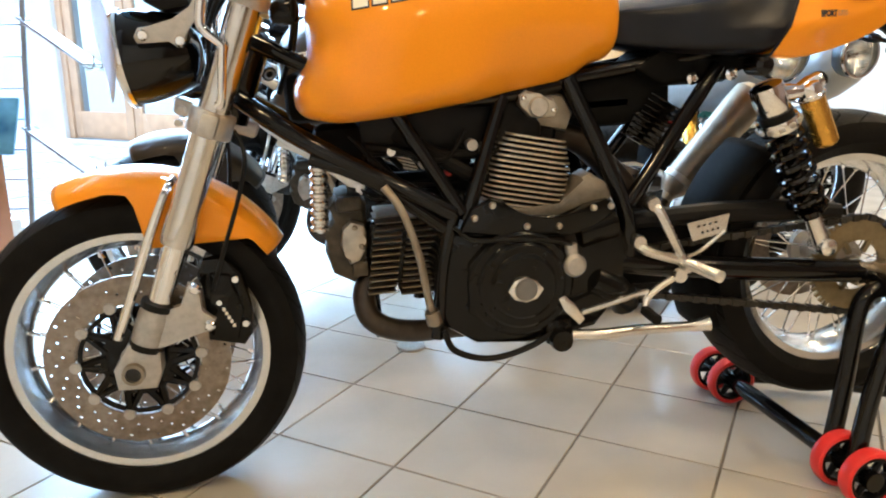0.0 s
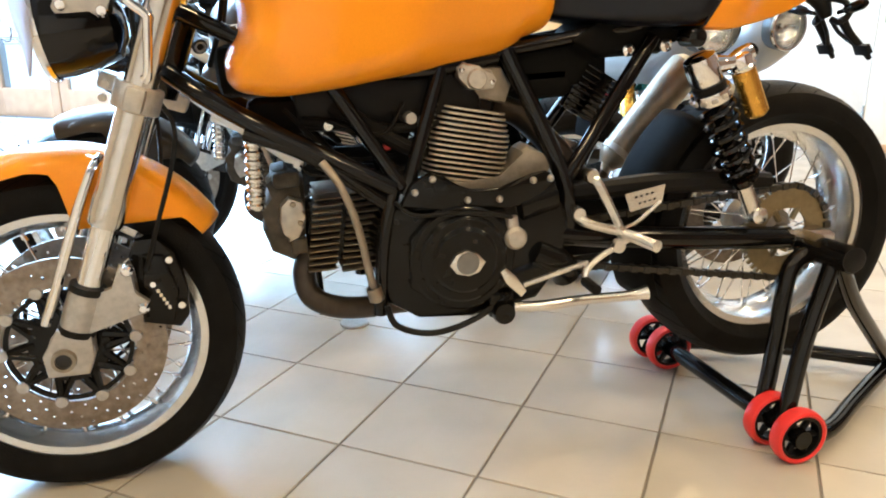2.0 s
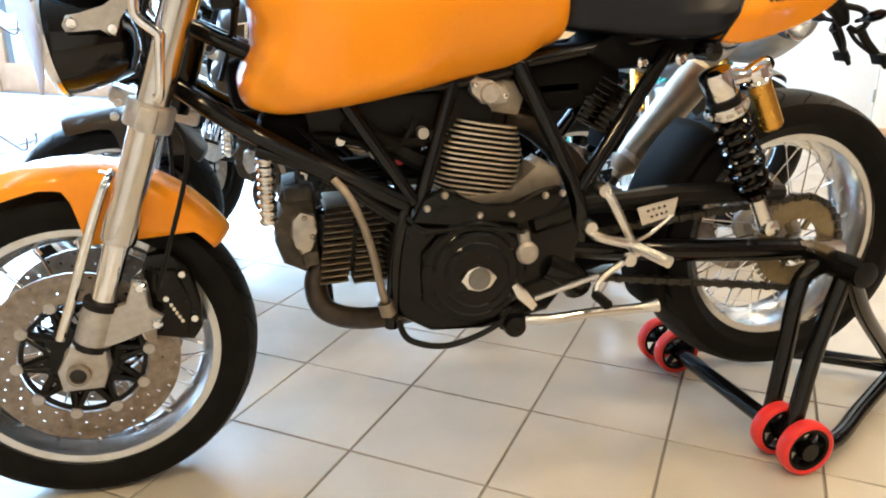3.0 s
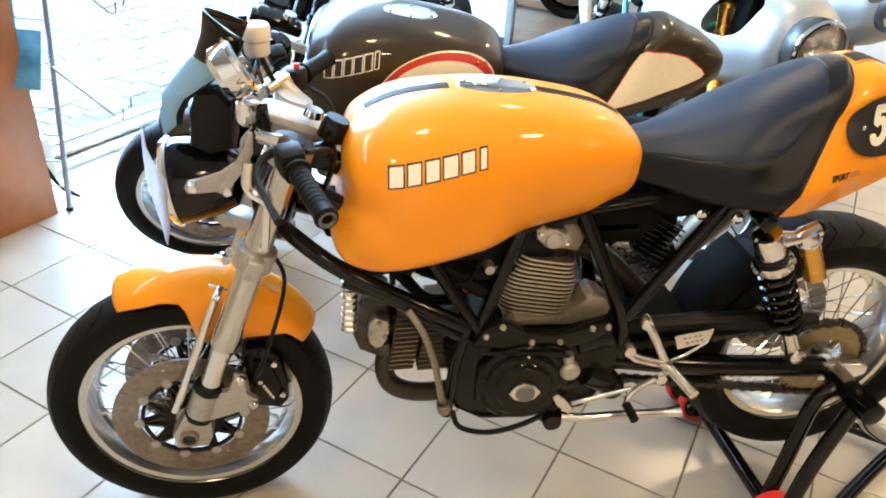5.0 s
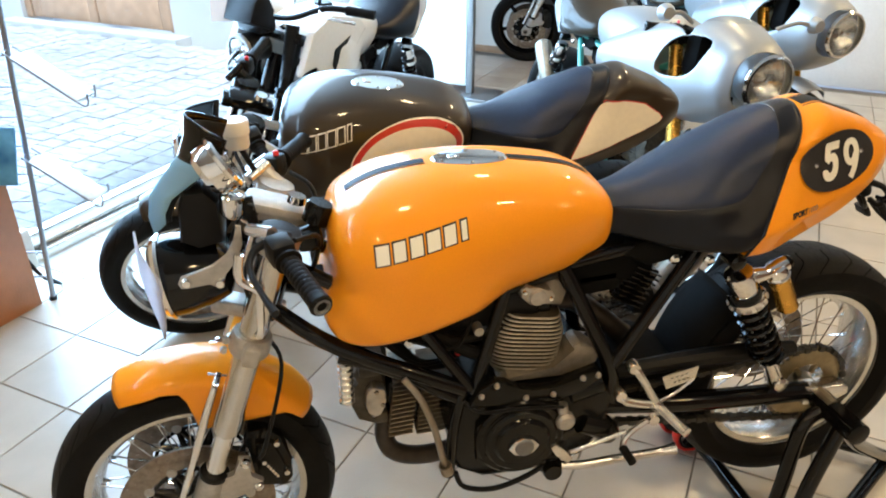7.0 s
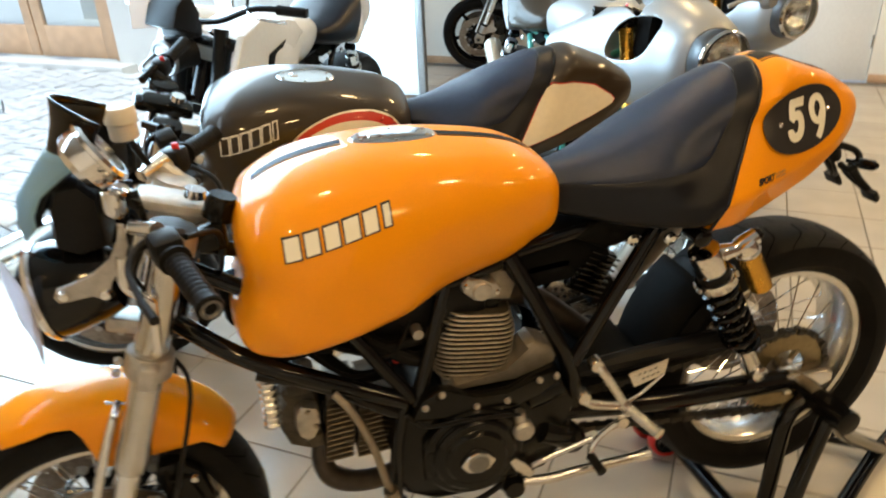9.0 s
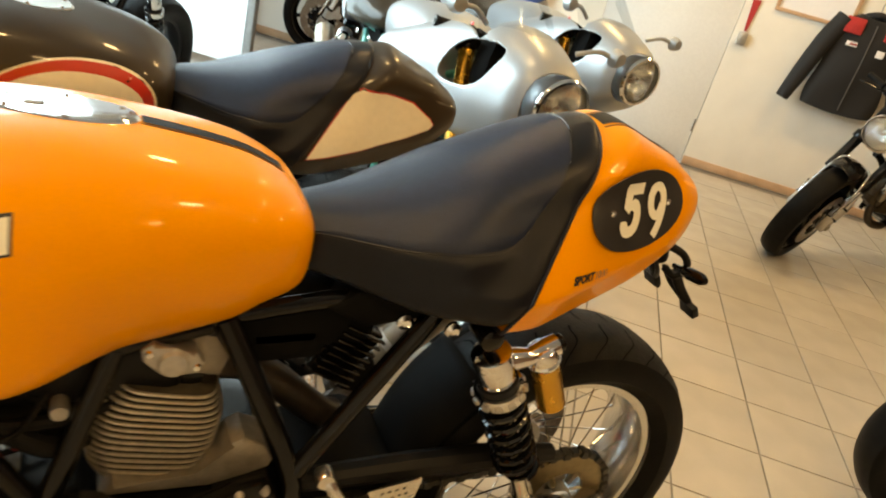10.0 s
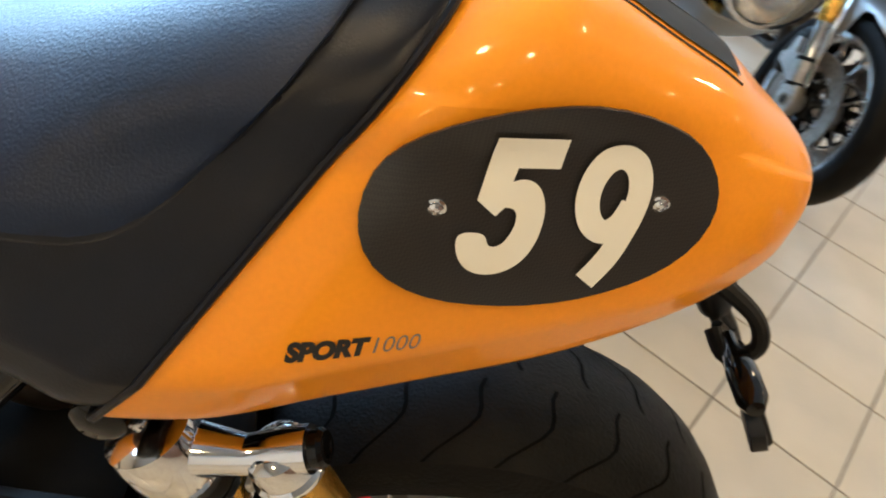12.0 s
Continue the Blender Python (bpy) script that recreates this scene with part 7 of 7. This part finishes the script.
# ---- other bikes of the shop ----
def fairing(owner, mat, label):
    """Half fairing: a rounded nose shell with an opening in each flank."""
    table = [(-0.128, 0.914, 0.716, 0.815, 0.100, 0), (-0.124, 0.920, 0.710, 0.813, 0.106, 0), (-0.09, 0.942, 0.685, 0.81, 0.130, 0.03), (-0.03, 0.965, 0.655, 0.80, 0.150, 0.06), (0.06, 0.99, 0.62, 0.785, 0.182, 0.1),
             (0.17, 0.985, 0.595, 0.77, 0.213, 0.1), (0.29, 0.955, 0.59, 0.755, 0.238, 0.1), (0.42, 0.905, 0.60, 0.745, 0.256, 0.1), (0.56, 0.84, 0.64, 0.735, 0.264, 0.1)]
    def opening(p):
        return abs(p.x - 0.085 + 0.3 * (p.z - 0.885)) / 0.085, abs(p.z - 0.885 + 0.12 * (p.x - 0.085)) / 0.074
    table = [(r[0], r[1] + 0.04, r[2] + 0.04, r[3] + 0.04) + r[4:] for r in table]
    bm = skin(table, 180, 2.4, 2.6, 232)
    dead = []
    for f in bm.faces:
        c = f.calc_center_median()
        ex, ez = opening(c)
        if ex ** 3 + ez ** 3 < 1 and abs(c.y) > 0.09:
            dead.append(f)
        elif c.x > 0.10 and c.z > 0.93 and abs(c.y) < 0.16:
            dead.append(f)
        elif len(f.verts) > 10:
            dead.append(f)
        elif c.z < 0.64 and c.x > 0.0 and abs(c.y) < 0.15:
            dead.append(f)
    bmesh.ops.delete(bm, geom=dead, context="FACES")
    # even rim round each flank opening
    for v in bm.verts:
        if v.is_boundary and abs(v.co.y) > 0.08:
            ex, ez = opening(v.co)
            f = (ex ** 3 + ez ** 3) ** (1 / 3)
            if 0.8 < f < 1.3:
                v.co.x, v.co.z = 0.085 + (v.co.x - 0.085) / f, 0.885 + (v.co.z - 0.885) / f
    ob = part("half_fairing", bm, mat, owner, label, 60)
    inner = bmesh.new()
    box(inner, (0.13, 0, 0.885), (0.10, 0.24, 0.16), None, 0.03)
    part("fairing_bracket", inner, M_HUGGER, owner)
    so3 = ob.modifiers.new("thickness", "SOLIDIFY")
    so3.thickness, so3.offset = 0.004, -1
    rows = []
    for i in range(9):
        u = i / 8
        rows.append([(0.01 + 0.17 * u + 0.12 * v * v, 0.155 * v * (1 - 0.25 * u), 1.02 + 0.135 * u - 0.06 * v * v) for v in np.linspace(-1, 1, 13)])
    bm = bmesh.new()
    grid_faces(bm, rows, close_u=False)
    part("windscreen", bm, M_LENS, owner, "clear windscreen")
    for s in (-1, 1):
        bm = bmesh.new()
        tube(bm, [(0.08, s * 0.17, 1.00), (0.06, s * 0.23, 1.03), (0.05, s * 0.27, 1.03)], 0.008, 8)
        lathe(bm, [(0.0, -0.012), (0.020, -0.008), (0.028, 0.01), (0.030, 0.025), (0.0, 0.026)], aim((0.03, s * 0.30, 1.03), (0.08, s * 0.295, 1.03)), 20)
        part("mirror", bm, mat, owner, "rounded fairing mirror")


def shop_bike(m, label, paint, frame_mat, steer=0.0, faired=False, cast=False, rim_mat=None, slider=None, fend=None, seat_mat=None, upright=False):
    ob = empty("motorcycle", m, label, "motorcycle", "parked motorcycles")
    S2 = steer_matrix(steer)
    rim_mat = rim_mat or M_RIM
    w = wheel(ob, "front_wheel", FA, 0.298, 0.120, S2, 1, rim_mat, cast=cast, groove=False)
    for y in (-0.068, 0.068):
        brake_disc(w, FA, y, 0.108, 0.160, S2, 1)
        caliper(ob, S2, y, 1)
    fork(ob, S2, 1, slider, M_CASE)
    fender(ob, S2, fend or paint, "short front mudguard")
    wheel(ob, "rear_wheel", RA, 0.315, 0.180, Matrix.Identity(4), 1, rim_mat, cast=cast, groove=False)
    trellis(ob, frame_mat, "")
    engine(ob, 1)
    airbox(ob)
    rear_suspension(ob, 1, False)
    mufflers(ob)
    tank(ob, paint, "painted fuel tank")
    seat_and_tail(ob, seat_mat or M_SEATSIDE, paint, "painted tail cowl", 0)
    headlight_unit(ob, S2, paint if faired else M_PLASTIC, x=-0.118 if faired else (0.09 if upright else 0.055), z=0.88 if upright else (0.855 if faired else 0.815), r=0.095 if faired else (0.060 if upright else 0.092), chrome=not upright)
    if faired:
        fairing(ob, paint, "silver half fairing with side opening")
    if upright:
        # wide raised bar with mirrors
        bm = bmesh.new()
        tube(bm, [S2 @ Vector(p) for p in ((0.36, -0.40, 1.03), (0.29, -0.25, 1.04), (0.24, -0.10, 0.99), (0.24, 0.10, 0.99), (0.29, 0.25, 1.04), (0.36, 0.40, 1.03))], 0.011, 10)
        hb = part("handlebar", bm, M_PLASTIC, ob, "black wide handlebar")
        for s in (-1, 1):
            bm = bmesh.new()
            bar(bm, S2 @ Vector((0.325, s * 0.315, 1.037)), S2 @ Vector((0.365, s * 0.415, 1.029)), 0.0175, 14)
            part("grip", bm, M_RUBBER, hb)
            bm = bmesh.new()
            tube(bm, [S2 @ Vector(p) for p in ((0.28, s * 0.22, 1.05), (0.24, s * 0.28, 1.13), (0.23, s * 0.33, 1.17))], 0.006, 8)
            box(bm, (0, 0, 0), (0.03, 0.11, 0.065), S2 @ Matrix.Translation((0.225, s * 0.36, 1.185)), 0.014)
            part("mirror", bm, M_PLASTIC, hb, "black rear-view mirror")
            bm = bmesh.new()
            tube(bm, [S2 @ Vector(p) for p in ((0.27, s * 0.23, 1.03), (0.235, s * 0.30, 1.02), (0.27, s * 0.40, 1.01))], 0.006, 8)
            part("lever", bm, M_ALU, hb)
        bm = bmesh.new()
        box(bm, (0.17, 0, 0.97), (0.09, 0.13, 0.07), S2, 0.02)
        part("instrument_pod", bm, M_PLASTIC, ob)
        for s in (-1, 1):
            bm = bmesh.new()
            prism(bm, [(0.24, 0.80), (0.30, 0.60), (0.38, 0.56), (0.46, 0.66), (0.44, 0.76), (0.34, 0.84)], s * 0.13, s * 0.165, 0.012)
            part("side_shroud", bm, M_PLASTIC, ob, "black side shroud")
            bm = bmesh.new()
            tube(bm, [S2 @ Vector(p) for p in ((0.175, s * 0.10, 0.66), (0.215, s * 0.10, 0.78), (0.262, s * 0.10, 0.96))], 0.027, 14)
            part("fork_guard", bm, M_PLASTIC, ob)
            bm = bmesh.new()
            prism(bm, [(0.20, 0.74), (0.34, 0.60), (0.42, 0.62), (0.40, 0.72), (0.30, 0.80)], s * 0.168, s * 0.180, 0.005)
            part("side_wing", bm, paint, ob, "white pointed side panel")
            bm = bmesh.new()
            prism(bm, [(0.17, 0.80), (0.25, 0.955), (0.38, 1.0), (0.60, 0.955), (0.66, 0.90), (0.54, 0.83), (0.46, 0.74), (0.39, 0.63), (0.345, 0.66), (0.335, 0.77), (0.27, 0.83)], s * 0.150, s * 0.185, 0.010)
            part("tank_shroud", bm, paint, ob, "white angular tank shroud")
            bm = bmesh.new()
            prism(bm, [(0.40, 0.86), (0.52, 0.895), (0.46, 0.84), (0.41, 0.76), (0.385, 0.80)], s * 0.1855, s * 0.190, 0.002)
            part("shroud_inlay", bm, M_PLASTIC, ob)
        bm = bmesh.new()
        lathe(bm, [(0.0, 0.008), (0.034, 0.008), (0.040, 0.003), (0.040, -0.004)], Matrix.Translation((0.60, 0, 0.976)), 24)
        part("filler_cap", bm, M_PLASTIC, ob, "black filler cap")
        bm = bmesh.new()
        prism(bm, [(0.07, 0.99), (0.10, 1.06), (0.16, 1.10), (0.20, 1.02), (0.17, 0.95)], -0.075, 0.075, 0.012, S2)
        part("headlight_cowl", bm, M_PLASTIC, ob, "black headlight cowl")
    else:
        handlebar(ob, S2 @ Matrix.Diagonal((1, 0.62, 1, 1)) if faired else S2, M_CASE)
    return ob


def stood(x, y, yaw, lean=7.0):
    """A bike on its side stand: front axle over (x, y), rear towards yaw, leaning to its left."""
    return Matrix.Translation((x, y, 0)) @ Matrix.Rotation(radians(yaw), 4, "Z") @ Matrix.Rotation(radians(lean), 4, "X")


second_bike(stood(-0.092, 1.085, -6.4, 13.0))
shop_bike(stood(1.70, 0.99, 92), "silver half-faired motorcycle with teal frame", M_SILVERPAINT, M_TEAL, 6, True, slider=M_GOLD, seat_mat=M_BROWN)
shop_bike(stood(2.46, 1.60, 93), "silver half-faired motorcycle with teal frame", M_SILVERPAINT, M_TEAL, 6, True, slider=M_GOLD, seat_mat=M_BROWN)
shop_bike(stood(0.00, 1.58, 54), "white naked motorcycle with wide handlebar beside the window", M_WHITEPAINT, M_FRAME, -10, cast=True, rim_mat=M_PLASTIC, fend=M_PLASTIC, slider=M_CASE, upright=True)
shop_bike(stood(2.24, 4.66, -30), "dark blue motorcycle with black wheels at the back wall", M_BLUE, M_FRAME, 8, cast=True, rim_mat=M_CASE, fend=M_BLACKPAINT)
shop_bike(stood(4.15, 1.66, -4), "black motorcycle with dark forks", M_BLACKPAINT, M_FRAME, 25, cast=True, rim_mat=M_CASE, slider=M_CASE)
shop_bike(stood(2.90, -0.04, -32), "black motorcycle with red-lined wheels", M_BLACKPAINT, M_FRAME, 5, cast=True, rim_mat=M_CASE, slider=M_CASE)

# sheet of paper on the white bike's handlebar
bm = bmesh.new()
box(bm, (0, 0, 0), (0.17, 0.0015, 0.135), Matrix.Translation((0.10, 1.66, 1.04)) @ Matrix.Rotation(radians(-12), 4, "Z") @ Matrix.Rotation(radians(-12), 4, "X"), 0)
tagged(part("price_sheet", bm, M_PAPER), "white price sheet on the white bike's handlebar", "paper")

# round foot pad under the brown bike's side stand
bm = bmesh.new()
lathe(bm, [(0.0, 0.0), (0.040, 0.0), (0.042, 0.004), (0.040, 0.008), (0.012, 0.010), (0.0, 0.010)], Matrix.Translation((0.581, 0.63, 0.0)), 28)
tagged(part("stand_puck", bm, M_ALUMATT), "flat grey metal puck under a side stand", "puck")


# ---- brochure rack of zinc wire, by the window ----
def rack_at(k, z):
    """A point of the rack's left (0) or right (1) post, which lean into the room."""
    return Vector((-0.775 + 0.118 * k + 0.085 * z, 1.432 - 0.025 * k, z))


def brochure_rack():
    rk = empty("brochure_rack", Matrix.Translation((-0.72, 1.42, 0)), "tall zinc wire brochure rack with sloping trays", "rack")
    back = Matrix.Translation((0.67, -1.42, 0))
    for k in (0, 1):
        bm = bmesh.new()
        tube(bm, [back @ rack_at(k, 0.0), back @ rack_at(k, 0.9), back @ rack_at(k, 1.85)], 0.010, 10, 0)
        part("post", bm, M_ZINC, rk)
        bm = bmesh.new()
        lathe(bm, [(0.0, 0.0), (0.014, 0.0), (0.015, 0.012), (0.010, 0.014)], back @ Matrix.Translation(rack_at(k, 0)), 14)
        part("foot", bm, M_PLASTIC, rk)
    for i in range(17):
        bm = bmesh.new()
        z = 0.10 + i * 0.105
        bar(bm, back @ rack_at(0, z), back @ rack_at(1, z), 0.004, 8)
        part("rung", bm, M_ZINC, rk)
    for z in (0.60, 0.96, 1.34):
        bm = bmesh.new()
        a = back @ rack_at(1, z)
        d = Vector((0.235, -0.09, -0.165))
        side = Vector((0.0, 0.055, 0.0))
        for e in (-1, 1):
            tube(bm, [a + side * e, a + d * 0.5 + side * e, a + d + side * e, a + d * 1.02 + side * e + Vector((0.012, 0, 0.045))], 0.0035, 8, 4)
        tr = part("tray", bm, M_ZINC, rk)
        for u in np.linspace(0.0, 1, 6):
            bm = bmesh.new()
            bar(bm, a + d * u - side, a + d * u + side, 0.0026, 6)
            part("wire", bm, M_ZINC, tr)
        M4 = Matrix.Translation(a + d * 0.56 + Vector((0, 0, 0.008))) @ d.to_track_quat("X", "Z").to_matrix().to_4x4()
        bm = bmesh.new()
        box(bm, (0, 0, 0), (0.25, 0.10, 0.010), M4, 0.003)
        part("tray_panel", bm, M_ALUMATT, tr)


brochure_rack()
bm = bmesh.new()
box(bm, (0, 0, 0), (0.135, 0.010, 0.20), Matrix.Translation((-0.740, 1.372, 0.605)) @ Matrix.Rotation(radians(-12), 4, "Z") @ Matrix.Rotation(radians(-22), 4, "X"), 0.002)
tagged(part("brochure", bm, M_PRINT), "blue printed brochure in the wire rack", "brochure")
# socket box with cable at the foot of the panelled pillar
bm = bmesh.new()
box(bm, (0, 0, 0.17), (0.12, 0.08, 0.17), Matrix.Translation((-0.835, 1.53, 0)) @ Matrix.Rotation(radians(-37), 4, "Z"), 0.01)
sb = empty("socket_box", Matrix.Identity(4), "white plastic socket box with a black plug and cable", "socket")
part("case", bm, M_MILKY, sb)
bm = bmesh.new()
tube(bm, [(-0.815, 1.485, 0.18), (-0.79, 1.455, 0.175), (-0.74, 1.47, 0.06), (-0.70, 1.51, 0.01), (-0.76, 1.57, 0.008)], [0.018, 0.012, 0.005, 0.005, 0.005], 8)
part("plug_cable", bm, M_PLASTIC, sb)

# pale display panel on a grey post
pn = empty("display_panel", ROOM @ Matrix.Translation((-1.10, 3.66, 0)), "pale grey display panel on a dark metal post", "panel")
bm = bmesh.new()
box(bm, (-0.31, 0, 1.12), (0.56, 0.03, 2.1), None, 0.006)
part("board", bm, M_BANNER, pn)
bm = bmesh.new()
box(bm, (0, 0, 1.1), (0.05, 0.05, 2.16), None, 0.006)
part("post", bm, M_GREYMETAL, pn)
bm = bmesh.new()
box(bm, (0.02, 0, 0.012), (0.36, 0.30, 0.022), None, 0.004)
part("base_plate", bm, M_GREYMETAL, pn)


# ---- on the back wall ----
def jacket(a, label, patch):
    jk = empty("jacket", ROOM @ Matrix.Translation((a, BACK_B - 0.09, 0.66)), label, "jacket", "jackets on the wall")
    rows = []
    for i in range(15):
        u = i / 14
        z = 0.62 * (1 - u)
        hw = 0.10 + 0.13 * min(1, u * 5) ** 0.6 + 0.015 * math.sin(u * 9)
        rows.append([(hw * math.cos(t), 0.055 * math.sin(t) + 0.008 * math.sin(3 * t + 7 * u), z + 0.01 * math.cos(2 * t)) for t in (2 * math.pi * k / 28 for k in range(28))])
    bm = bmesh.new()
    vs = grid_faces(bm, rows)
    bm.faces.new(vs[0])
    part("body", bm, M_CLOTH, jk)
    for s in (-1, 1):
        bm = bmesh.new()
        tube(bm, [(s * 0.18, 0, 0.58), (s * 0.25, -0.01, 0.42), (s * 0.31, -0.02, 0.20), (s * 0.36, -0.03, 0.0)], [0.065, 0.06, 0.055, 0.042], 14)
        part("sleeve", bm, M_CLOTH, jk)
        bm = bmesh.new()
        box(bm, (s * 0.13, -0.052, 0.55), (0.12, 0.02, 0.10), None, 0.008)
        part("shoulder_patch", bm, M_REDCLOTH, jk, "red shoulder patch")
    for u, w, h in ((-0.10, 0.07, 0.030), (0.09, 0.05, 0.045), (-0.09, 0.05, 0.018)):
        bm = bmesh.new()
        box(bm, (u, -0.060, 0.44 if h < 0.04 else 0.42), (w, 0.006, h), None, 0.002)
        part("chest_patch", bm, M_PAPER if h > 0.02 else M_REDCLOTH, jk, "small printed chest patch")
    bm = bmesh.new()
    tube(bm, [(0.0, -0.062, 0.58), (0.004, -0.063, 0.35), (0.0, -0.060, 0.02)], 0.004, 6)
    part("zip", bm, M_GREYMETAL, jk)
    bm = bmesh.new()
    tube(bm, [(-0.07, 0, 0.62), (0, -0.03, 0.645), (0.07, 0, 0.62), (0, 0.03, 0.64), (-0.07, 0, 0.62)], 0.02, 10)
    part("collar", bm, M_CLOTH, jk)
    bm = bmesh.new()
    tube(bm, [(0, 0.0, 0.64), (0, 0.0, 0.72), (0.02, 0.02, 0.74), (0.03, 0.06, 0.73)], 0.003, 6)
    part("hanger_hook", bm, M_ZINC, jk)


jacket(2.56, "black motorcycle jacket with red shoulders on the wall", True)
fr = empty("picture_frame", ROOM @ Matrix.Translation((2.20, BACK_B - 0.012, 1.17)), "thin wooden picture frame on the wall behind the jacket", "picture frame")
for c, sz in (((0, 0, 0.012), (0.50, 0.022, 0.024)), ((0, 0, 0.66), (0.50, 0.022, 0.024)), ((-0.238, 0, 0.336), (0.024, 0.022, 0.62)), ((0.238, 0, 0.336), (0.024, 0.022, 0.62))):
    bm = bmesh.new()
    box(bm, c, sz, None, 0.004)
    part("rail", bm, M_PALEWOOD, fr)
bm = bmesh.new()
box(bm, (0, 0.004, 0.336), (0.452, 0.006, 0.624), None, 0)
part("sheet", bm, M_PAPER, fr)
wb = empty("wall_lock", ROOM @ Matrix.Translation((1.825, BACK_B, 0.94)), "small grey metal lock box with a red strap on the wall", "lock box")
bm = bmesh.new()
box(bm, (0, -0.02, 0), (0.06, 0.04, 0.085), None, 0.008)
part("case", bm, M_ALUMATT, wb)
bm = bmesh.new()
prism(bm, [(-0.004, 0.05), (0.012, 0.05), (0.03, 0.26), (-0.025, 0.26)], -0.012, -0.006, 0.001)
part("strap", bm, M_REDCLOTH, wb)

lay_tiles()
